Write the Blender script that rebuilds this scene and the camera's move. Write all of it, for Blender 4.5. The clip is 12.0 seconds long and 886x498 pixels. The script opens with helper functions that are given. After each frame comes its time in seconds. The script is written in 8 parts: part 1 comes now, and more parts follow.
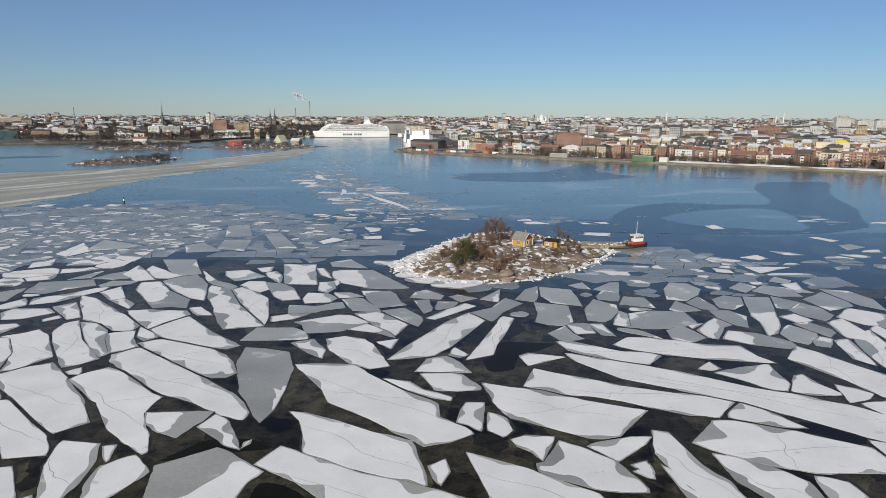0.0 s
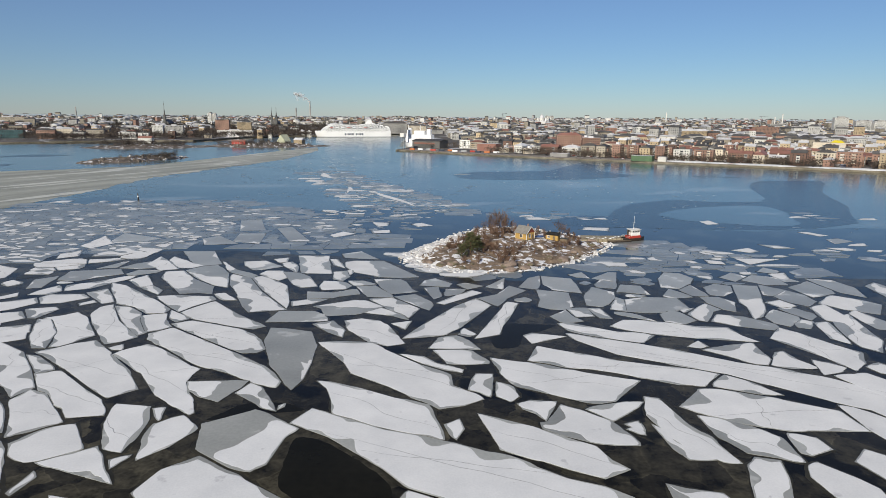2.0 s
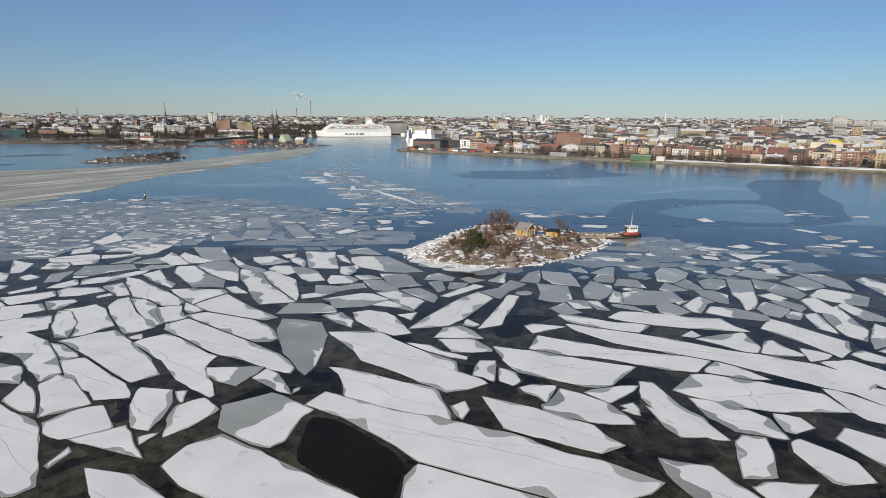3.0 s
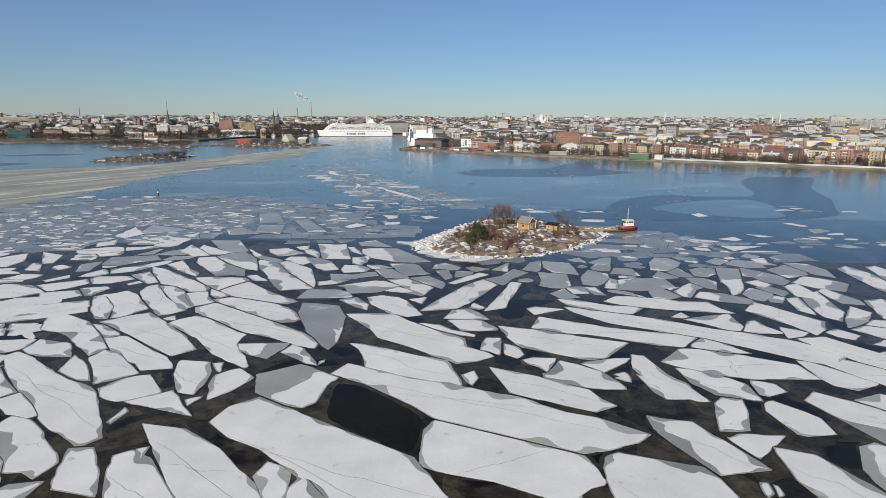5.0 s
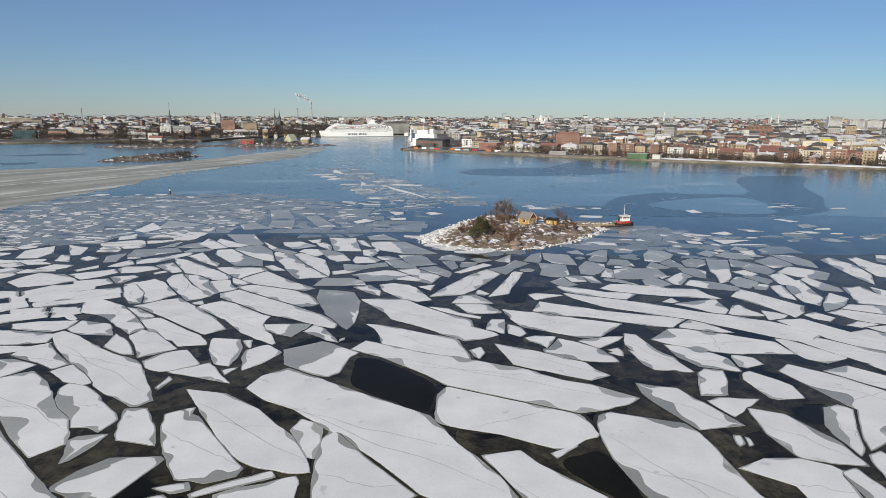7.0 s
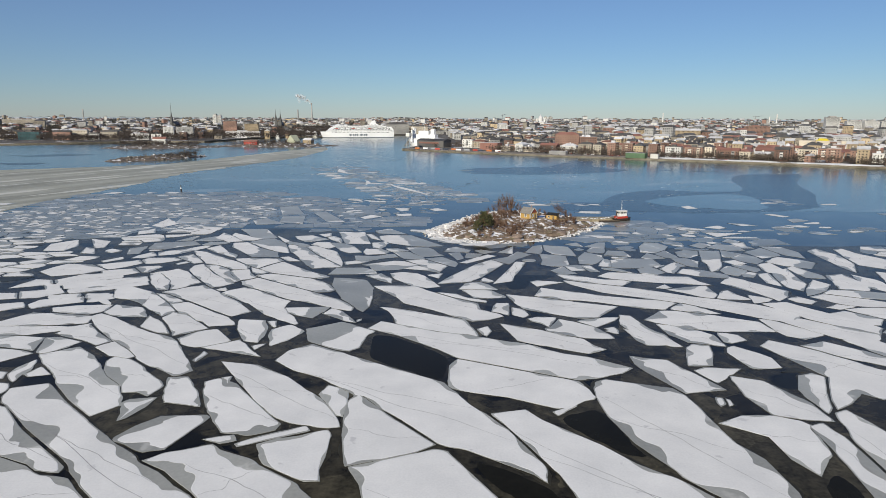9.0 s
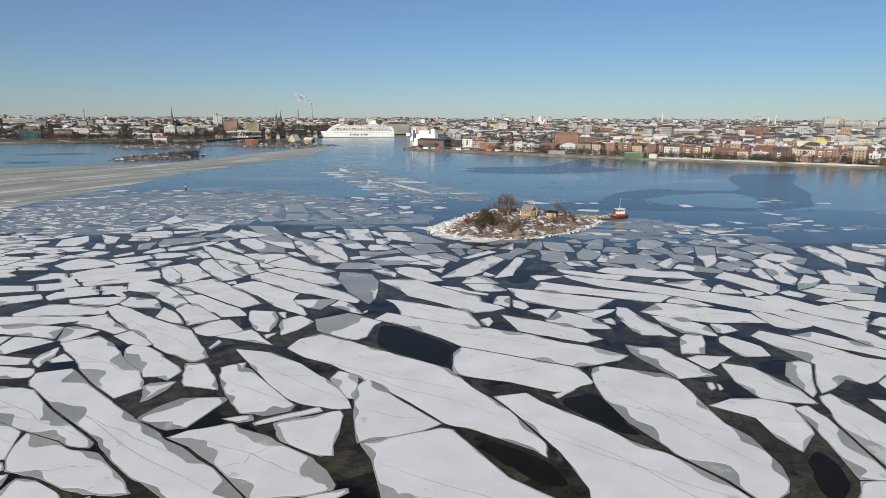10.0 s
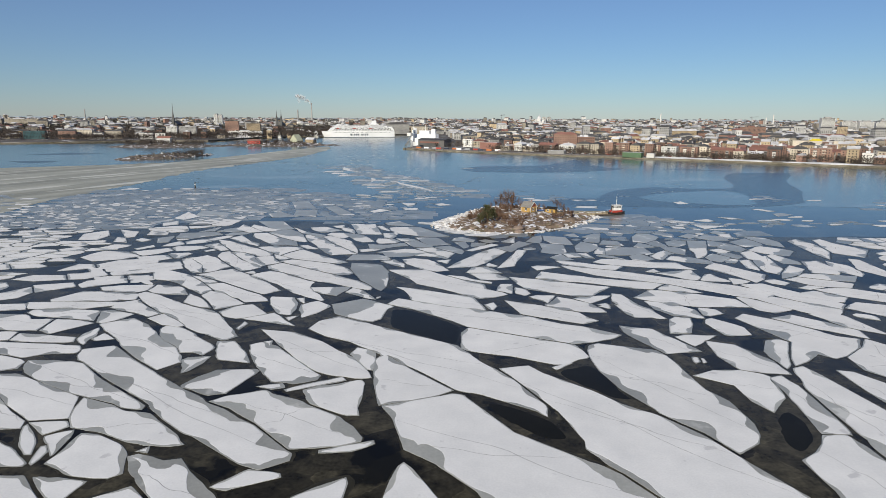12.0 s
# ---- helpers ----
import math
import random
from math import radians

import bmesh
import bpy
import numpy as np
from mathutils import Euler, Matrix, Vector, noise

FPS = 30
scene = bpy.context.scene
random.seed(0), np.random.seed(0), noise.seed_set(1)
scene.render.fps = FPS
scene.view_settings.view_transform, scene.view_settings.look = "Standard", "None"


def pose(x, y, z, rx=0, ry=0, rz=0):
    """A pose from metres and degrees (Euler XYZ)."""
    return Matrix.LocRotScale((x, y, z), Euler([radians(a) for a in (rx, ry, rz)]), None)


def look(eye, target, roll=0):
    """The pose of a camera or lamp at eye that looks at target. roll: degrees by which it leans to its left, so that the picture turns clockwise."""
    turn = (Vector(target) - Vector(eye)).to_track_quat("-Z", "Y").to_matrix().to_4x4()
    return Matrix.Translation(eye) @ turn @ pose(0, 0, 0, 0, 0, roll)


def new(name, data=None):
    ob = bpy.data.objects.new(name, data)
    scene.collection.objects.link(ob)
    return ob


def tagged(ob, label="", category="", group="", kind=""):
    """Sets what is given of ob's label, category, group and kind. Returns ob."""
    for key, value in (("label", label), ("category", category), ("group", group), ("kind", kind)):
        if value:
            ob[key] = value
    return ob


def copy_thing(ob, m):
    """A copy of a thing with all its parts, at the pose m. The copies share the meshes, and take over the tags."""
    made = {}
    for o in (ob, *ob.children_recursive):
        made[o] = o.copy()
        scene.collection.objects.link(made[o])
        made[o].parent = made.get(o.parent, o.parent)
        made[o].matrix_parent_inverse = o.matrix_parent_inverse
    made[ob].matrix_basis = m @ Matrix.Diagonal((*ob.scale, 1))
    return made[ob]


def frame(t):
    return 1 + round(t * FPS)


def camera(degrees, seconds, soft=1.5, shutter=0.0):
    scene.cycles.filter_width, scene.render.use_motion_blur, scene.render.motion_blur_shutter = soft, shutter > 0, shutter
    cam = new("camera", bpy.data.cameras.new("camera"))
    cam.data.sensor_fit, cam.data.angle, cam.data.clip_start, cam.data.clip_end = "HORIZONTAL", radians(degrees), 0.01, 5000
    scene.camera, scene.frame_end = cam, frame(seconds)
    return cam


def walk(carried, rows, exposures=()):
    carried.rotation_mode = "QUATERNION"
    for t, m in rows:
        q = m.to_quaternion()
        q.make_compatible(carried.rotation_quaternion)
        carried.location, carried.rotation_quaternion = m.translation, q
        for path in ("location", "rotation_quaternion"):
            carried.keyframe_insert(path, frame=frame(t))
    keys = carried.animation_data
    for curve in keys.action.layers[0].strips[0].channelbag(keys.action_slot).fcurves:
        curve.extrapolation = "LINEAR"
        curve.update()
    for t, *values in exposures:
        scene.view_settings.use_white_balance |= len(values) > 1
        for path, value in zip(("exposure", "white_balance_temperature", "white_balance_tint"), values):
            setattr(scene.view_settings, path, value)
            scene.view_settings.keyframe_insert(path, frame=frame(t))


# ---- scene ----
cam = camera(70.5, 12.0, soft=0.6)
PATH = [
    (0, (7.897, 2.836, 57.265), (7.891, 4.793, 56.849), 0.3),
    (0.5, (7.177, -0.435, 57.191), (7.171, 1.522, 56.777), 0.3),
    (1, (6.464, -3.806, 57.056), (6.458, -1.849, 56.641), 0.4),
    (1.5, (5.788, -7.25, 56.938), (5.783, -5.294, 56.522), 0.4),
    (2, (5.077, -10.857, 56.826), (5.072, -8.901, 56.411), 0.4),
    (2.5, (4.401, -14.576, 56.757), (4.397, -12.619, 56.343), 0.4),
    (3, (3.766, -18.344, 56.705), (3.762, -16.388, 56.29), 0.4),
    (5, (1.316, -33.074, 56.465), (1.312, -31.118, 56.049), 0.3),
    (5.5, (0.776, -36.762, 56.429), (0.773, -34.805, 56.014), 0.3),
    (6, (0.214, -40.518, 56.356), (0.21, -38.562, 55.941), 0.3),
    (6.5, (-0.467, -44.186, 56.291), (-0.47, -42.229, 55.876), 0.3),
    (7, (-1.13, -47.785, 56.17), (-1.133, -45.829, 55.756), 0.3),
    (9, (-3.727, -61.705, 55.289), (-3.729, -59.747, 54.878), 0.2),
    (9.5, (-4.3, -65.221, 55.148), (-4.301, -63.264, 54.737), 0.2),
    (10, (-4.956, -68.673, 55.015), (-4.956, -66.715, 54.604), 0.3),
    (10.5, (-5.642, -72.075, 54.902), (-5.642, -70.117, 54.491), 0.3),
    (11, (-6.295, -75.496, 54.824), (-6.293, -73.539, 54.412), 0.3),
    (11.5, (-6.901, -79.029, 54.785), (-6.899, -77.072, 54.374), 0.4),
    (12, (-7.46, -82.672, 54.761), (-7.457, -80.714, 54.351), 0.3),
]
walk(cam, [(t, look(eye, target, roll)) for t, eye, target, roll in PATH], exposures=[(0, 0.12, 6900, 5), (12, 0.12, 6900, 5)])

# ---- world, sun, exposure ----
SUN_TURN = radians(202)      # compass of the sun, clockwise from +y
SUN_HEIGHT = radians(27)
world = bpy.data.worlds.new("winter_sky")
scene.world = world
world.use_nodes = True
wn = world.node_tree.nodes
sky = wn.new("ShaderNodeTexSky")
sky.sky_type = 'NISHITA'
sky.sun_disc = False
sky.sun_elevation = SUN_HEIGHT
sky.sun_rotation = SUN_TURN
sky.altitude = 0
sky.air_density = 1.0
sky.dust_density = 0.05
sky.ozone_density = 10.0
wn["Background"].inputs[1].default_value = 0.078
haze = wn.new("ShaderNodeMix")
haze.data_type = 'RGBA'
haze.inputs[0].default_value = 0.13
haze.inputs[7].default_value = (6.0, 5.0, 6.9, 1)
world.node_tree.links.new(sky.outputs[0], haze.inputs[6])
world.node_tree.links.new(haze.outputs[2], wn["Background"].inputs[0])
sun_data = bpy.data.lights.new("sun", 'SUN')
sun_data.energy = 4.4
sun_data.angle = radians(0.5)
sun_data.color = (1.0, 0.93, 0.84)
sun = new("sun", sun_data)
to_sun = Vector((math.sin(SUN_TURN) * math.cos(SUN_HEIGHT), math.cos(SUN_TURN) * math.cos(SUN_HEIGHT), math.sin(SUN_HEIGHT)))
sun.matrix_world = look(to_sun * 500, (0, 0, 0))


# ---- materials ----
def surface(name, dark, light, scale=0.5, rough=0.8, bump=0.1, fine=8.0, metal=0.0, spot=None, spot_scale=0.1, spot_at=0.6, shift=0.0, own=False, bump_far=0.2, stretch=None):
    """A material that varies at two scales, with an optional third colour in patches and a shift of tone from object to object."""
    m = bpy.data.materials.new(name)
    m.use_nodes = True
    nt = m.node_tree
    n, li = nt.nodes, nt.links.new
    b = n["Principled BSDF"]
    where = n.new("ShaderNodeTexCoord").outputs["Object"] if own else n.new("ShaderNodeNewGeometry").outputs["Position"]

    if stretch:
        turn_to = n.new("ShaderNodeMapping")
        turn_to.vector_type = 'TEXTURE'
        turn_to.inputs["Rotation"].default_value = (0, 0, radians(stretch[0]))
        turn_to.inputs["Scale"].default_value = (stretch[1], 1, 1)
        li(where, turn_to.inputs["Vector"])
        where = turn_to.outputs[0]

    def noise_of(sc, detail=4.0):
        t = n.new("ShaderNodeTexNoise")
        t.inputs["Scale"].default_value = sc
        t.inputs["Detail"].default_value = detail
        li(where, t.inputs["Vector"])
        return t.outputs["Fac"]

    big, small = noise_of(scale), noise_of(fine)
    add = n.new("ShaderNodeMath")
    add.operation = 'MULTIPLY_ADD'
    li(small, add.inputs[0])
    add.inputs[1].default_value = 0.5
    li(big, add.inputs[2])
    ramp = n.new("ShaderNodeValToRGB")
    ramp.color_ramp.elements[0].position = 0.5
    ramp.color_ramp.elements[1].position = 1.0
    ramp.color_ramp.elements[0].color = (*dark, 1)
    ramp.color_ramp.elements[1].color = (*light, 1)
    li(add.outputs[0], ramp.inputs[0])
    colour = ramp.outputs[0]
    if spot:
        edge = n.new("ShaderNodeMapRange")
        edge.inputs[1].default_value = spot_at
        edge.inputs[2].default_value = spot_at + 0.04
        li(noise_of(spot_scale, 6.0), edge.inputs[0])
        mix = n.new("ShaderNodeMix")
        mix.data_type = 'RGBA'
        li(edge.outputs[0], mix.inputs[0])
        li(colour, mix.inputs[6])
        mix.inputs[7].default_value = (*spot, 1)
        colour = mix.outputs[2]
    if shift:
        info = n.new("ShaderNodeObjectInfo")
        rnd = n.new("ShaderNodeMapRange")
        rnd.inputs[3].default_value = 1 - shift
        rnd.inputs[4].default_value = 1 + shift
        li(info.outputs["Random"], rnd.inputs[0])
        hsv = n.new("ShaderNodeHueSaturation")
        li(rnd.outputs[0], hsv.inputs["Value"])
        li(colour, hsv.inputs["Color"])
        colour = hsv.outputs[0]
    li(colour, b.inputs["Base Color"])
    b.inputs["Roughness"].default_value = rough
    b.inputs["Metallic"].default_value = metal
    if bump:
        bp = n.new("ShaderNodeBump")
        bp.inputs["Strength"].default_value = bump
        bp.inputs["Distance"].default_value = bump_far
        li(add.outputs[0], bp.inputs["Height"])
        li(bp.outputs[0], b.inputs["Normal"])
    return m


def water_surface():
    """Dark sea water with a thin, broken film of new ice on it."""
    m = surface("sea_water", (0.016, 0.021, 0.012), (0.028, 0.034, 0.020), 0.03, 0.07, 0.02, 0.8, spot=(0.048, 0.056, 0.038), spot_scale=0.055, spot_at=0.54)
    m.node_tree.nodes["Principled BSDF"].inputs["IOR"].default_value = 1.33
    return m


WATER = water_surface()
LEAD = surface("open_water", (0.010, 0.022, 0.024), (0.020, 0.034, 0.036), 0.02, 0.22, 0.06, 0.5)
SKIM = surface("skim_ice", (0.036, 0.074, 0.076), (0.105, 0.145, 0.142), 0.012, 0.16, 0.03, 0.12, spot=(0.18, 0.215, 0.21), spot_scale=0.03, spot_at=0.58, stretch=(14, 3.0))
NILAS = surface("dark_new_ice", (0.015, 0.0135, 0.007), (0.056, 0.051, 0.034), 0.15, 0.30, 0.04, 0.9, shift=0.5)
FILM = surface("new_ice_film", (0.009, 0.0079, 0.0038), (0.056, 0.050, 0.033), 0.3, 0.22, 0.05, 1.4, spot=(0.006, 0.0055, 0.003), spot_scale=0.05, spot_at=0.56)


def add_plates(m, scale, low, high, seam_tone):
    """Breaks a surface into angular plates of unlike tone, with seams between them."""
    n, li = m.node_tree.nodes, m.node_tree.links.new
    b = n["Principled BSDF"]
    before = b.inputs["Base Color"].links[0].from_socket
    place = n.new("ShaderNodeNewGeometry").outputs["Position"]
    bend = n.new("ShaderNodeTexNoise")
    bend.inputs["Scale"].default_value = 0.25
    li(place, bend.inputs["Vector"])
    shift_by = n.new("ShaderNodeVectorMath")
    shift_by.operation = 'MULTIPLY_ADD'
    li(bend.outputs["Color"], shift_by.inputs[0])
    shift_by.inputs[1].default_value = (3.5, 3.5, 0)
    li(place, shift_by.inputs[2])
    cells = n.new("ShaderNodeTexVoronoi")
    cells.inputs["Scale"].default_value = scale
    li(shift_by.outputs[0], cells.inputs["Vector"])
    seam = n.new("ShaderNodeTexVoronoi")
    seam.feature = 'DISTANCE_TO_EDGE'
    seam.inputs["Scale"].default_value = scale
    li(shift_by.outputs[0], seam.inputs["Vector"])
    tone = n.new("ShaderNodeMapRange")
    tone.inputs[3].default_value, tone.inputs[4].default_value = low, high
    split = n.new("ShaderNodeSeparateColor")
    li(cells.outputs["Color"], split.inputs[0])
    li(split.outputs[0], tone.inputs[0])
    edge = n.new("ShaderNodeMapRange")
    edge.inputs[1].default_value, edge.inputs[2].default_value = 0.0, 0.035
    edge.inputs[3].default_value, edge.inputs[4].default_value = seam_tone, 1.0
    li(seam.outputs["Distance"], edge.inputs[0])
    both = n.new("ShaderNodeMath")
    both.operation = 'MULTIPLY'
    li(tone.outputs[0], both.inputs[0])
    li(edge.outputs[0], both.inputs[1])
    hsv = n.new("ShaderNodeHueSaturation")
    li(both.outputs[0], hsv.inputs["Value"])
    li(before, hsv.inputs["Color"])
    li(hsv.outputs[0], b.inputs["Base Color"])


add_plates(FILM, 0.12, 0.5, 1.8, 1.25)
YOUNG = surface("young_grey_ice", (0.075, 0.090, 0.092), (0.17, 0.19, 0.19), 0.04, 0.25, 0.04, 0.6, spot=(0.23, 0.245, 0.24), spot_scale=0.05, spot_at=0.58)
add_plates(YOUNG, 0.16, 0.55, 1.35, 0.45)
for m in (NILAS, FILM):
    m.node_tree.nodes["Principled BSDF"].inputs["Specular IOR Level"].default_value = 0.10
CRACK = surface("refrozen_crack", (0.26, 0.26, 0.26), (0.40, 0.40, 0.41), 0.3, 0.6, 0.0, 2.0)
ICE = surface("bare_ice", (0.262, 0.268, 0.246), (0.405, 0.41, 0.38), 0.06, 0.30, 0.05, 1.5, spot=(0.52, 0.522, 0.49), spot_scale=0.12, spot_at=0.62, shift=0.16)
THINICE = surface("thin_grey_ice", (0.145, 0.160, 0.160), (0.265, 0.28, 0.275), 0.05, 0.28, 0.05, 1.0, spot=(0.40, 0.41, 0.405), spot_scale=0.08, spot_at=0.60, shift=0.2)
SNOW = surface("wind_packed_snow", (0.64, 0.65, 0.655), (0.78, 0.785, 0.78), 0.12, 0.85, 0.12, 3.0, spot=(0.55, 0.555, 0.565), spot_scale=0.22, spot_at=0.67, shift=0.03)
BRASH = surface("brash_ice", (0.185, 0.19, 0.155), (0.47, 0.475, 0.41), 0.04, 0.6, 0.3, 0.5, spot=(0.55, 0.555, 0.50), spot_scale=0.06, spot_at=0.57, stretch=(62, 7.0))
ROCK = surface("granite", (0.10, 0.075, 0.06), (0.34, 0.26, 0.21), 0.35, 0.85, 0.6, 2.2, spot=(0.13, 0.11, 0.07), spot_scale=0.2, spot_at=0.52)
DRIFT = surface("shore_ice", (0.46, 0.44, 0.42), (0.80, 0.80, 0.81), 0.35, 0.8, 0.8, 1.6, spot=(0.26, 0.21, 0.17), spot_scale=0.4, spot_at=0.62, bump_far=0.4)
LAND = surface("city_ground", (0.05, 0.046, 0.04), (0.15, 0.135, 0.12), 0.02, 0.9, 0.1, 0.2, spot=(0.58, 0.58, 0.60), spot_scale=0.02, spot_at=0.6)
QUAY = surface("quay_stone", (0.24, 0.21, 0.16), (0.46, 0.41, 0.32), 0.1, 0.85, 0.2, 0.8)
PAVING = surface("quay_paving", (0.17, 0.15, 0.13), (0.32, 0.29, 0.25), 0.04, 0.9, 0.1, 0.6, spot=(0.55, 0.55, 0.56), spot_scale=0.05, spot_at=0.64)
TWIG = surface("bare_twigs", (0.075, 0.045, 0.030), (0.20, 0.12, 0.08), 0.4, 0.85, 0.0, 3.0, shift=0.2)
CITYTWIG = surface("far_bare_twigs", (0.045, 0.036, 0.029), (0.125, 0.095, 0.075), 0.02, 0.9, 0.0, 0.3)
NEEDLE = surface("pine_needles", (0.035, 0.042, 0.014), (0.11, 0.112, 0.042), 0.8, 0.8, 0.0, 4.0)
BARK = surface("pine_bark", (0.07, 0.04, 0.025), (0.20, 0.11, 0.06), 1.0, 0.9, 0.4, 6.0)
BRICK = surface("red_brick_wall", (0.155, 0.090, 0.070), (0.29, 0.18, 0.138), 0.05, 0.85, 0.05, 1.0, shift=0.45)
PLASTER = surface("pale_plaster", (0.36, 0.315, 0.25), (0.56, 0.50, 0.41), 0.05, 0.85, 0.05, 1.0, shift=0.45)
OCHRE = surface("ochre_plaster", (0.32, 0.245, 0.155), (0.48, 0.385, 0.26), 0.05, 0.85, 0.05, 1.0, shift=0.25)
WHITEWALL = surface("white_render", (0.52, 0.51, 0.48), (0.70, 0.69, 0.66), 0.05, 0.8, 0.05, 1.0, shift=0.15)
GREYWALL = surface("grey_render", (0.20, 0.20, 0.20), (0.36, 0.35, 0.33), 0.05, 0.8, 0.05, 1.0, shift=0.25)
DARKROOF = surface("dark_sheet_roof", (0.04, 0.039, 0.038), (0.11, 0.105, 0.10), 0.05, 0.6, 0.05, 1.0, shift=0.3)
REDROOF = surface("red_sheet_roof", (0.18, 0.085, 0.065), (0.28, 0.14, 0.11), 0.05, 0.6, 0.05, 1.0, shift=0.2)
SNOWROOF = surface("snowy_roof", (0.36, 0.36, 0.37), (0.66, 0.66, 0.68), 0.06, 0.85, 0.05, 1.0, shift=0.15)
PANE = surface("window_glass", (0.02, 0.023, 0.026), (0.05, 0.053, 0.056), 0.3, 0.15, 0.0, 2.0)
SHIPWHITE = surface("white_ship_paint", (0.72, 0.72, 0.72), (0.82, 0.82, 0.82), 0.02, 0.4, 0.0, 0.3)
SHIPDARK = surface("dark_blue_paint", (0.02, 0.03, 0.05), (0.04, 0.05, 0.08), 0.05, 0.5, 0.0, 0.5)
WOODS = surface("dark_woods", (0.020, 0.022, 0.016), (0.07, 0.062, 0.05), 0.02, 0.95, 0.0, 0.2)
METAL = surface("painted_steel", (0.22, 0.23, 0.24), (0.34, 0.35, 0.36), 0.3, 0.5, 0.0, 3.0)


# ---- small builders ----
def thing(name, at=(0, 0, 0), turn=0.0, label="", category="", group="", kind=""):
    ob = new(name)
    ob.empty_display_size = 0.5
    ob.matrix_basis = pose(*at, 0, 0, turn)
    return tagged(ob, label, category, group, kind)


def mesh_of(name, bm, material, smooth=False):
    me = bpy.data.meshes.new(name)
    bm.to_mesh(me)
    bm.free()
    for mt in (material if isinstance(material, (list, tuple)) else (material,)):
        me.materials.append(mt)
    if smooth:
        me.shade_smooth()
    return me


def part(name, bm, material, parent=None, label="", smooth=False):
    ob = new(name, mesh_of(name, bm, material, smooth))
    ob.parent = parent
    return tagged(ob, label)


def box(bm, x0, y0, z0, x1, y1, z1, bevel=0.0, index=0):
    vs = [bm.verts.new(p) for p in ((x0, y0, z0), (x1, y0, z0), (x1, y1, z0), (x0, y1, z0), (x0, y0, z1), (x1, y0, z1), (x1, y1, z1), (x0, y1, z1))]
    fs = [bm.faces.new([vs[i] for i in f]) for f in ((3, 2, 1, 0), (4, 5, 6, 7), (0, 1, 5, 4), (1, 2, 6, 5), (2, 3, 7, 6), (3, 0, 4, 7))]
    for f in fs:
        f.material_index = index
    if bevel:
        bmesh.ops.bevel(bm, geom=list({e for f in fs for e in f.edges}), offset=bevel, segments=1, affect='EDGES')


def tube(bm, a, b, ra, rb, sides=6, caps=True):
    a, b = Vector(a), Vector(b)
    q = (b - a).to_track_quat("Z", "Y")
    rings = []
    for p, r in ((a, ra), (b, rb)):
        rings.append([bm.verts.new(p + q @ Vector((r * math.cos(2 * math.pi * k / sides), r * math.sin(2 * math.pi * k / sides), 0))) for k in range(sides)])
    for k in range(sides):
        bm.faces.new((rings[0][k], rings[0][(k + 1) % sides], rings[1][(k + 1) % sides], rings[1][k]))
    if caps:
        bm.faces.new(rings[0][::-1])
        bm.faces.new(rings[1])


def fill(bm, pts, z, up=True):
    f = bm.faces.new([bm.verts.new((x, y, z)) for x, y in pts])
    bmesh.ops.recalc_face_normals(bm, faces=[f])
    if (f.normal.z < 0) == up:
        f.normal_flip()
    return f


def smooth_loop(pts, step, rough=0.0, seed=0.0, rounds=2):
    """A closed outline cut into short steps, with its corners worn round and a ragged edge."""
    out = []
    for i in range(len(pts)):
        a, b = np.array(pts[i]), np.array(pts[(i + 1) % len(pts)])
        k = max(1, int(round(np.hypot(*(b - a)) / step)))
        out += [a + (b - a) * j / k for j in range(k)]
    p = np.array(out)
    for _ in range(rounds):
        p = 0.5 * p + 0.25 * (np.roll(p, 1, 0) + np.roll(p, -1, 0))
    if rough:
        c = p.mean(0)
        d = p - c
        d = d / np.maximum(np.hypot(d[:, 0], d[:, 1])[:, None], 1e-6)
        w = np.array([noise.noise((x * 0.7 / step, y * 0.7 / step, seed)) + 0.8 * noise.noise((x * 0.17 / step, y * 0.17 / step, seed + 7)) for x, y in p])
        p = p + d * (w * rough)[:, None]
    return p


def in_polygon(p, pts):
    x, y = p
    q = np.asarray(pts)
    x1, y1 = q[:, 0], q[:, 1]
    x0, y0 = np.roll(x1, 1), np.roll(y1, 1)
    over = (y0 > y) != (y1 > y)
    if not over.any():
        return False
    return bool(np.count_nonzero(x < (x1[over] - x0[over]) * (y - y0[over]) / (y1[over] - y0[over]) + x0[over]) % 2)


# ---- sea ----
bm = bmesh.new()
fill(bm, [(-6000, -1500), (6000, -1500), (6000, 6000), (-6000, 6000)], 0.0)
tagged(new("water", mesh_of("water", bm, WATER)), "dark cold sea water with a thin film of new ice", "water", kind="structure")


def patch(name, material, pts, z, step, rough, seed, label):
    bm = bmesh.new()
    fill(bm, [tuple(q) for q in smooth_loop(pts, step, rough, seed)], z)
    return tagged(new(name, mesh_of(name, bm, material)), label, "ice", kind="structure")


patch("skim_ice", SKIM, [(-340, 420), (-280, 385), (-249, 405), (-234, 428), (-200, 410), (-175, 390), (-152, 362), (-115, 364), (-85, 380), (-59, 362), (-45, 388), (-13, 384),
                         (27, 371), (62, 338), (100, 318), (160, 305), (230, 318), (330, 300), (760, 480), (430, 660), (250, 800), (40, 915), (-80, 1020),
                         (-100, 1850), (-300, 1660), (-430, 1650), (-500, 1300), (-900, 1100), (-700, 600)], 0.02, 8.0, 4.0, 3.0, "smooth blue-grey skim ice on calm water")
patch("brash_ice", BRASH, [(-640, 490), (-428, 616), (-378, 645), (-334, 690), (-311, 778), (-264, 990), (-226, 1135), (-203, 1028), (-205, 817), (-226, 706), (-245, 640), (-262, 526), (-258, 453),
                           (-262, 400), (-266, 350), (-266, 315), (-258, 268), (-420, 190)], 0.06, 6.0, 11.0, 9.0, "pale beige stream of ground-up brash ice")
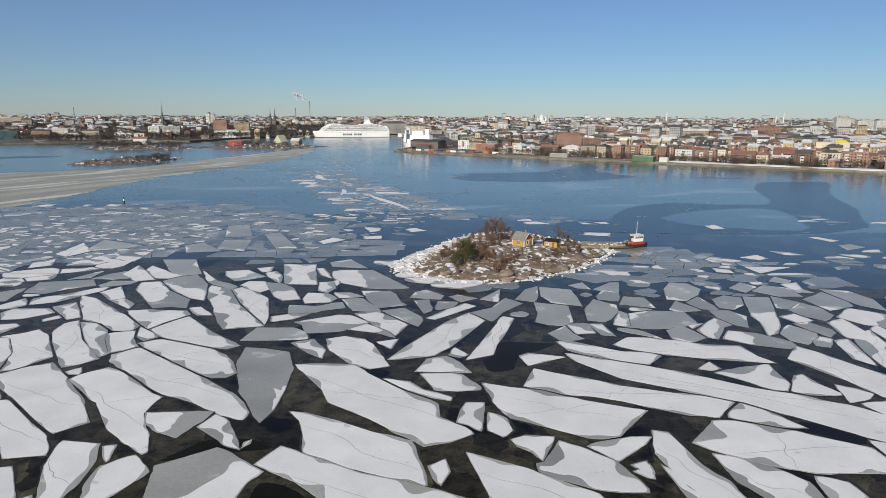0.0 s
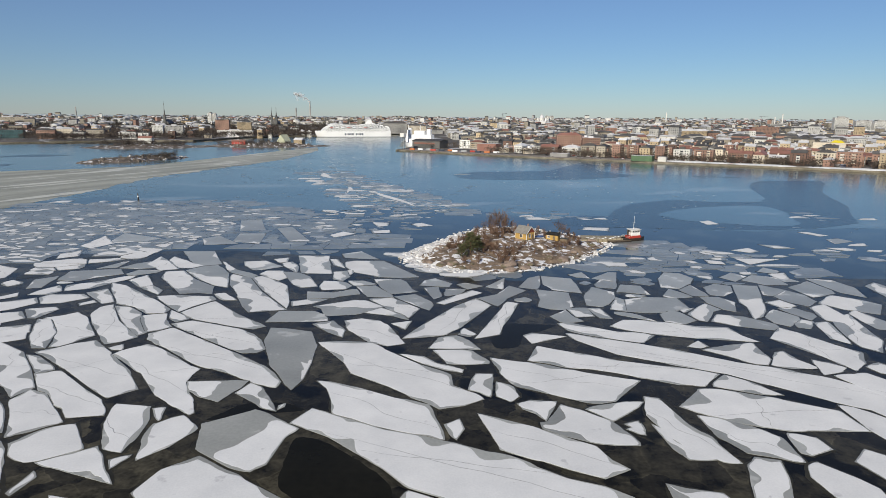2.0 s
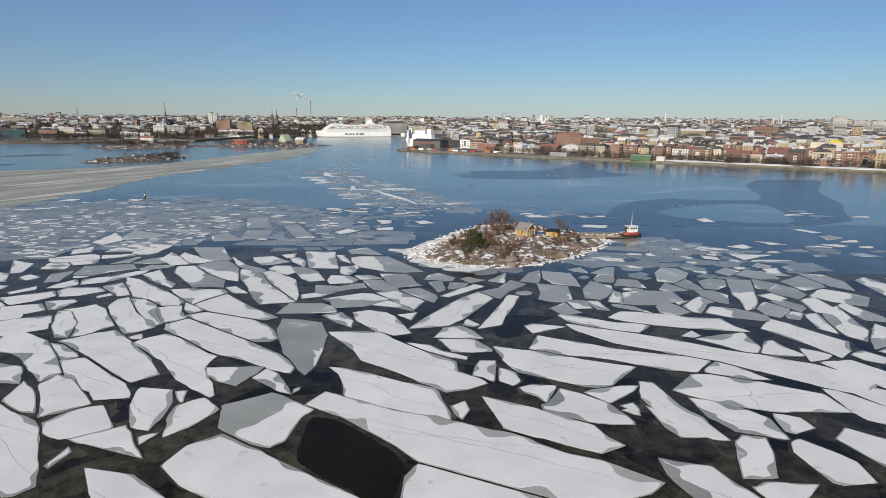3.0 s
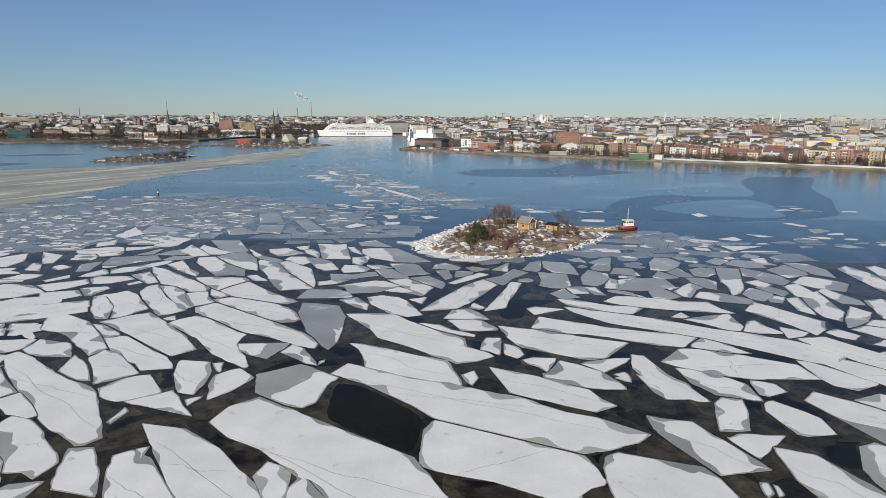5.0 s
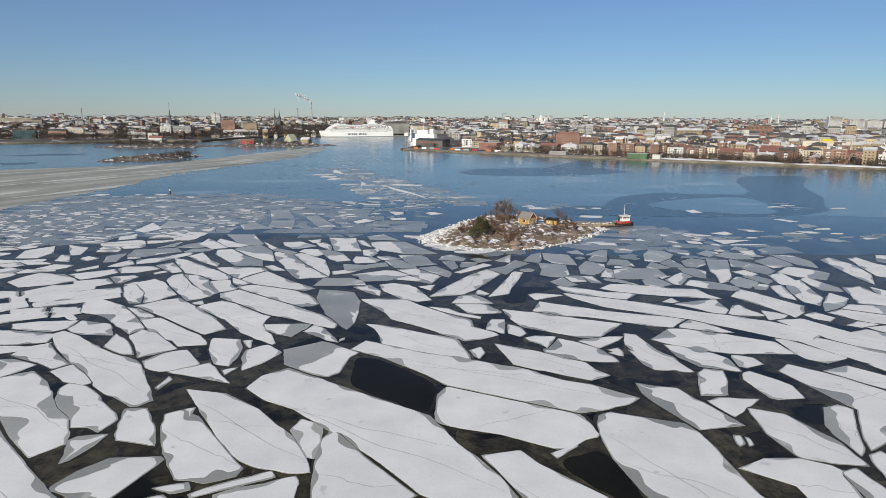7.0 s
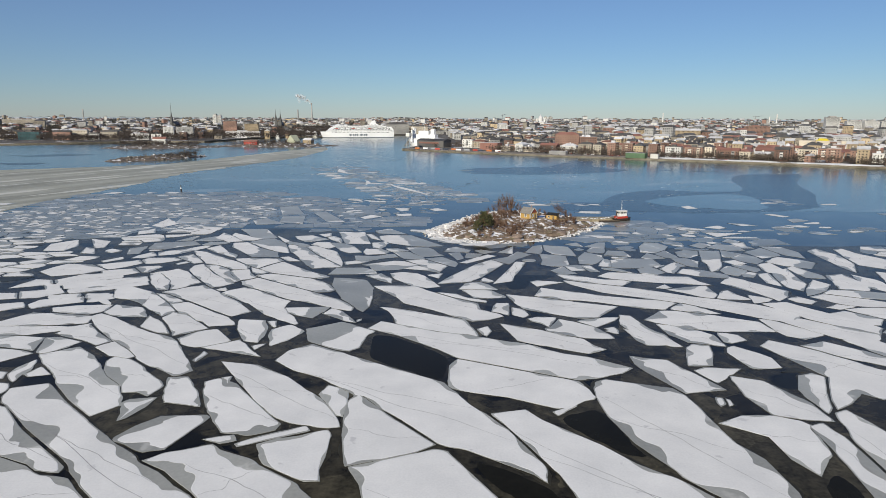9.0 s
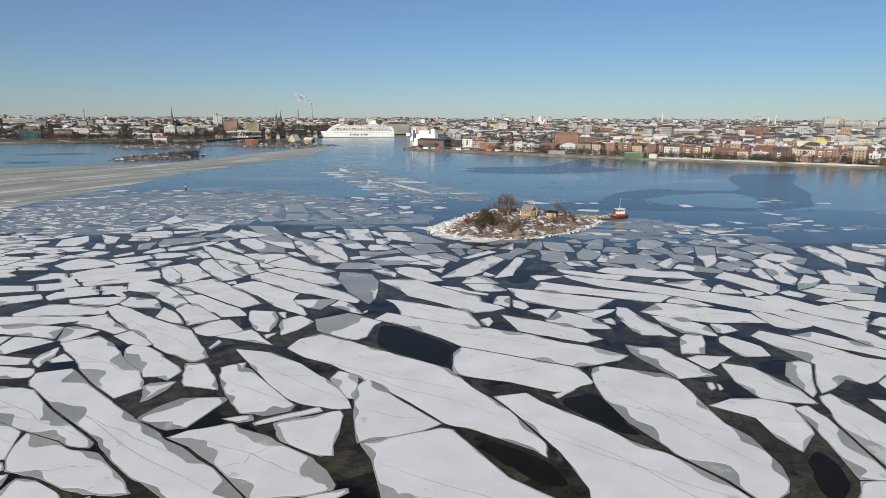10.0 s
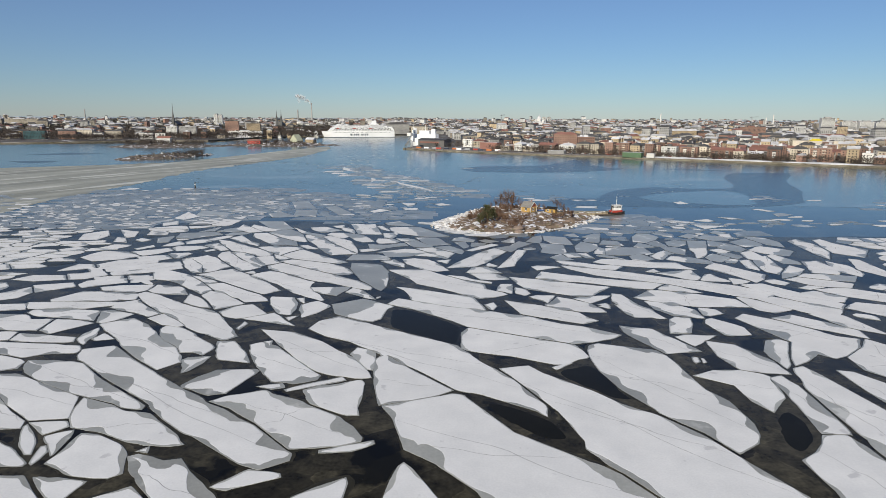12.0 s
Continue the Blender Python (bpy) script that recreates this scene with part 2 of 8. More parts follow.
OPEN = "dark open water lead between sheets of skim ice"
patch("water_lead", LEAD, [(86, 356), (101, 352), (109, 373), (125, 402), (147, 420), (169, 431), (186, 420), (225, 422), (238, 444), (249, 480), (261, 517), (276, 546), (296, 572), (329, 575),
                           (356, 577), (344, 550), (307, 491), (291, 457), (273, 402), (252, 368), (237, 336), (202, 316), (156, 309), (123, 312), (94, 316), (69, 319), (65, 330), (72, 349)],
      0.05, 4.0, 1.5, 1.0, OPEN)
patch("skim_ice_tongue", SKIM, [(130, 358), (141, 372), (172, 394), (203, 403), (215, 401), (218, 386), (214, 369), (207, 351), (202, 330), (193, 323), (177, 322), (151, 332), (138, 341)],
      0.08, 4.0, 1.5, 4.0, "pale tongue of skim ice inside the open lead")
patch("water_lead", LEAD, [(13, 614), (30, 642), (72, 652), (115, 663), (169, 775), (193, 758), (170, 689), (179, 640), (198, 622), (176, 597), (139, 577), (89, 563), (53, 565), (27, 569), (18, 585)],
      0.05, 5.0, 3.0, 2.0, OPEN)
patch("water_lead", LEAD, [(222, 622), (269, 614), (312, 596), (273, 603)], 0.05, 4.0, 1.0, 7.0, OPEN)
patch("water_lead", LEAD, [(-640, 850), (-595, 835), (-575, 876), (-512, 870), (-531, 830), (-580, 813)], 0.05, 6.0, 3.0, 5.0, OPEN)
patch("water_lead", LEAD, [(-540, 690), (-487, 703), (-474, 679), (-493, 654)], 0.05, 6.0, 3.0, 8.0, OPEN)
RIBBON = "white streak of drifted brash and snow on the skim ice"
for k, (x, y, length, wide, turn) in enumerate(((-31, 426, 92, 7, 112), (8, 393, 32, 5, 20), (-107, 590, 66, 10, 114), (-51, 504, 30, 6, 48), (-70, 478, 42, 5, 100), (-42, 505, 26, 4, 60), (20, 612, 22, 4, 5))):
    ends = [(u, v * (1 - 0.75 * abs(2 * u - 0.2)) + 0.35 * math.sin(5 * u + k)) for u, v in ((-0.5, 0.1), (-0.25, -0.4), (0.0, -0.5), (0.3, -0.35), (0.5, 0.0), (0.25, 0.4), (0.0, 0.5), (-0.25, 0.45))]
    c, d = math.cos(radians(turn)), math.sin(radians(turn))
    patch("brash_streak", SNOW, [(x + u * length * c - v * wide * d, y + u * length * d + v * wide * c) for u, v in ends], 0.09 + 0.004 * k, 1.6, 1.3, 11.0 + k, RIBBON)


# ---- drift ice ----
SNOWY, PATCHY, BARE = 0, 1, 2
COVERS = []
PLANS = []          # plan outlines of all floes that have been placed


def slab(bm, p, base, top):
    """A thin slab of ice with a worn upper rim."""
    c = p.mean(0)
    inner = c + (p - c) * (1 - 0.06 / np.maximum(np.hypot(*(p - c).T), 0.5))[:, None]
    rings = [[bm.verts.new((x, y, z)) for x, y in ring] for ring, z in ((p, base), (p, top - 0.02), (inner, top))]
    k = len(p)
    for a, b in zip(rings, rings[1:]):
        for i in range(k):
            bm.faces.new((a[i], a[(i + 1) % k], b[(i + 1) % k], b[i]))
    bm.faces.new(rings[-1])


def outward(p):
    """Unit normals of a closed outline, away from its inside."""
    along = np.roll(p, -1, 0) - np.roll(p, 1, 0)
    n = np.stack((along[:, 1], -along[:, 0]), 1) / np.maximum(np.hypot(along[:, 0], along[:, 1]), 1e-6)[:, None]
    turn = np.sum(p[:, 0] * np.roll(p[:, 1], -1) - np.roll(p[:, 0], -1) * p[:, 1])
    return n if turn > 0 else -n


def crosses_itself(p):
    """Whether a closed outline runs across itself."""
    a, b = p, np.roll(p, -1, 0)
    d = b - a

    def side(o, v, q):
        return v[:, None, 0] * (q[None, :, 1] - o[:, None, 1]) - v[:, None, 1] * (q[None, :, 0] - o[:, None, 0])

    hit = (side(a, d, a) * side(a, d, b) < -1e-9) & ((side(a, d, a) * side(a, d, b)).T < -1e-9)
    k = np.arange(len(p))
    apart = np.abs(k[:, None] - k[None])
    return bool((hit & (apart > 1) & (apart < len(p) - 1)).any())


def snow_plan(p, cover, seed, x, y):
    """The edge of the snow on a floe: mostly close to the rim, in places far behind it, in lobes."""
    c = p.mean(0)
    girth = np.hypot(*(np.roll(p, -1, 0) - p).T).sum()
    narrow = 2 * plan_area(p) / max(girth, 1.0)
    back = []
    for px, py in p + (x, y):
        wide = noise.noise((px * 0.15, py * 0.15, 1.3))
        lobe = noise.noise((px * 0.55, py * 0.55, 4.1 + seed))
        tooth = noise.noise((px * 1.9, py * 1.9, 2.6))
        if cover == SNOWY:
            b = 0.24 + 0.14 * tooth + max(0.0, wide - 0.05) * 6.5 + max(0.0, lobe + 0.1) * 1.5 * max(0.0, min(1.0, wide * 4 + 0.1))
        else:
            b = 0.25 + max(0.0, lobe) * 1.1 + 0.1 * tooth
        back.append(min(max(0.06, b), 0.62 * narrow))
    back = np.array(back)
    n = outward(p)
    for _ in range(3):
        q = p - n * back[:, None]
        room = np.sqrt(((q[:, None] - p[None]) ** 2).sum(2)).min(1)
        back = np.where(room < 0.75 * back, back * 0.5, back)
    for _ in range(3):
        q = p - n * back[:, None]
        if not crosses_itself(q):
            break
        back = back * 0.4
    else:
        q = c + (p - c) * 0.96
    if cover == PATCHY:
        # snow to one side only, behind a wavy edge
        way = 6.3 * noise.noise((x * 0.7, y * 0.7, 11))
        d = np.array((math.cos(way), math.sin(way)))
        e = np.array((-d[1], d[0]))
        size = np.hypot(*(p - c).T).mean()
        limit = size * (0.05 + 0.5 * noise.noise((x * 0.9, y * 0.9, 23)))

        def edge(along):
            return limit + size * (0.34 * noise.noise((along / size * 1.7, x, 3)) + 0.16 * noise.noise((along / size * 5, y, 8)))

        inside = [np.dot(v - c, d) < edge(np.dot(v - c, e)) for v in q]
        first = [i for i in range(len(q)) if inside[i] and not inside[i - 1]]
        if len(first) == 1 and sum(inside) > 4:
            kept = [q[(first[0] + i) % len(q)] for i in range(sum(inside))]
            u0, u1 = np.dot(kept[-1] - c, e), np.dot(kept[0] - c, e)
            q = np.array(kept + [c + e * u + d * edge(u) for u in np.linspace(u0, u1, 16)[1:-1]])
    return 0.5 * q + 0.25 * (np.roll(q, 1, 0) + np.roll(q, -1, 0))


def floe_thing(p, cover, rise, label=""):
    """One floe with its plan outline in the world."""
    c = p.mean(0)
    local = p - c
    x = local[:, 0]
    if np.sum(x * np.roll(local[:, 1], -1) - np.roll(x, -1) * local[:, 1]) < 0:
        local = local[::-1]
    label = label or ("snow-covered floe of drift ice with grey wet margins", "grey ice floe with scattered patches of snow", "bare grey ice floe afloat in dark water")[cover]
    ob = thing("ice_floe", (c[0], c[1], 0), 0, label, "ice floe", "drifting ice floes")
    bm = bmesh.new()
    slab(bm, local, -0.12, rise)
    part("ice_slab", bm, ICE, ob)
    if cover != BARE:
        q = snow_plan(local, cover, c[0] % 5, c[0], c[1])
        bm = bmesh.new()
        low = [bm.verts.new((a, b, rise + 0.004)) for a, b in q]
        qc = q.mean(0)
        high = [bm.verts.new((qc[0] + (a - qc[0]) * 0.99, qc[1] + (b - qc[1]) * 0.99, rise + 0.022)) for a, b in q]
        for i in range(len(q)):
            bm.faces.new((low[i], low[(i + 1) % len(q)], high[(i + 1) % len(q)], high[i]))
        bm.faces.new(high)
        part("snow_cover", bm, SNOW, ob, "wind-packed white snow")
    else:
        # a blown strip of snow along one edge
        n = len(local)
        k = int(abs(c[0] * 7 + c[1] * 3)) % n
        run = max(4, int(n * (0.16 + 0.12 * noise.noise((c[0] * 0.3, c[1] * 0.3, 6)))))
        outer, inner = [], []
        bm = bmesh.new()
        for m in range(run + 1):
            v = local[(k + m) % n]
            deep = 0.05 + 0.26 * math.sin(math.pi * m / run) * max(0.25, 0.6 + 1.1 * noise.noise((v[0] * 0.4, v[1] * 0.4, c[0])))
            outer.append(bm.verts.new((*(v * 0.97), rise + 0.012)))
            inner.append(bm.verts.new((*(v * (0.97 - deep)), rise + 0.018)))
        for m in range(run):
            bm.faces.new((outer[m], outer[m + 1], inner[m + 1], inner[m]))
        part("snow_strip", bm, SNOW, ob, "thin strip of blown white snow")
    span = np.ptp(local, axis=0)
    if cover == SNOWY and max(span) > 17:
        # hairline cracks that wander across the snow
        for k in range(1 + int(max(span) > 30)):
            i = (7 + 13 * k) % len(q)
            j = (i + len(q) // 2 + (k * 5 - 3)) % len(q)
            a, b = q[i] * 0.97 + q.mean(0) * 0.03, q[j] * 0.97 + q.mean(0) * 0.03
            side = np.array((-(b - a)[1], (b - a)[0])) / max(np.hypot(*(b - a)), 0.1)
            bm = bmesh.new()
            rail = []
            for m in range(15):
                t = m / 14
                mid = a + (b - a) * t + side * (noise.noise((c[0] + t * 3, c[1], k)) * 2.2 * math.sin(math.pi * t) + 0.35 * noise.noise((t * 15, c[0], k)))
                w = 0.04 * (0.5 + math.sin(math.pi * t))
                rail.append([bm.verts.new((*(mid + side * w), rise + 0.027)), bm.verts.new((*(mid - side * w), rise + 0.027))])
            for u, v in zip(rail, rail[1:]):
                bm.faces.new((u[0], u[1], v[1], v[0]))
            bmesh.ops.recalc_face_normals(bm, faces=bm.faces[:])
            part("crack", bm, CRACK, ob, "hairline crack in the snow")
    return ob


def plan_area(p):
    return abs(np.sum(p[:, 0] * np.roll(p[:, 1], -1) - np.roll(p[:, 0], -1) * p[:, 1])) / 2


def cut(p, m, d):
    """The share of an outline that lies behind a line through m with the normal d."""
    out = []
    for i in range(len(p)):
        a, b = p[i - 1], p[i]
        fa, fb = np.dot(a - m, d), np.dot(b - m, d)
        if (fa <= 0) != (fb <= 0):
            out.append(a + (b - a) * fa / (fa - fb))
        if fb <= 0:
            out.append(b)
    return np.array(out)


def press_back(p, other, gap):
    """Moves the rim of an outline back where it lies on a floe that is there already."""
    if (p.max(0) < other.min(0) - gap).any() or (p.min(0) > other.max(0) + gap).any():
        return p
    out = p.copy()
    for i, v in enumerate(p):
        near = other[np.argmin(((other - v) ** 2).sum(1))]
        d = near - v
        r = max(np.hypot(*d), 1e-6)
        if in_polygon(v, other):
            out[i] = near + d / r * gap
        elif r < gap:
            out[i] = near - d / r * gap
    return out


def floe(x, y, cover, *corners):
    """A floe about (x, y), by its corners from there."""
    p = smooth_loop([(x + a, y + b) for a, b in corners], 0.8 if y < 150 else 1.1, 0.07, x * 0.1, 0)
    whole = plan_area(p)
    for other in PLANS:
        q = press_back(p, other, 0.16)
        if q is not p and not crosses_itself(q) and plan_area(q) > 0.4 * whole:
            p = q
    PLANS.append(p)
    COVERS.append(cover)


floe(-54, -1.4, SNOWY, (-5.3, 0.5), (-0.3, 3.8), (4.1, -0.1), (5.1, -2.1), (-3.8, -2.1))
floe(-25, 1, SNOWY, (-4.1, -0.7), (-1.3, 1.6), (2.8, 4.3), (3.3, 2.7), (3.0, -3.6), (-6.7, -3.7))
floe(-70.9, 1.5, SNOWY, (-7.6, 3.8), (-1.5, 3.8), (5.9, -3.8), (-2.1, -3.8))
floe(-65.1, 2.2, SNOWY, (-5.2, 2.7), (-1.6, 2.4), (3.3, 1.5), (2.6, -3.1), (0.3, -2.7), (-2.5, -0.3))
floe(-12.5, 4, SNOWY, (-1.0, 5.7), (0.5, 3.7), (5.8, -6.5), (-3.8, -6.6), (-2.8, 0.5), (-1.8, 4.6))
floe(-37.3, 4.6, SNOWY, (-5.1, -2.1), (-2.6, 0.5), (-0.7, 2.9), (4.6, 1.7), (5.0, 0.6), (-2.3, -2.8))
floe(-50.7, 5.9, SNOWY, (-8.3, 5.2), (-6.9, 6.1), (-1.8, 4.0), (0.8, 4.6), (3.7, 0.8), (7.8, -3.4), (11.6, -8.0), (2.3, -8.1), (-6.2, 1.5))
floe(58.4, 9.3, SNOWY, (1.7, 10.0), (6.2, 10.0), (6.6, 6.1), (6.6, -5.7), (2.0, -12.0), (-6.9, -10.8), (-6.4, -7.2), (-6.6, 1.5), (-2.7, 4.2), (-0.1, 7.0))
floe(-65.2, 11, SNOWY, (-5.4, 7.5), (-2.2, 7.1), (4.6, 2.4), (6.0, 0.6), (7.8, -4.9), (6.3, -6.3), (0.2, -5.4), (-5.9, -2.1), (-5.5, 1.8))
floe(-79.2, 11.1, SNOWY, (-3.7, 4.4), (0.6, 1.6), (5.2, -2.2), (5.0, -3.0), (-1.1, -3.2), (-7.6, 5.9))
floe(-73.7, 11.5, SNOWY, (-0.1, -2.6), (-1.4, 2.7), (-0.7, 3.1), (0.9, 0.9), (0.7, -3.1))
floe(-57.1, 13.1, SNOWY, (-1.3, -0.4), (0.3, 1.3), (0.9, -0.9))
floe(-23.4, 14.4, SNOWY, (-4.5, -1.1), (-0.5, 0.6), (4.2, 2.2), (4.5, 1.2), (0.7, -1.0), (-4.4, -1.8))
floe(-73.1, 15.1, SNOWY, (-3.6, 2.6), (0.3, 5.0), (1.8, -3.6), (1.5, -4.1))
floe(0.3, 15.8, SNOWY, (-19.4, 14.3), (-5.6, 19.8), (-3.3, 19.0), (5.2, 4.0), (20.6, -9.4), (26.0, -18.8), (-0.5, -18.9), (-2.3, -14.1), (-8.7, -6.4), (-14.0, -2.0), (-16.8, 9.2))
floe(-79, 16.4, SNOWY, (-1.5, 0.6), (-3.7, 4.7), (-3.4, 5.7), (-0.5, 2.6), (2.1, -1.3), (4.0, -4.9), (2.8, -4.9), (0.5, -2.2))
floe(-78.1, 21.2, SNOWY, (-4.5, 1.4), (2.2, 2.1), (3.8, -0.0), (0.9, -3.2))
floe(-65.2, 22.2, SNOWY, (-11.1, 2.2), (-12.6, 6.3), (-13.3, 11.0), (-5.9, 7.8), (-2.0, 5.0), (3.1, 3.9), (13.9, -7.2), (11.8, -7.8), (7.3, -7.5), (-3.6, -2.5), (-8.7, -1.5))
floe(24.8, 22.6, SNOWY, (-19.2, 26.2), (-12.6, 28.0), (-10.1, 23.8), (-1.1, 14.6), (3.1, 8.7), (7.4, 4.9), (14.2, -4.5), (22.9, -23.4), (5.6, -25.5), (0.3, -22.2), (-7.7, -8.5), (-7.3, -5.7), (-10.1, 6.1))
floe(-35.3, 24.7, SNOWY, (-17.8, 7.0), (-15.1, 9.1), (-8.1, 12.3), (-6.5, 10.5), (-1.4, 8.2), (8.9, 0.2), (11.9, -3.1), (14.0, -7.1), (14.0, -8.5), (10.5, -10.1), (2.1, -11.1), (-7.9, 0.0), (-12.4, 4.1))
floe(-89.3, 25.2, SNOWY, (-10.7, 8.6), (-6.1, 8.1), (0.6, 1.8), (5.7, -2.0), (6.8, -4.8), (3.3, -5.2), (0.1, -6.3))
floe(-59.2, 30.8, SNOWY, (-33.0, 24.3), (-34.4, 28.6), (-28.2, 31.0), (-17.9, 21.0), (6.6, -0.3), (10.1, -2.7), (14.1, -6.6), (17.8, -8.7), (26.8, -18.6), (27.1, -20.7), (22.7, -23.6), (18.9, -21.6), (0.6, -6.7), (-6.8, 1.3), (-20.3, 12.1), (-31.5, 22.2))
floe(72.1, 31, SNOWY, (-0.4, 18.6), (2.3, 20.0), (3.6, 14.6), (7.4, -10.5), (-5.3, -27.4), (-5.4, -17.4), (-4.5, -8.5), (-4.5, -1.8), (-3.7, 7.2))
floe(64, 31.9, SNOWY, (-0.6, 12.6), (2.7, 13.6), (3.3, 8.6), (2.9, -0.2), (1.4, -12.6), (-3.7, -12.2), (-1.3, 2.3))
floe(-90.1, 33.5, SNOWY, (-15.1, 9.1), (-12.8, 11.0), (-9.8, 11.0), (-5.6, 9.2), (10.5, -0.0), (13.9, -9.3), (9.7, -9.6), (7.1, -10.3), (-1.8, -3.4), (-4.9, -0.4), (-10.7, 2.9))
floe(-28.1, 33.8, SNOWY, (-7.8, 3.3), (-4.8, 5.3), (-0.8, 6.2), (3.6, 8.5), (4.4, 6.2), (4.8, -0.5), (4.5, -4.7), (5.2, -7.8), (3.1, -7.8), (-4.8, -3.1))
floe(40.7, 35.9, SNOWY, (-12.0, 27.4), (-9.1, 29.0), (3.5, 24.6), (4.9, 20.9), (5.7, 15.7), (5.6, 10.3), (6.5, 2.1), (8.9, -3.1), (9.3, -12.5), (8.3, -16.7), (6.6, -19.7), (1.8, -23.1), (-0.8, -15.8), (-6.3, -8.2), (-11.0, 1.9), (-13.2, 12.2), (-13.5, 20.7))
floe(83.6, 38.1, SNOWY, (-2.9, 10.7), (0.3, 9.7), (3.4, 3.7), (7.5, -2.3), (-1.7, -14.4), (-3.0, -7.5), (-3.4, 0.3))
floe(-42.2, 38.7, SNOWY, (-3.5, -0.0), (1.4, 1.7), (2.2, -0.3), (-0.2, -1.4))
floe(-34, 39.5, SNOWY, (-5.4, -2.4), (0.2, 1.3), (5.3, 4.3), (6.2, 2.5), (1.7, -0.1), (-4.9, -3.2))
floe(57, 39.9, SNOWY, (-9.5, 5.4), (-4.0, 8.5), (2.1, 8.6), (6.1, 6.5), (7.0, 4.6), (5.4, -3.1), (4.3, -5.7), (-1.0, -12.0), (-2.9, -7.1), (-2.9, 0.4))
floe(-82.4, 39.9, SNOWY, (-19.4, 12.3), (-13.0, 12.4), (-6.1, 11.1), (2.9, 1.8), (17.6, -10.3), (17.7, -11.7), (13.7, -11.3), (11.1, -9.4), (-1.9, -4.1), (-11.7, 2.2), (-16.7, 6.8), (-18.8, 10.0))
floe(-54.1, 41.3, SNOWY, (-7.8, -3.1), (-5.7, 2.1), (-2.7, 5.9), (5.8, 6.6), (6.7, 5.7), (3.1, -6.0), (0.0, -6.8), (-4.3, -4.4))
floe(-16.1, 42.3, SNOWY, (-6.6, 6.9), (-6.6, 11.9), (-5.0, 15.5), (3.5, 3.8), (11.2, -5.1), (7.4, -8.1), (-3.5, -12.2), (-5.5, -2.2))
floe(-64.1, 50.5, SNOWY, (-0.8, -2.4), (-3.1, 2.5), (-2.1, 3.9), (2.7, 4.6), (2.6, 0.8), (1.0, -4.0), (-0.1, -5.2))
floe(20, 50.7, SNOWY, (-2.6, -1.1), (2.2, 2.3), (2.3, 1.3), (-1.9, -2.7))
floe(-106.6, 51, SNOWY, (-8.7, 3.8), (-3.1, 4.2), (2.4, 1.9), (4.8, 0.2), (5.3, -3.4), (-1.1, -6.6))
floe(-43.6, 51.1, SNOWY, (-10.9, 11.9), (-8.3, 13.9), (-4.1, 11.2), (10.0, -6.8), (9.5, -8.9), (5.1, -10.7), (0.3, -10.1), (-5.0, -2.2))
floe(53.2, 54.1, SNOWY, (0.0, 1.7), (0.5, 1.1), (0.2, -1.1), (-0.8, -1.8))
floe(-24.6, 54.2, SNOWY, (-4.4, 2.8), (-3.2, 7.2), (-0.5, 6.0), (1.5, 3.8), (2.0, -0.7), (2.0, -6.9), (0.6, -6.5))
floe(-11.2, 54.3, SNOWY, (-31.4, 20.7), (-29.8, 27.3), (-25.1, 31.4), (7.7, 8.6), (12.6, -1.5), (19.3, -11.6), (24.0, -23.9), (23.7, -28.6), (22.0, -26.3), (11.6, -18.9), (6.5, -16.8), (-0.1, -8.2), (-19.0, 11.0), (-26.0, 15.1))
floe(51.8, 54.5, SNOWY, (-0.3, 1.7), (0.9, 1.7), (0.5, -1.1), (-1.0, -2.1))
floe(63.3, 54.9, SNOWY, (-4.3, 12.4), (1.9, 9.7), (6.0, -1.3), (5.8, -8.5), (0.1, -7.9), (-4.2, -6.4), (-5.6, 2.1))
floe(95.3, 55, SNOWY, (-7.1, 1.6), (0.4, 8.0), (5.4, 14.1), (7.8, 10.1), (9.6, -1.0), (-2.1, -16.5), (-8.2, -6.2))
floe(-34.8, 55.2, SNOWY, (-20.0, 19.1), (-11.1, 17.1), (-2.5, 10.4), (2.8, 3.9), (6.7, -0.0), (10.9, -7.7), (12.4, -11.9), (10.3, -12.3), (5.2, -11.1), (-0.1, -8.7), (-4.1, -4.6))
floe(-105, 58.8, SNOWY, (-17.3, 5.7), (9.4, 2.9), (11.9, -0.1), (11.5, -1.9), (4.7, -2.7), (0.8, -4.9), (-6.1, -2.5), (-12.3, -1.1))
floe(78.6, 58.9, SNOWY, (2.3, 8.7), (4.7, 7.9), (4.4, 0.2), (-1.4, -5.2), (-5.8, -7.9), (-4.4, -3.5))
floe(-58.4, 59.5, SNOWY, (-4.6, 5.6), (-0.7, 6.1), (1.6, 2.9), (7.1, -8.1), (-0.4, -6.4), (-3.0, -0.1))
floe(73.8, 59.6, SNOWY, (0.6, 7.9), (4.1, 9.2), (5.9, 7.2), (1.7, -0.6), (-1.5, -7.7), (-3.8, -10.3), (-3.6, 0.4))
floe(13.5, 62, SNOWY, (-16.2, -1.5), (-15.8, 10.4), (-13.8, 14.4), (11.9, 1.9), (13.9, -6.5), (10.8, -7.6), (6.7, -11.9), (-4.1, -6.0), (-11.7, -3.7))
floe(-80, 64.2, SNOWY, (-19.5, 14.1), (-12.7, 19.1), (-6.1, 13.4), (3.4, 1.3), (8.5, -3.3), (13.4, -12.2), (9.8, -16.9), (1.6, -9.6))
floe(-50.1, 64.3, SNOWY, (-1.6, 0.9), (0.5, 1.8), (1.1, -2.8))
floe(-71.8, 65.7, SNOWY, (-7.3, 2.5), (-9.2, 8.8), (-9.2, 11.4), (-5.0, 10.1), (6.6, -1.3), (9.6, -4.9), (8.4, -9.7), (5.4, -7.9), (1.8, -8.3))
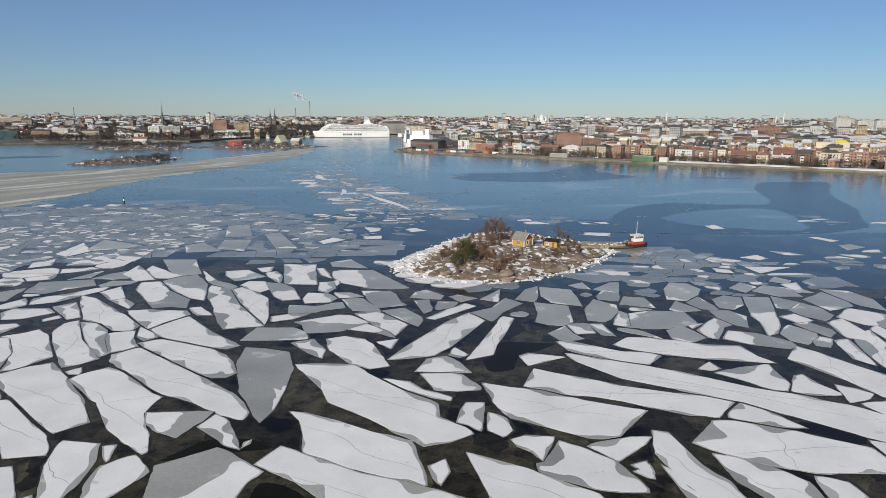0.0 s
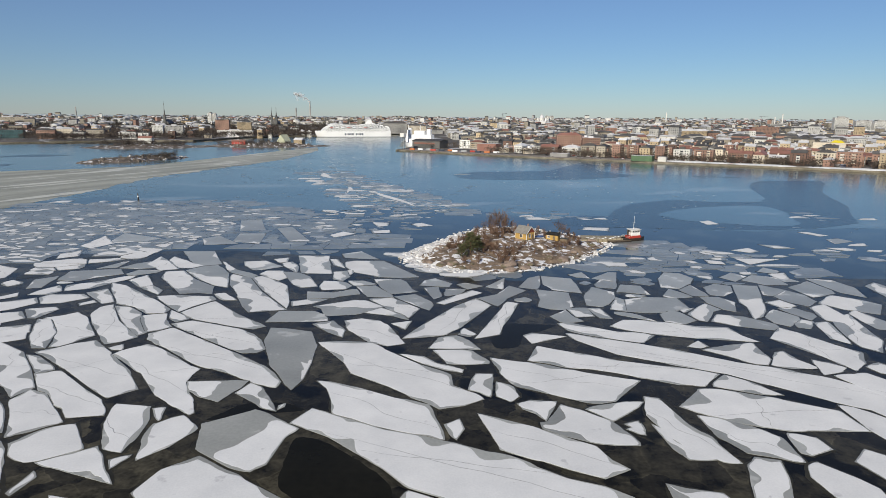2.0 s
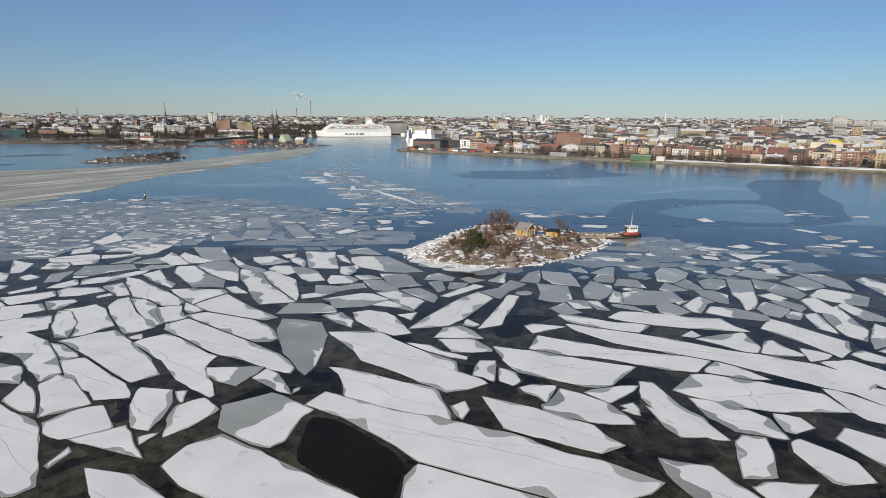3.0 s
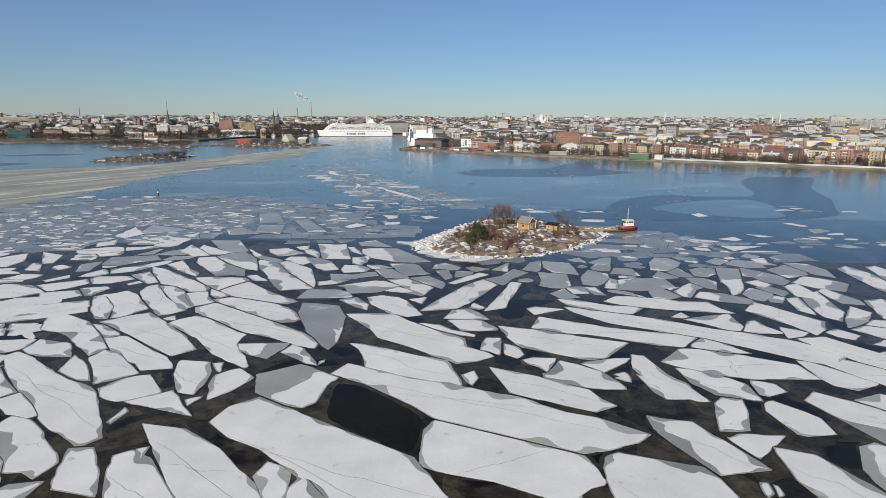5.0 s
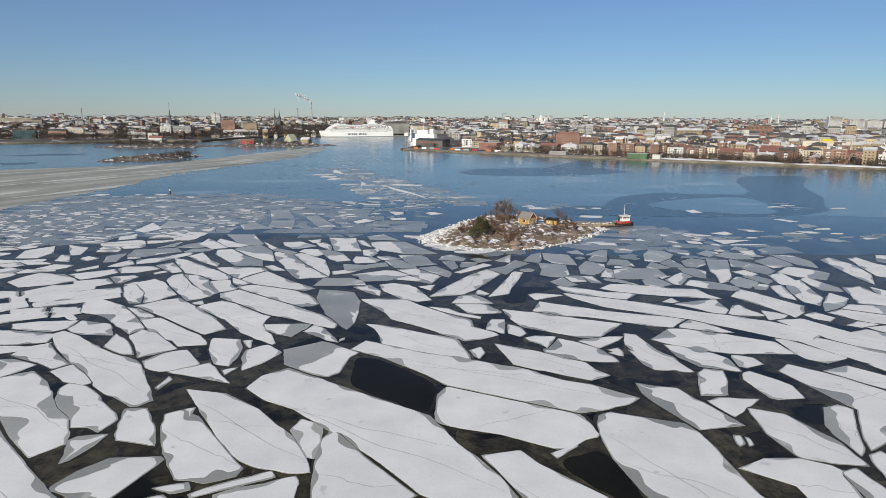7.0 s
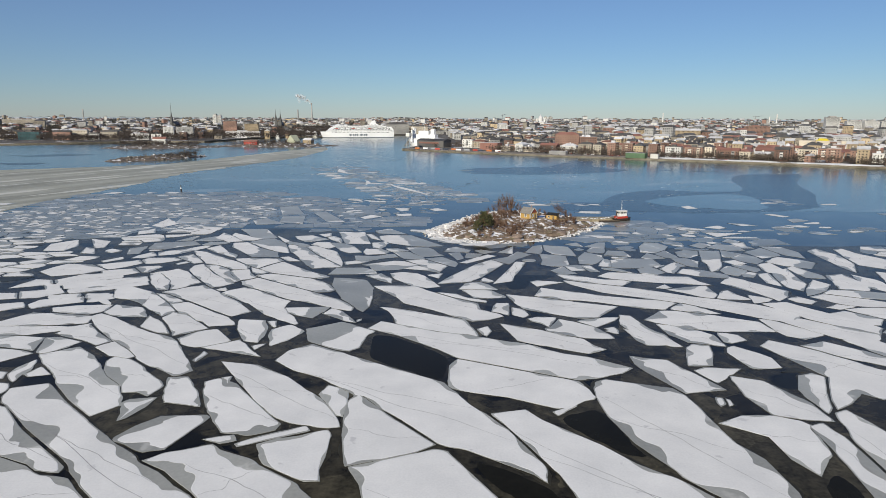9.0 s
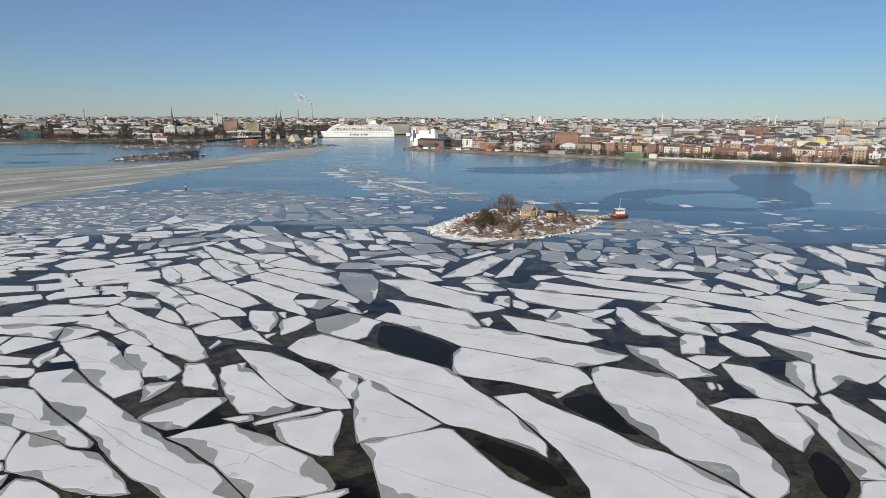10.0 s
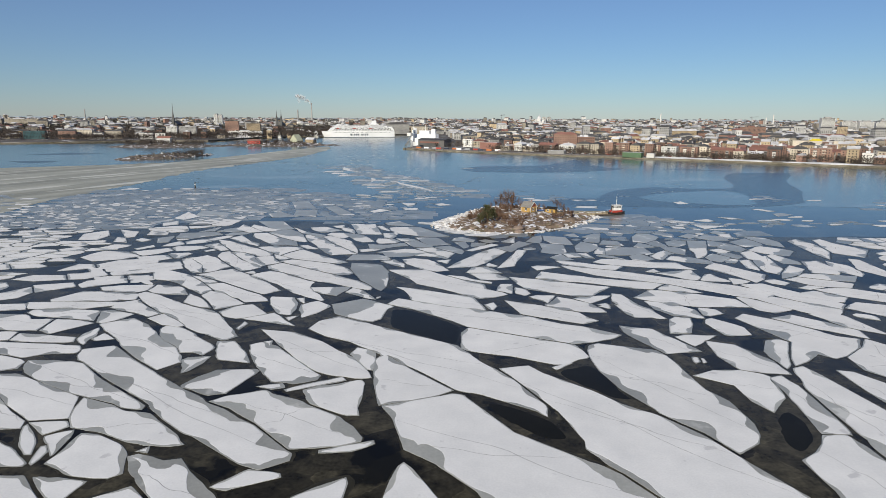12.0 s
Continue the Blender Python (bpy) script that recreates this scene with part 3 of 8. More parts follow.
floe(-107.1, 66.8, SNOWY, (-8.1, -1.4), (-8.6, 3.6), (7.4, 0.9), (8.6, -2.4), (-1.1, -2.5))
floe(-93.1, 67.3, SNOWY, (-2.4, -0.8), (-1.1, 3.4), (3.7, -0.7), (-0.3, -2.0))
floe(-97, 67.9, SNOWY, (-2.0, -1.5), (-2.2, 2.7), (-1.0, 7.2), (1.8, 0.7), (1.3, -3.4), (2.1, -5.4))
floe(56.6, 68.2, SNOWY, (-3.9, 2.1), (-1.2, 3.3), (6.8, 3.0), (2.6, -1.1), (-1.7, -4.8))
floe(-119.9, 68.3, SNOWY, (-5.8, 2.8), (2.9, 3.0), (4.7, -2.9), (-1.6, -3.0))
floe(46.6, 68.3, SNOWY, (-6.1, 10.5), (-3.4, 9.2), (1.9, 8.0), (4.0, 2.0), (8.6, -8.4), (-0.5, -10.1), (-5.1, 0.7), (-6.3, 5.4))
floe(85.8, 70.7, SNOWY, (-10.9, 15.1), (-6.6, 19.3), (1.6, 11.8), (8.7, 0.5), (13.2, -1.6), (9.7, -7.7), (2.9, -13.4), (-0.9, -15.2), (-4.2, -11.6), (-5.4, -3.9))
floe(-107.3, 76.6, SNOWY, (-4.8, -4.0), (-6.0, 5.4), (2.5, 4.0), (5.9, 2.2), (-0.5, -6.1))
floe(-60.8, 77.2, SNOWY, (-0.7, -2.4), (-0.5, 3.6), (1.0, 2.0), (0.2, -3.1))
floe(68.5, 78, SNOWY, (-2.2, 6.6), (-0.2, 7.5), (3.8, 2.5), (5.2, -0.1), (4.5, -6.2), (-1.4, -7.0), (-2.6, -6.3), (-3.8, 3.0))
floe(106.3, 78.5, SNOWY, (-8.2, 11.8), (0.1, 14.7), (1.6, 6.8), (2.7, -5.0), (8.6, -11.2), (4.1, -17.2), (2.1, -5.8), (-4.6, -0.5), (-6.4, 6.7))
floe(95.7, 79.2, SNOWY, (-10.4, 6.8), (-3.1, 10.0), (2.7, 3.5), (7.6, -3.5), (6.2, -10.0), (-5.5, -0.0))
floe(57.4, 80.4, SNOWY, (-1.1, 4.1), (1.1, 6.4), (5.0, 5.6), (3.5, -0.0), (0.4, -7.2), (-5.3, -7.7), (-3.3, -1.4))
floe(-122.6, 80.5, SNOWY, (-14.2, 6.2), (-1.7, 5.3), (2.4, 1.4), (8.5, 1.5), (9.8, -7.9), (-5.0, -6.7))
floe(-81.9, 80.6, SNOWY, (-6.9, 2.6), (-4.3, 6.8), (1.1, 1.9), (5.8, -3.5), (4.6, -4.8), (-0.5, -3.0))
floe(8.8, 82, SNOWY, (-32.7, 15.7), (-29.7, 21.9), (-14.5, 13.6), (-6.7, 11.1), (7.9, 4.2), (16.5, -2.1), (21.9, -4.2), (30.2, -10.7), (27.1, -13.7), (16.7, -17.5), (-9.1, -5.1), (-13.9, 0.7), (-24.6, 10.8))
floe(-54.3, 82.1, SNOWY, (-8.6, 1.2), (-0.9, 6.7), (3.2, 0.8), (7.6, -4.8))
floe(-49.4, 83.9, SNOWY, (-1.4, 0.4), (1.4, 2.0), (-0.0, -2.4))
floe(-99.6, 84.3, SNOWY, (-1.3, -4.6), (-5.5, 5.5), (-2.2, 5.6), (5.4, 2.5), (3.0, -3.1), (0.7, -6.0))
floe(-114.8, 86.9, SNOWY, (-10.1, 1.0), (-10.2, 3.7), (-0.8, 4.4), (9.7, 2.9), (12.3, -6.2), (3.7, -3.4), (-4.7, -2.5))
floe(-79.7, 87.1, SNOWY, (-23.7, 20.1), (-22.0, 22.9), (-18.6, 21.0), (-0.8, 6.7), (6.3, 2.9), (9.1, 0.5), (20.3, -18.2), (18.5, -20.5), (17.1, -20.9), (4.6, -11.2), (-9.3, 2.7), (-18.2, 12.6))
floe(-64.8, 88.9, SNOWY, (-6.4, 0.5), (-3.3, 6.1), (1.1, 7.9), (7.7, -1.1), (4.7, -4.7), (0.3, -5.6), (-4.0, -3.4))
floe(23.8, 90.3, SNOWY, (-12.0, 11.9), (-1.8, 6.8), (8.2, -0.2), (9.9, -4.7), (12.2, -7.5), (7.4, -10.3), (2.0, -7.7), (-4.5, -3.5), (-8.6, -1.4))
floe(70.2, 91, SNOWY, (-1.6, 4.4), (2.8, 2.8), (3.3, -1.3), (-1.5, -3.4), (-3.0, -2.6))
floe(47.5, 91.4, SNOWY, (-3.0, 7.2), (-1.6, 5.9), (0.3, 1.0), (4.2, -4.1), (4.5, -5.5), (-0.6, -5.5), (-1.8, -2.0))
floe(-30.5, 91.6, PATCHY, (-9.6, 5.5), (-1.5, 11.4), (3.1, 8.5), (8.9, 4.1), (7.1, 0.8), (6.2, -8.3), (4.2, -10.3), (0.4, -9.2), (-7.3, -3.5))
floe(-96.2, 92.3, SNOWY, (-7.8, 5.6), (-3.7, 8.5), (1.6, 2.3), (9.4, -4.9), (7.0, -7.9), (1.4, -4.1), (-8.1, 0.5))
floe(-134.7, 92.6, SNOWY, (-7.9, 2.2), (3.8, 4.1), (7.3, -2.0), (-3.2, -4.3))
floe(-45.2, 92.8, SNOWY, (-2.9, -2.4), (-3.8, 4.2), (0.2, 7.8), (5.0, 2.6), (2.4, -3.9), (-1.1, -8.4))
floe(60.5, 93.2, SNOWY, (-5.8, 9.0), (-2.7, 8.3), (2.7, 4.9), (6.0, 0.6), (5.8, -8.0), (-2.6, -4.9), (-5.0, 0.4), (-5.7, 3.7))
floe(122.9, 93.2, SNOWY, (-10.6, 2.8), (-3.4, 8.8), (3.8, 6.0), (12.0, 0.4), (2.1, -12.6))
floe(50, 95.3, SNOWY, (-3.2, 15.2), (-0.5, 14.4), (1.4, 3.3), (3.6, -1.7), (5.3, -10.3), (2.4, -10.0), (-0.8, -7.1), (-2.9, -5.9), (-5.3, 6.7))
floe(-53.9, 95.7, SNOWY, (-6.4, 9.5), (0.9, 8.4), (2.7, 3.0), (3.7, -5.3), (3.8, -9.0), (-0.1, -7.8), (-4.5, 1.1))
floe(-115.1, 96, SNOWY, (-14.1, -2.7), (-16.2, 1.8), (-1.5, 2.7), (11.5, 2.3), (16.0, 5.4), (12.1, -0.6), (4.0, -4.1), (-11.8, -4.9))
floe(7.3, 96, SNOWY, (-1.8, 1.6), (0.9, 4.0), (1.7, -0.0), (0.2, -3.8), (-0.8, -1.7))
floe(41.5, 96.1, SNOWY, (-2.4, 0.3), (1.2, 2.9), (1.1, 0.3), (0.6, -1.8), (-0.6, -1.4))
floe(32.1, 96.3, SNOWY, (-8.5, 2.4), (-7.2, 3.0), (-3.3, 10.0), (1.1, 7.1), (5.1, 3.5), (8.1, -4.7), (7.9, -5.8), (3.5, -5.8), (-0.7, -4.8), (-8.5, -1.0))
floe(100, 97.4, SNOWY, (-10.0, 8.3), (-3.4, 11.1), (4.9, 2.0), (10.8, -3.0), (4.9, -10.8), (-1.3, -7.0), (-5.8, -0.6))
floe(41, 97.6, SNOWY, (-1.6, 0.8), (1.5, 2.2), (1.0, -1.9), (-0.7, -0.9))
floe(88.4, 98.6, SNOWY, (-3.2, 8.6), (-0.7, 7.8), (8.0, -4.4), (0.6, -8.0), (-3.0, -5.5), (-3.9, -1.6))
floe(-81.2, 99.1, SNOWY, (-3.7, -0.9), (-5.9, 9.1), (0.4, 2.7), (6.2, -5.9), (3.3, -5.3))
floe(-49.9, 101, SNOWY, (-2.4, 2.3), (-0.1, 2.7), (1.2, -2.3), (1.1, -2.8))
floe(-75.6, 101.6, SNOWY, (-7.1, 5.1), (-6.1, 10.0), (-1.5, 8.0), (9.0, -4.2), (5.4, -7.6), (2.3, -10.0), (-2.3, -1.5))
floe(-7.7, 103.3, SNOWY, (-14.9, 13.8), (-11.7, 13.3), (-4.5, 9.9), (2.5, 5.7), (10.0, 2.7), (13.1, -11.4), (11.6, -11.4), (-7.0, -3.6), (-8.9, -1.5), (-10.1, 4.4), (-12.0, 9.8))
floe(-114.5, 103.7, SNOWY, (-11.9, -2.8), (-7.0, 6.8), (3.0, 5.0), (12.4, 3.9), (13.7, -2.4), (-0.4, -5.0), (-10.1, -5.7))
floe(68.5, 103.9, SNOWY, (-16.0, 2.0), (-8.9, 10.1), (-4.5, 10.2), (5.4, 6.2), (15.3, 0.6), (16.2, -7.6), (0.6, -7.5), (-6.4, -5.2), (-11.8, -1.7))
floe(-27.2, 104.5, SNOWY, (-0.5, -1.9), (-0.5, 0.5), (0.5, 1.5), (0.4, 0.1))
floe(39.1, 104.6, SNOWY, (-5.7, -0.2), (-2.2, 1.8), (3.4, 3.3), (7.0, 3.4), (3.1, -1.0), (-1.6, -5.3))
floe(23.8, 104.7, SNOWY, (-3.7, 1.9), (-0.9, 3.6), (4.2, 3.0), (3.1, -0.4), (1.0, -5.4), (-0.7, -2.3), (-2.9, -0.5))
floe(-142.3, 106.1, SNOWY, (-6.7, -2.5), (0.9, 8.9), (5.5, 2.2), (4.9, -4.1), (-2.4, -8.5))
floe(112.2, 107.3, SNOWY, (-7.6, 3.9), (1.7, 7.4), (7.8, -0.4), (3.8, -5.4), (-5.8, -5.5))
floe(104.5, 108.8, SNOWY, (-11.0, 13.3), (-2.8, 14.8), (1.5, 6.9), (8.6, -3.8), (10.1, -9.3), (6.3, -14.4), (0.4, -9.4), (-4.6, -2.9), (-8.7, 4.6))
floe(-71.6, 108.9, SNOWY, (-14.4, 10.5), (-11.1, 12.3), (-9.8, 12.3), (1.1, 2.4), (7.2, -2.2), (9.3, -4.8), (11.2, -8.6), (4.8, -9.9), (1.7, -5.9), (-3.8, -4.0))
floe(-33.3, 109.1, SNOWY, (-5.1, 1.5), (-3.4, 6.8), (-0.8, 5.0), (2.6, -0.5), (5.7, -6.8), (2.6, -5.0))
floe(130.4, 109.3, SNOWY, (-15.3, 7.5), (-3.1, 9.1), (5.1, 2.4), (15.8, -0.6), (8.8, -9.9), (-1.6, -7.1), (-9.5, -1.1))
floe(-96.1, 111.3, SNOWY, (-5.6, -0.0), (-5.7, 7.3), (3.5, 4.4), (9.2, -4.6), (1.1, -4.0), (-2.5, -2.8))
floe(-42.7, 111.9, PATCHY, (-8.0, 4.3), (5.4, 5.0), (4.7, 1.0), (3.4, -1.3), (2.2, -5.5), (-1.9, -3.5), (-6.0, -0.3))
floe(18.5, 111.9, SNOWY, (-1.8, 5.3), (1.4, 2.9), (2.3, -2.0), (0.2, -4.3), (-2.2, -2.0))
floe(-109.6, 114.1, SNOWY, (-9.4, 1.1), (-3.6, 3.4), (7.0, 4.5), (8.1, -2.0), (4.9, -4.9), (-7.0, -2.3))
floe(-134, 114.4, SNOWY, (-7.9, 2.7), (3.0, 6.5), (6.6, 0.8), (0.0, -4.1), (-1.9, -6.1))
floe(69.8, 116, SNOWY, (-5.4, 1.8), (-1.2, 6.2), (1.9, 3.2), (6.7, -4.4), (1.7, -3.8), (-6.1, -0.1))
floe(13.3, 116, SNOWY, (-2.1, 2.3), (-0.9, 5.6), (2.9, 5.6), (1.4, -6.1), (-0.6, -4.0), (-3.0, -3.1))
floe(31.4, 118, SNOWY, (-15.0, 13.1), (-7.2, 10.3), (-2.5, 9.2), (1.7, 6.3), (16.9, 0.3), (8.8, -9.9), (5.7, -11.0), (2.7, -10.6), (-10.4, -3.1), (-12.8, 1.6))
floe(-57, 118.8, SNOWY, (-17.9, 12.6), (-17.0, 15.4), (-12.7, 19.4), (-8.0, 16.5), (-1.6, 11.1), (3.3, 5.8), (6.4, 4.2), (6.1, 1.1), (6.4, -3.3), (12.0, -13.5), (13.5, -17.3), (13.0, -18.2), (2.5, -9.5), (-5.7, 1.7))
floe(115.2, 118.9, SNOWY, (-4.5, -0.6), (0.7, 2.7), (5.3, 0.5), (-1.4, -2.7))
floe(-121.5, 120.3, SNOWY, (-6.4, -1.5), (-6.1, 2.9), (5.3, 6.9), (8.3, 0.9), (1.7, -2.8), (-2.8, -6.4))
floe(-5.5, 122, SNOWY, (-21.6, 18.9), (-16.7, 19.6), (-7.3, 19.1), (-4.1, 14.2), (4.3, 5.3), (12.2, -1.3), (12.6, -6.9), (17.1, -10.7), (18.8, -13.4), (14.9, -16.3), (9.9, -18.0), (-1.4, -7.5), (-10.3, -0.8), (-12.6, 5.1))
floe(-107.2, 122.1, SNOWY, (-3.8, 1.5), (-2.8, 5.0), (3.1, -2.1), (3.7, -4.4))
floe(-96.4, 123.9, SNOWY, (-10.1, 1.8), (-15.8, 14.9), (-11.1, 15.5), (-0.6, 8.6), (7.7, -1.3), (15.1, -11.5), (13.3, -16.4), (0.1, -2.9), (-3.8, -0.1))
floe(-110.2, 125.1, SNOWY, (-5.0, 2.2), (1.3, 5.5), (4.7, 0.0), (0.7, -3.8), (-1.7, -3.8))
floe(-76.3, 125.1, SNOWY, (-17.5, 7.4), (-11.9, 13.0), (-8.1, 15.9), (0.4, 7.8), (9.1, -2.1), (17.0, -13.1), (12.8, -17.3), (-7.4, -0.0))
floe(121.9, 125.5, SNOWY, (-9.5, 4.2), (-3.5, 7.3), (11.2, -1.3), (7.1, -6.8), (-2.7, -5.2), (-6.1, -1.6))
floe(-88.9, 125.5, SNOWY, (-6.5, 5.4), (-2.8, 4.5), (6.0, -3.7), (3.3, -6.1))
floe(107.5, 125.5, SNOWY, (-3.5, 2.0), (1.2, 4.6), (4.2, -0.7), (0.6, -4.1), (-2.6, -1.8))
floe(47.3, 125.6, SNOWY, (-22.1, 4.1), (-18.6, 13.8), (-14.4, 11.3), (-6.2, 7.7), (-0.8, 4.5), (10.1, 0.7), (15.5, -0.6), (20.2, -3.2), (14.1, -9.5), (8.7, -9.1), (-2.9, -3.0), (-8.2, -1.0), (-13.9, 0.3), (-18.3, 2.7))
floe(-121.6, 125.9, SNOWY, (-6.7, 2.3), (2.2, 4.6), (6.3, -2.4), (-1.9, -4.4))
floe(-145, 126.4, SNOWY, (-9.1, -2.2), (-5.5, 4.1), (5.3, 4.4), (9.5, -1.8), (-0.1, -4.3))
floe(3.2, 127.1, SNOWY, (-8.9, 6.0), (-2.9, 4.6), (0.4, 0.3), (6.4, -3.2), (6.1, -5.0), (2.3, -3.3), (-3.2, 0.2))
floe(95, 127.1, SNOWY, (-1.4, 4.6), (1.5, 2.6), (4.2, -0.2), (1.8, -2.4), (-3.7, -4.6))
floe(68.4, 127.3, SNOWY, (-30.7, 21.8), (-6.7, 11.0), (7.9, 1.2), (13.0, -0.7), (21.7, -5.9), (32.2, -14.7), (25.1, -24.0), (19.3, -20.8), (1.3, -5.1), (-20.9, 6.7), (-29.0, 16.4))
floe(-113, 127.8, SNOWY, (-2.3, -2.3), (-4.0, 2.7), (2.9, 3.4), (3.8, -0.7), (-0.2, -3.2))
floe(-49.9, 129.9, SNOWY, (-21.4, 12.0), (-22.7, 16.2), (-18.7, 20.9), (2.5, 4.4), (11.5, -3.2), (17.1, -9.0), (19.6, -13.4), (19.3, -16.5), (14.3, -14.7), (6.6, -9.1), (-0.8, -5.3), (-6.3, -1.1), (-14.7, 7.0))
floe(-131.7, 130, SNOWY, (-8.0, 2.4), (2.7, 6.8), (6.7, 1.0), (1.9, -4.6), (-3.4, -5.4))
floe(88.1, 130.8, SNOWY, (-0.9, 5.4), (1.5, 6.3), (2.2, 0.8), (4.6, -4.8), (-1.2, -4.9), (-6.0, -2.8))
floe(9.6, 131.3, SNOWY, (-7.0, 4.5), (0.1, 5.2), (2.4, 4.3), (6.1, -2.3), (6.0, -3.7), (1.2, -4.6), (-3.6, -3.9))
floe(-32.1, 133.1, BARE, (-9.9, 18.5), (-4.7, 17.8), (1.7, 15.6), (4.9, 6.1), (6.2, -6.2), (6.3, -15.3), (5.0, -20.8), (2.2, -16.6), (-3.4, -6.3), (-8.7, 7.5))
floe(129.1, 133.3, PATCHY, (-10.0, 0.6), (-5.5, 5.0), (11.6, 1.0), (5.9, -6.7), (-3.2, -3.4))
floe(79.3, 135.1, SNOWY, (-9.5, 2.4), (-2.1, 5.8), (5.4, 7.6), (4.8, 2.6), (4.7, -3.6), (2.2, -7.1), (-0.5, -6.6), (-5.4, -1.3))
floe(-76, 135.6, SNOWY, (-2.1, 0.1), (0.3, 2.8), (2.4, -1.4), (-0.5, -1.4))
floe(-132.5, 137.6, SNOWY, (-5.0, 3.5), (-0.4, 4.2), (4.6, -3.0), (0.9, -4.7))
floe(-114.2, 138.2, SNOWY, (-11.9, -3.1), (-0.9, 1.4), (8.1, 9.7), (11.7, 3.4), (1.5, -3.6), (-8.4, -7.9))
floe(101, 139.8, SNOWY, (-9.9, 6.5), (-3.1, 15.4), (0.2, 11.0), (4.4, 2.1), (8.1, -3.4), (4.1, -10.3), (-0.8, -14.8), (-3.4, -6.3))
floe(120.9, 140.7, PATCHY, (-4.3, -1.4), (4.8, 10.6), (7.1, 4.5), (0.8, -4.1), (-8.4, -9.5))
floe(70, 140.7, SNOWY, (-3.2, -1.0), (1.3, 3.5), (2.2, -0.6), (-0.3, -1.9))
floe(7.9, 140.8, SNOWY, (-6.6, -3.5), (-4.2, 3.7), (0.5, 5.6), (3.5, 2.4), (6.3, -4.2))
floe(154.5, 141, SNOWY, (1.3, 22.4), (4.6, 20.4), (2.3, 1.5), (5.1, -14.7), (-3.2, -25.6), (-3.6, -7.0), (-6.7, 3.1))
floe(-118, 143, SNOWY, (-9.8, -7.3), (-14.0, -1.2), (-3.2, 5.1), (9.3, 9.8), (13.5, 3.6), (6.5, -2.5), (-2.4, -7.2))
floe(-140.9, 143.2, SNOWY, (-5.2, -6.8), (-3.7, 4.8), (2.1, 4.0), (6.6, -2.2))
floe(-51.9, 144.4, SNOWY, (-18.7, 9.9), (-13.8, 12.5), (-6.1, 9.7), (1.0, 6.3), (6.6, 2.2), (10.7, -3.8), (12.9, -8.7), (11.2, -11.2), (8.1, -11.3), (4.0, -8.8))
floe(143.7, 144.9, SNOWY, (0.4, 14.2), (4.5, 6.5), (2.2, -6.9), (-1.6, -11.1), (-5.5, -2.7))
floe(29.9, 145.9, SNOWY, (-3.8, 1.2), (-1.2, 3.1), (7.4, 0.6), (-2.3, -4.8))
floe(-100.9, 146, SNOWY, (-2.0, -2.4), (-8.4, 11.5), (-4.7, 11.6), (3.4, 0.7), (7.4, -10.8), (4.1, -10.8))
floe(11.4, 148.4, SNOWY, (-2.3, -0.9), (-0.8, 4.1), (2.6, -0.8), (0.4, -2.3))
floe(137, 148.5, SNOWY, (-2.6, 9.4), (3.9, 10.9), (3.7, 3.1), (5.1, -3.0), (-1.0, -11.6), (-9.3, -9.0))
floe(-127.5, 148.6, SNOWY, (-9.8, -1.3), (-4.6, 6.5), (8.2, 9.8), (11.7, 2.0), (-0.7, -7.5), (-4.9, -9.3))
floe(-13.6, 148.8, SNOWY, (-9.4, 9.3), (-4.9, 11.5), (0.6, 9.5), (4.2, 3.4), (8.8, -8.6), (4.4, -10.3), (-0.5, -7.7), (-6.8, 1.2))
floe(-96.4, 149.5, SNOWY, (-12.1, 8.7), (-8.0, 11.4), (-5.5, 14.6), (0.1, 9.4), (10.1, -5.1), (5.6, -13.0), (3.5, -13.7), (2.1, -9.7), (-1.7, -2.7), (-9.2, 7.1))
floe(48.5, 150.2, SNOWY, (-11.5, 6.9), (-9.0, 8.2), (3.6, 0.3), (10.3, -0.7), (12.5, -2.5), (8.0, -7.9), (3.1, -6.3), (-4.2, -2.8), (-9.7, 0.9))
floe(117.5, 151, SNOWY, (0.1, 13.5), (7.9, 17.2), (3.6, 0.2), (2.6, -5.9), (-3.4, -14.5), (-6.2, -10.7), (-4.5, -0.0))
floe(-25.3, 151.1, SNOWY, (-6.1, 3.9), (-1.0, 6.9), (3.5, -1.1), (3.9, -6.6), (-0.3, -3.0))
floe(110.9, 151.9, SNOWY, (-0.6, 7.7), (3.7, 8.7), (1.5, -1.5), (-1.0, -9.5), (-3.7, -5.3))
floe(68.9, 152.3, SNOWY, (-17.7, 3.0), (-12.5, 8.5), (-6.6, 8.2), (0.1, 6.2), (6.4, 3.4), (14.8, 2.7), (15.7, -4.2), (18.2, -8.8), (2.4, -6.3), (-6.3, -3.9), (-16.1, 1.0))
floe(-86.8, 153.2, SNOWY, (-10.7, 10.1), (-11.3, 16.2), (-8.8, 18.7), (0.5, 3.7), (12.2, -9.6), (9.5, -13.2), (6.5, -14.9), (-5.8, 1.5))
floe(-6.4, 154.5, SNOWY, (-3.1, 1.7), (2.3, 3.9), (1.0, -3.4), (-0.1, -2.3))
floe(-75.1, 155.4, SNOWY, (-6.9, 5.9), (-0.5, 8.3), (1.9, 1.8), (5.9, -3.5), (3.7, -6.2), (0.8, -8.2), (-5.2, 1.6))
floe(-119.9, 157.3, SNOWY, (-8.9, 3.3), (1.3, 7.1), (6.6, 0.8), (-1.5, -7.9))
floe(-82.6, 157.3, SNOWY, (-11.9, 13.2), (-6.9, 12.3), (-0.6, 6.3), (2.9, -0.2), (8.8, -10.1), (7.4, -12.7), (2.9, -8.3), (-3.0, -0.4))
floe(106.6, 158.2, PATCHY, (-2.6, 0.1), (1.7, 4.4), (4.2, 2.3), (-0.3, -4.0), (-3.2, -2.8))
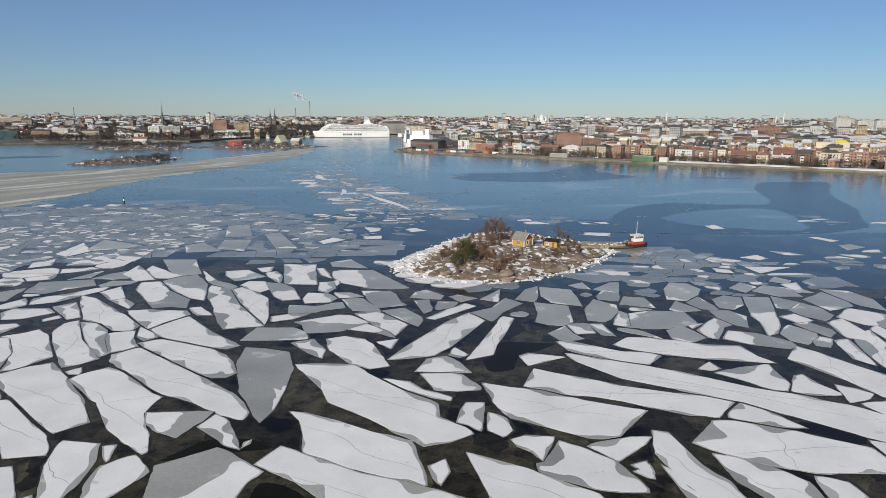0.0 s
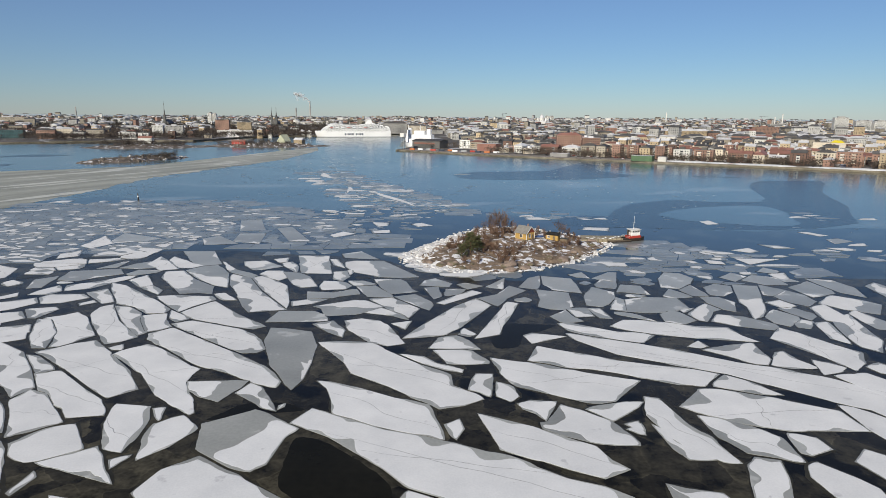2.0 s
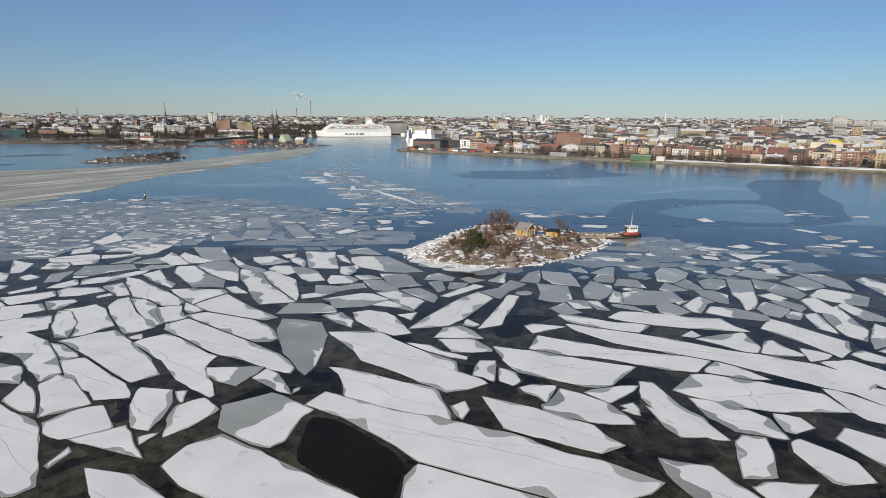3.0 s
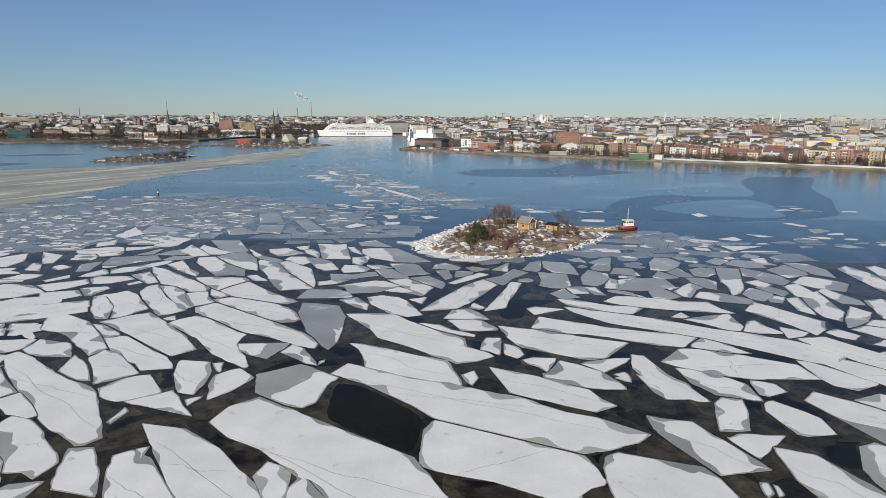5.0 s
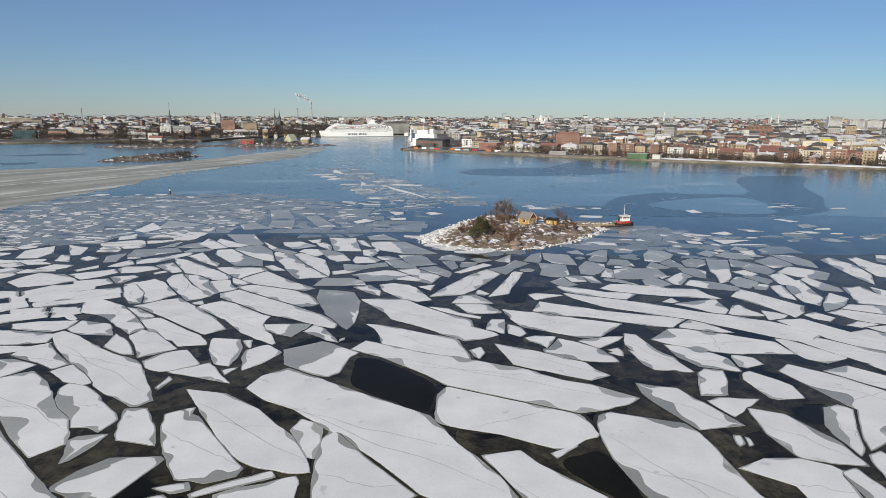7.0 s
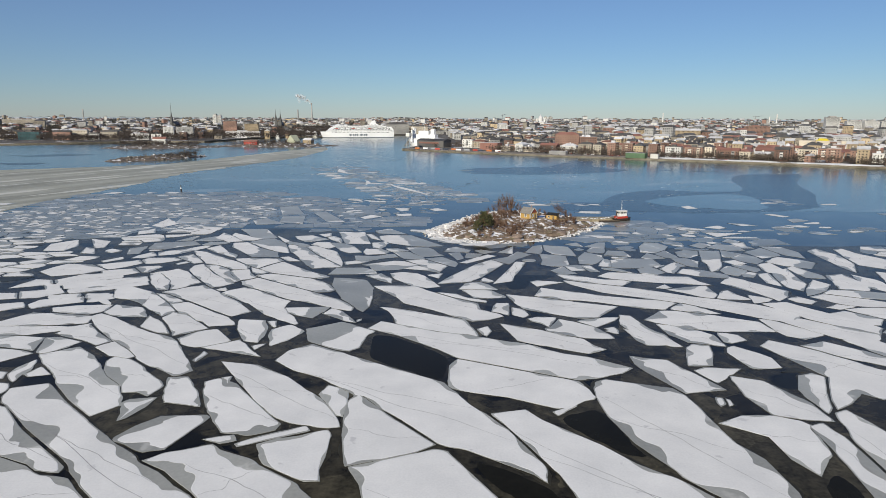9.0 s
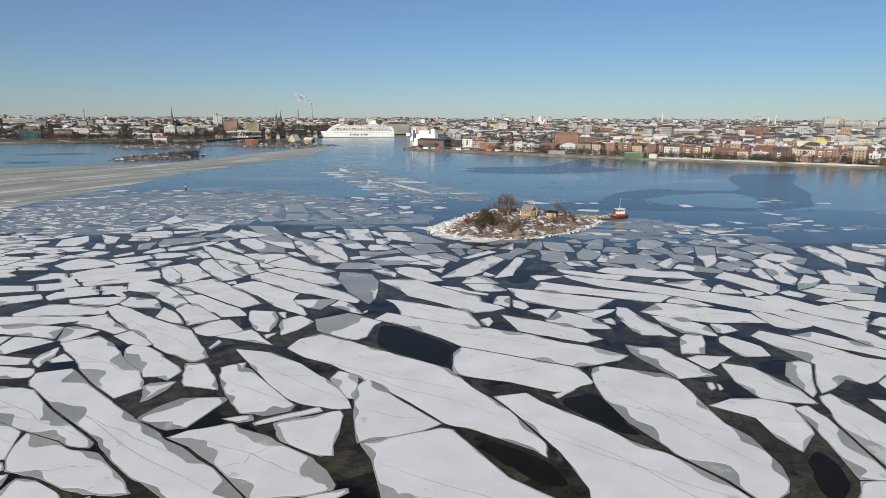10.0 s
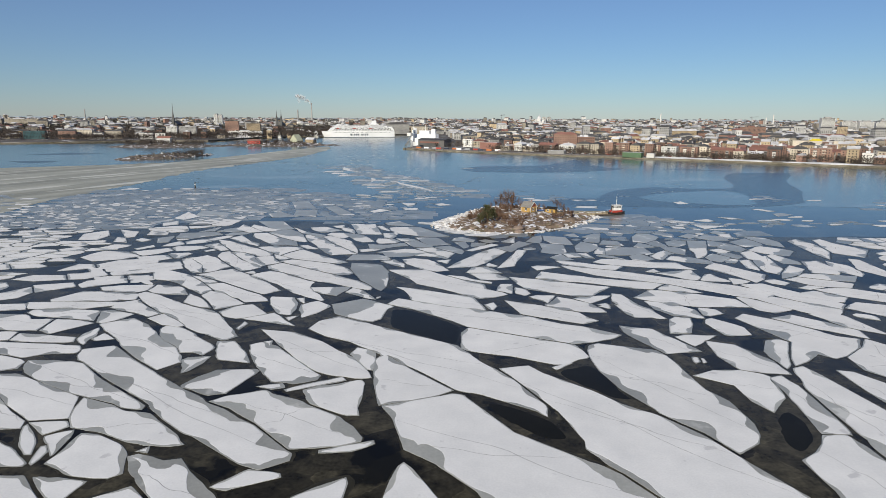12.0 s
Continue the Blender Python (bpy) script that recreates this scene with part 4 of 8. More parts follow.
floe(91.3, 159.1, PATCHY, (-9.8, 0.9), (-5.4, 7.6), (1.3, 5.5), (7.1, -0.9), (7.0, -3.8), (4.2, -6.3), (-4.3, -3.2))
floe(20.9, 159.8, SNOWY, (-7.7, -15.5), (4.1, 18.1), (7.2, 16.6), (3.5, 3.5), (0.5, -5.1), (-1.0, -12.1))
floe(7, 160, SNOWY, (-12.8, -16.0), (-8.6, -6.5), (1.4, 12.5), (8.2, 21.5), (12.4, 13.7), (2.9, -6.3), (-1.3, -12.5), (-6.8, -14.8))
floe(-57.8, 160.4, SNOWY, (-14.4, 4.3), (-8.2, 15.7), (3.0, 2.8), (14.0, -7.6), (11.3, -10.0), (3.0, -7.0), (-9.8, -1.0))
floe(-71, 160.5, SNOWY, (-2.0, -1.2), (-4.9, 6.5), (1.7, 1.1), (3.8, -1.9), (1.3, -4.5))
floe(128.7, 161, PATCHY, (-3.3, 7.2), (0.9, 11.1), (3.8, -3.1), (2.3, -8.4), (-3.8, -6.6))
floe(-35.6, 161.4, BARE, (-9.4, -5.0), (-8.0, 5.2), (2.1, 5.4), (5.9, 2.3), (7.9, -3.4), (1.5, -4.4))
floe(40.4, 161.9, BARE, (-4.5, 1.6), (1.2, 7.8), (2.3, 1.7), (4.4, -2.6), (-1.2, -4.8), (-2.4, -3.6))
floe(-140.9, 162.1, SNOWY, (-6.3, 9.2), (3.5, 7.9), (13.6, -0.8), (7.8, -6.5), (-0.9, -9.9), (-9.2, -3.4), (-8.5, 3.8))
floe(103.3, 162.8, BARE, (-4.5, 1.9), (1.6, 9.0), (5.6, 2.1), (3.7, -2.4), (-1.7, -6.7), (-4.5, -3.8))
floe(-112.5, 163.7, SNOWY, (-6.4, 2.9), (1.1, 5.3), (3.6, 3.1), (1.9, -5.5), (-0.3, -5.6))
floe(72.4, 163.8, BARE, (-3.6, 2.6), (0.9, 6.5), (2.7, 5.1), (4.9, -3.0), (-0.3, -6.9), (-4.4, -4.1))
floe(-10.8, 164.5, PATCHY, (-7.8, 1.2), (-3.0, 6.5), (4.0, -0.9), (5.9, -5.2), (1.0, -1.8))
floe(51.1, 166.9, PATCHY, (-2.8, 4.8), (1.2, 4.9), (2.5, -5.3), (-1.0, -4.5))
floe(120.4, 167.1, PATCHY, (-3.3, 6.5), (3.6, 11.2), (3.1, 2.7), (3.2, -6.4), (-1.2, -8.6), (-5.3, -5.7))
floe(45.6, 167.6, PATCHY, (-3.7, 4.0), (2.8, 4.6), (3.2, -3.8), (-2.3, -4.8))
floe(111.2, 168.1, BARE, (-4.1, 4.8), (0.8, 6.4), (3.5, 0.1), (2.8, -3.1), (-0.4, -6.3), (-2.3, -1.9))
floe(82.7, 168.5, PATCHY, (-5.3, -1.9), (-0.0, 5.4), (3.9, 9.1), (6.2, 3.0), (2.7, 0.6), (-2.7, -8.6), (-4.6, -7.7))
floe(-125.6, 170, SNOWY, (-9.9, 0.0), (2.4, 8.3), (6.4, 2.7), (2.9, -3.5), (-1.6, -7.3))
floe(-23.6, 170.4, PATCHY, (-11.1, 1.2), (0.6, 8.2), (3.9, 7.7), (10.5, 1.6), (7.1, -3.3), (3.0, -6.6), (-5.8, -8.1), (-8.1, -1.2))
floe(78, 170.7, SNOWY, (-2.0, 0.6), (3.5, 2.2), (-1.6, -2.8))
floe(-9, 172.2, SNOWY, (-9.2, 7.5), (-2.7, 9.3), (6.7, -2.4), (3.9, -11.6), (-3.1, -2.6))
floe(-104.3, 173.3, SNOWY, (-2.3, -0.6), (0.4, 3.1), (2.7, 0.6), (-0.7, -3.0))
floe(69.8, 175.1, BARE, (-7.3, 6.2), (0.0, 9.2), (9.9, 8.2), (10.0, -2.3), (2.6, -7.2), (-5.2, -7.4), (-10.0, -6.5))
floe(-75.1, 175.6, SNOWY, (-11.4, 5.5), (-6.1, 6.7), (6.1, 5.8), (8.4, 2.1), (4.0, -4.7), (2.4, -10.9), (-3.1, -4.8))
floe(-37.3, 176.2, PATCHY, (-5.1, 0.4), (0.8, 3.2), (5.8, 3.3), (2.0, -2.1), (-3.7, -4.7))
floe(59.4, 176.2, PATCHY, (-4.1, -5.3), (1.0, 7.9), (2.8, 5.1), (0.4, -7.6))
floe(-2.8, 177, BARE, (-8.2, 5.6), (-1.6, 8.6), (3.8, 0.4), (4.5, -3.7), (3.4, -8.6))
floe(-90.6, 177.1, SNOWY, (-13.0, 9.3), (-18.4, 19.7), (-12.1, 16.6), (-1.6, 6.7), (14.4, -9.7), (14.2, -13.4), (8.9, -13.5), (2.6, -7.5), (-4.3, -4.1))
floe(110.2, 177.7, SNOWY, (-4.0, 1.8), (2.0, 4.6), (4.0, -2.2), (-2.0, -4.3))
floe(-115.2, 177.8, SNOWY, (-7.0, 0.5), (-6.1, 4.7), (4.1, 5.0), (8.5, 0.8), (2.9, -4.9), (-2.6, -5.8))
floe(132.7, 177.9, PATCHY, (-10.0, 0.9), (-0.7, 10.5), (6.0, 5.0), (9.0, -0.3), (1.8, -10.3), (-6.0, -5.6))
floe(91.4, 177.9, BARE, (-3.5, 6.7), (2.5, 6.8), (5.1, 1.4), (1.1, -8.7), (-1.7, -6.3), (-3.7, 0.2))
floe(-133.7, 178.5, SNOWY, (-3.6, -2.2), (1.2, 5.5), (3.5, 1.3), (-1.2, -4.6))
floe(39.2, 179.9, BARE, (-3.2, 12.4), (6.7, 8.4), (5.4, -6.7), (2.4, -10.2), (-2.2, -9.4), (-5.4, -6.9), (-3.6, 0.9))
floe(102.6, 180.2, PATCHY, (2.7, 19.9), (10.4, 18.8), (1.2, -5.9), (-4.1, -15.5), (-8.0, -17.8), (-4.5, -6.0), (-4.4, -0.8))
floe(-102.7, 180.3, SNOWY, (-7.9, 4.2), (-3.8, 9.0), (2.3, 0.5), (6.0, -5.8), (3.3, -7.9))
floe(-64.9, 181, SNOWY, (-4.4, 3.2), (-1.4, 4.5), (5.0, -3.7), (0.9, -3.8))
floe(9.8, 182.1, SNOWY, (-7.1, -6.2), (-1.3, 2.0), (4.8, 8.6), (7.9, 5.7), (-4.6, -7.7))
floe(55.1, 182.5, BARE, (-4.7, 2.5), (0.4, 13.4), (6.0, 7.3), (5.0, 0.4), (0.7, -6.6), (-1.6, -9.2), (-6.1, -7.7))
floe(118.5, 184.1, BARE, (-5.9, 2.1), (1.9, 10.0), (4.7, 4.1), (4.6, -3.2), (-1.0, -8.5), (-4.4, -4.4))
floe(-30.7, 184.7, BARE, (-7.5, -5.4), (-9.2, 3.0), (-0.6, 2.1), (6.5, 6.4), (8.3, 0.5), (2.0, -2.4), (0.6, -4.1))
floe(24.1, 185.1, BARE, (-8.4, -3.6), (-1.9, 1.0), (3.4, 11.4), (8.2, 5.9), (1.2, -3.4), (-2.7, -11.4))
floe(-58, 185.2, SNOWY, (-13.5, 21.2), (-13.9, 24.8), (-5.9, 20.0), (3.1, 2.2), (16.0, -17.1), (5.6, -20.1), (1.9, -14.0), (-4.0, -0.8), (-10.2, 11.2))
floe(152.8, 185.4, SNOWY, (-1.6, 14.6), (4.8, 19.6), (6.5, 8.2), (3.5, -8.8), (-5.2, -23.8), (-5.2, -12.9))
floe(-124.7, 186.6, SNOWY, (-3.1, -0.7), (-0.2, 6.7), (5.1, -0.5), (3.0, -4.6), (-3.3, -5.2))
floe(81, 186.9, BARE, (-4.8, -1.4), (0.2, 7.6), (3.7, 0.5), (4.3, -2.3), (-3.2, -4.2))
floe(165.7, 187.5, SNOWY, (-1.4, 15.7), (3.4, 17.8), (4.1, 6.4), (10.1, -6.5), (-1.6, -22.1), (-9.4, -13.3))
floe(1.8, 187.8, BARE, (-3.5, 5.6), (1.3, 6.9), (2.1, -4.9), (-0.0, -7.7))
floe(-17.1, 187.8, BARE, (-7.3, 6.4), (-1.5, 7.7), (5.0, -2.4), (6.2, -6.3), (-2.4, -5.4))
floe(8.5, 188.6, BARE, (3.8, 3.7), (2.0, -2.8), (-2.9, -4.5), (-2.9, 3.6))
floe(-91.3, 189, SNOWY, (-5.7, 2.4), (-2.2, 4.9), (3.6, -1.1), (4.4, -6.2))
floe(-51.7, 190.1, SNOWY, (-11.8, 15.1), (-8.9, 18.0), (-0.8, 9.9), (3.4, 4.8), (8.5, -13.5), (9.5, -21.1), (-4.2, 0.3))
floe(88.6, 191.1, BARE, (-4.3, 2.3), (1.8, 8.7), (2.6, -0.6), (2.3, -5.3), (-2.6, -4.8))
floe(67.7, 192.9, BARE, (-5.2, -3.0), (-1.3, 6.4), (4.7, 5.2), (4.8, -5.8), (-3.1, -3.0))
floe(115, 193.4, BARE, (-0.4, 6.9), (5.4, 0.7), (-1.5, -7.1), (-5.0, -5.5))
floe(97.7, 193.5, BARE, (-4.0, 3.2), (1.7, 7.8), (6.1, 5.3), (3.2, -2.8), (-1.6, -7.6), (-5.2, -5.9))
floe(130.6, 194.5, BARE, (-7.5, 2.8), (3.6, 11.0), (5.2, -0.1), (4.3, -4.3), (-5.6, -9.1))
floe(-10.8, 195.1, BARE, (-9.0, 9.0), (0.4, 9.2), (2.6, 5.9), (5.1, -3.6), (7.1, -6.6), (-1.3, -9.7), (-4.6, -3.8))
floe(-32.4, 195.3, SNOWY, (-4.8, -1.4), (-4.7, 6.4), (2.0, 5.2), (6.2, 0.1), (4.6, -4.3), (-3.0, -5.7))
floe(-152.6, 195.5, SNOWY, (-0.9, -4.9), (-4.8, 6.6), (-0.2, 4.7), (5.9, -6.5))
floe(-133.2, 196, BARE, (-0.1, -7.2), (-4.5, 4.1), (0.6, 9.1), (4.2, -5.9))
floe(13.2, 196.6, BARE, (-3.8, 1.5), (-1.0, 3.5), (5.2, -0.3), (-0.3, -4.8))
floe(-112.2, 197.2, SNOWY, (-7.1, -11.1), (-10.0, -3.9), (-2.4, 1.4), (3.0, 8.4), (7.0, 9.9), (6.7, 5.0), (-0.3, -8.0))
floe(-83.2, 197.7, PATCHY, (-12.2, 6.8), (-14.4, 15.5), (-8.3, 17.1), (-0.0, 5.0), (10.4, -4.6), (13.1, -13.5), (8.3, -12.4), (2.9, -13.7))
floe(23.6, 198.1, PATCHY, (-4.3, -3.0), (3.0, 9.1), (1.2, -6.0))
floe(-99.3, 198.3, SNOWY, (-5.5, 1.9), (-2.5, 9.6), (5.8, -4.4), (2.3, -6.9))
floe(141.1, 198.5, BARE, (-5.4, 11.2), (3.0, 9.2), (5.0, -0.7), (1.2, -12.8), (-3.7, -7.1))
floe(-23.9, 199.2, PATCHY, (-4.5, 2.7), (0.7, 2.8), (5.9, -1.7), (-1.9, -3.8))
floe(45.5, 199.3, BARE, (-5.1, 11.1), (4.9, 7.8), (5.2, -0.3), (4.8, -10.9), (-4.1, -6.9), (-5.9, -0.6))
floe(60.7, 199.5, BARE, (-3.6, -0.4), (-0.1, 6.4), (4.7, 3.1), (2.1, -5.4), (-3.4, -3.6))
floe(2.2, 200, BARE, (-5.5, -3.5), (-4.0, 3.1), (-0.4, 6.0), (5.4, -0.7), (4.5, -5.2))
floe(35.7, 200.3, BARE, (-5.2, -5.0), (-0.5, 7.1), (3.9, 10.8), (1.7, -4.8), (0.3, -8.0))
floe(-45.7, 202.9, PATCHY, (-8.9, 11.3), (-2.6, 9.9), (2.6, 4.2), (7.9, -9.0), (2.5, -10.4), (-1.3, -6.1))
floe(-168.9, 204.8, SNOWY, (-2.6, -9.9), (-8.4, 5.1), (-1.4, 14.2), (6.3, 0.2), (6.0, -9.7))
floe(87.5, 206.2, BARE, (-5.2, 2.3), (-0.1, 11.3), (5.4, 9.9), (7.4, 2.6), (3.7, -4.4), (-2.7, -11.6), (-8.4, -9.8))
floe(119.6, 206.7, BARE, (-8.3, 0.3), (-0.8, 7.7), (6.2, 4.2), (5.3, -6.1), (-2.2, -6.3))
floe(-78.4, 207.7, PATCHY, (-12.5, 7.2), (-8.8, 13.5), (-3.7, 16.1), (3.8, 4.5), (8.5, -8.1), (10.5, -15.7), (4.8, -12.7), (-3.0, -5.0))
floe(-122, 207.8, BARE, (-7.1, -8.1), (-10.5, 4.6), (5.8, 8.8), (10.9, 1.3), (4.2, -3.8), (0.1, -9.3))
floe(-32.2, 208.8, SNOWY, (-3.8, 5.8), (0.9, 7.4), (3.4, -1.4), (1.6, -7.0), (-2.0, -5.0))
floe(-56.6, 208.9, SNOWY, (-5.6, 1.4), (-4.4, 6.6), (1.6, 6.8), (5.9, -3.4), (3.7, -7.6), (-1.2, -3.6))
floe(64.3, 209.7, BARE, (-6.0, -1.8), (2.0, 7.3), (5.0, 7.3), (1.1, -7.1), (-2.3, -5.8))
floe(-155.6, 210, SNOWY, (-10.1, 11.5), (1.5, 6.0), (6.0, -7.7), (2.8, -9.8))
floe(129, 211, PATCHY, (-3.4, 5.1), (3.8, 7.5), (0.9, -1.5), (2.3, -5.6), (-3.4, -5.7))
floe(110.5, 211.4, BARE, (-5.3, -1.0), (2.1, 6.6), (5.2, 0.7), (-2.1, -6.5))
floe(-105.3, 211.4, BARE, (-4.9, -2.2), (-3.2, 3.8), (6.0, 3.3), (4.9, -0.5), (-2.8, -4.4))
floe(54.2, 211.7, BARE, (-3.6, 1.1), (2.1, 5.0), (3.1, -3.8), (-1.4, -2.5))
floe(-70, 214, PATCHY, (-12.2, 15.8), (-2.1, 2.1), (4.4, -2.3), (7.5, -5.9), (6.4, -9.5), (-4.2, -0.3))
floe(-29.7, 214.4, SNOWY, (-2.0, 1.8), (-0.0, 4.2), (1.3, -1.1), (0.5, -4.8))
floe(-21.2, 219.7, PATCHY, (-12.7, 11.3), (-9.8, 13.1), (1.9, 13.4), (17.2, -11.7), (10.7, -13.3), (2.9, -12.1), (-7.9, -4.9), (-11.6, 2.8))
floe(128.3, 220.8, BARE, (-4.8, -1.0), (0.6, 5.6), (3.8, 0.0), (0.3, -4.7))
floe(-111, 221.6, BARE, (-6.1, -3.5), (-3.5, 3.1), (0.6, 7.5), (7.5, -2.4), (1.7, -4.9))
floe(-120.8, 222.8, BARE, (-4.3, -6.4), (-0.2, 4.3), (2.0, 6.1), (2.3, -3.9))
floe(-53.9, 223, SNOWY, (-4.5, 4.8), (-1.1, 7.4), (3.2, -0.9), (4.6, -10.2), (-1.9, -1.0))
floe(-66, 223.5, PATCHY, (-7.9, 6.5), (-0.0, 8.4), (9.2, -1.5), (4.3, -5.6), (-0.1, -7.3), (-5.6, -0.2))
floe(-103.6, 224.8, SNOWY, (-6.2, 0.0), (-6.9, 13.3), (0.5, 4.5), (9.1, -7.7), (3.3, -10.2))
floe(-95.4, 225.5, PATCHY, (-8.8, 3.7), (-9.7, 12.7), (4.5, -0.2), (8.6, -2.6), (5.2, -6.7), (0.2, -6.8))
floe(-44.1, 226.8, SNOWY, (-10.9, 14.6), (1.7, 14.9), (4.2, 0.6), (8.2, -15.2), (-3.1, -14.7))
floe(-37, 228.7, SNOWY, (-4.1, 6.5), (-0.9, 6.6), (4.6, -8.6), (0.2, -4.6))
floe(-59.6, 232.8, SNOWY, (-4.0, 1.9), (1.7, 4.8), (2.5, -2.4), (-0.1, -4.2))
floe(113.9, 235.2, SNOWY, (3.3, 1.7), (2.6, -3.9), (-3.3, -2.2), (-2.6, 4.5))
floe(-92.3, 236, BARE, (-0.2, 12.9), (10.8, -10.4), (2.7, -14.9), (-13.2, 12.4))
floe(131.4, 238.4, SNOWY, (-6.6, 3.8), (11.9, 3.3), (-5.3, -7.0))
floe(-149.1, 240.4, SNOWY, (0.3, 9.1), (5.4, -2.9), (-0.8, -7.9), (-4.8, 1.7))
floe(-31.2, 242.4, BARE, (-6.5, 2.9), (0.9, 8.1), (9.7, -6.6), (-4.1, -4.4))
floe(137.6, 258.1, SNOWY, (3.0, 5.5), (4.4, -1.3), (-0.7, -4.8), (-6.7, 0.6))
floe(-150.1, 263.6, SNOWY, (-4.3, -6.3), (-6.0, 17.8), (7.2, -0.0), (3.0, -11.4))
floe(155.1, 267.1, SNOWY, (-5.8, 4.7), (2.1, 2.6), (6.3, -3.6), (-2.7, -3.7))
floe(-99.9, 271.5, BARE, (-2.3, 11.6), (12.0, -6.6), (-1.9, -9.7), (-7.9, 4.7))
floe(-138.7, 274.1, BARE, (-11.8, 14.1), (11.6, 1.9), (7.1, -4.9), (-7.0, -11.1))
floe(-86.8, 278.9, BARE, (4.4, 11.4), (8.5, -13.8), (-5.0, -8.5), (-8.0, 10.9))
floe(192, 282.2, BARE, (-3.8, 2.9), (3.5, 5.8), (6.2, -1.0), (-5.9, -7.6))
floe(-69.3, 289.1, BARE, (-4.8, 20.3), (12.5, -17.6), (3.3, -18.1), (-11.0, 15.3))
floe(-45.4, 289.2, SNOWY, (-5.2, -2.2), (-0.1, 7.8), (7.1, 2.2), (-1.8, -7.8))
floe(-26.7, 297.3, SNOWY, (-5.1, 2.9), (3.8, 4.8), (4.8, -2.9), (-3.5, -4.7))
floe(190.2, 299.7, SNOWY, (-0.1, 6.0), (5.3, -4.1), (-0.2, -6.0), (-5.1, 4.1))
floe(83.5, 309.9, SNOWY, (-5.2, 4.4), (7.7, 3.1), (5.1, -5.1), (-7.5, -2.4))
floe(-96.2, 313.9, BARE, (-0.2, 17.9), (11.0, -14.2), (-0.7, -17.6), (-10.1, 13.9))
floe(-7.6, 318.4, SNOWY, (0.2, 6.0), (6.5, -2.2), (-1.5, -6.0), (-5.1, 2.2))
floe(-28.5, 319, SNOWY, (-5.6, 6.2), (3.5, 4.9), (3.5, -3.9), (-1.4, -7.2))
floe(151, 332.5, SNOWY, (3.0, 7.8), (4.0, -4.8), (-3.3, -6.8), (-3.7, 3.9))


def swell(plans, gap, reach):
    """Lets floes that lie close grow towards each other, until only a narrow lead parts them."""
    owner = np.concatenate([np.full(len(p), i) for i, p in enumerate(plans)])
    every = np.concatenate(plans)
    grown = []
    for i, p in enumerate(plans):
        near = every[(owner != i) & (every > p.min(0) - reach).all(1) & (every < p.max(0) + reach).all(1)]
        move = np.full(len(p), 0.1)
        if len(near):
            d = np.sqrt(((p[:, None] - near[None]) ** 2).sum(2)).min(1)
            move = np.where(d < reach, np.maximum(0.0, (d - gap) * 0.42), 0.1)
            for _ in range(5):
                move = np.minimum(move, 0.5 * move + 0.25 * (np.roll(move, 1) + np.roll(move, -1)))
        q = p + outward(p) * move[:, None]
        grown.append(p if crosses_itself(q) else q)
    return grown


PLANS = swell(PLANS, 0.55, 2.2)
for plan, cover in zip(PLANS, COVERS):
    floe_thing(plan, cover, 0.075 + 0.02 * noise.noise((*plan[0], 2)))


def shrink(poly, by):
    """A convex outline moved in on all sides."""
    c = poly.mean(0)
    d = poly - c
    r = np.maximum(np.hypot(d[:, 0], d[:, 1]), 0.01)
    return c + d * np.maximum(0.15, 1 - by / r)[:, None]


LONG = 0.62        # floes of the field are longer across the wind than along it


def cell(site, near, size):
    """The cell round a site, cut half-way to each of its neighbours, drawn out along x."""
    k = np.array((LONG, 1.0))
    site = site * k
    poly = np.array([site + np.array(q) * size for q in ((-1, -1), (1, -1), (1, 1), (-1, 1))])
    for o in near:
        poly = cut(poly, (site + o * k) / 2, o * k - site)
        if len(poly) < 3:
            return None
    return poly / k


def left_reach(x):
    """How far out the close field of grey floes reaches at x."""
    return float(np.interp(x, (-320, -244, -193, -142, -93, -56, -30), (425, 392, 398, 404, 362, 342, 295)))


def on_ice_field(x, y):
    """Which kind of ice lies at a place: 'pack', 'bare', 'left', 'loose' or nothing."""
    if abs(x) > max(0.75 * (y + 95) + 12, 95):
        return ""
    if ((x - 34) / 50) ** 2 + ((y - 264) / 52) ** 2 < 1:
        return ""
    wave = 10 * noise.noise((x * 0.02, y * 0.02, 5))
    if x < 20 and y < 235 + wave - 0.12 * min(0, x + 60) and not (x < -150 and y > 225 + wave):
        return "pack"
    if x >= 20 and y < 165 + wave + 0.25 * max(0, x - 60):
        return "pack"
    if x >= 20 and y < float(np.interp(x, (20, 94, 108, 126, 133, 140, 162, 220), (266, 271, 258, 250, 232, 212, 203, 198))) + 0.3 * wave:
        return "bare"
    if -254 < x < -24 and 262 - 0.75 * max(0, -118 - x) + 0.3 * wave < y < left_reach(x) + wave:
        return "left"
    if 225 < y < 380 and noise.noise((x * 0.012, y * 0.03, 15)) > 0.2:
        return "loose"
    t = max(0.0, min(1.0, (y - 385) / 232))
    if y > 360 and abs(x - (-15 - 103 * t)) < 26 - 8 * t + wave:
        return "streak"
    return ""


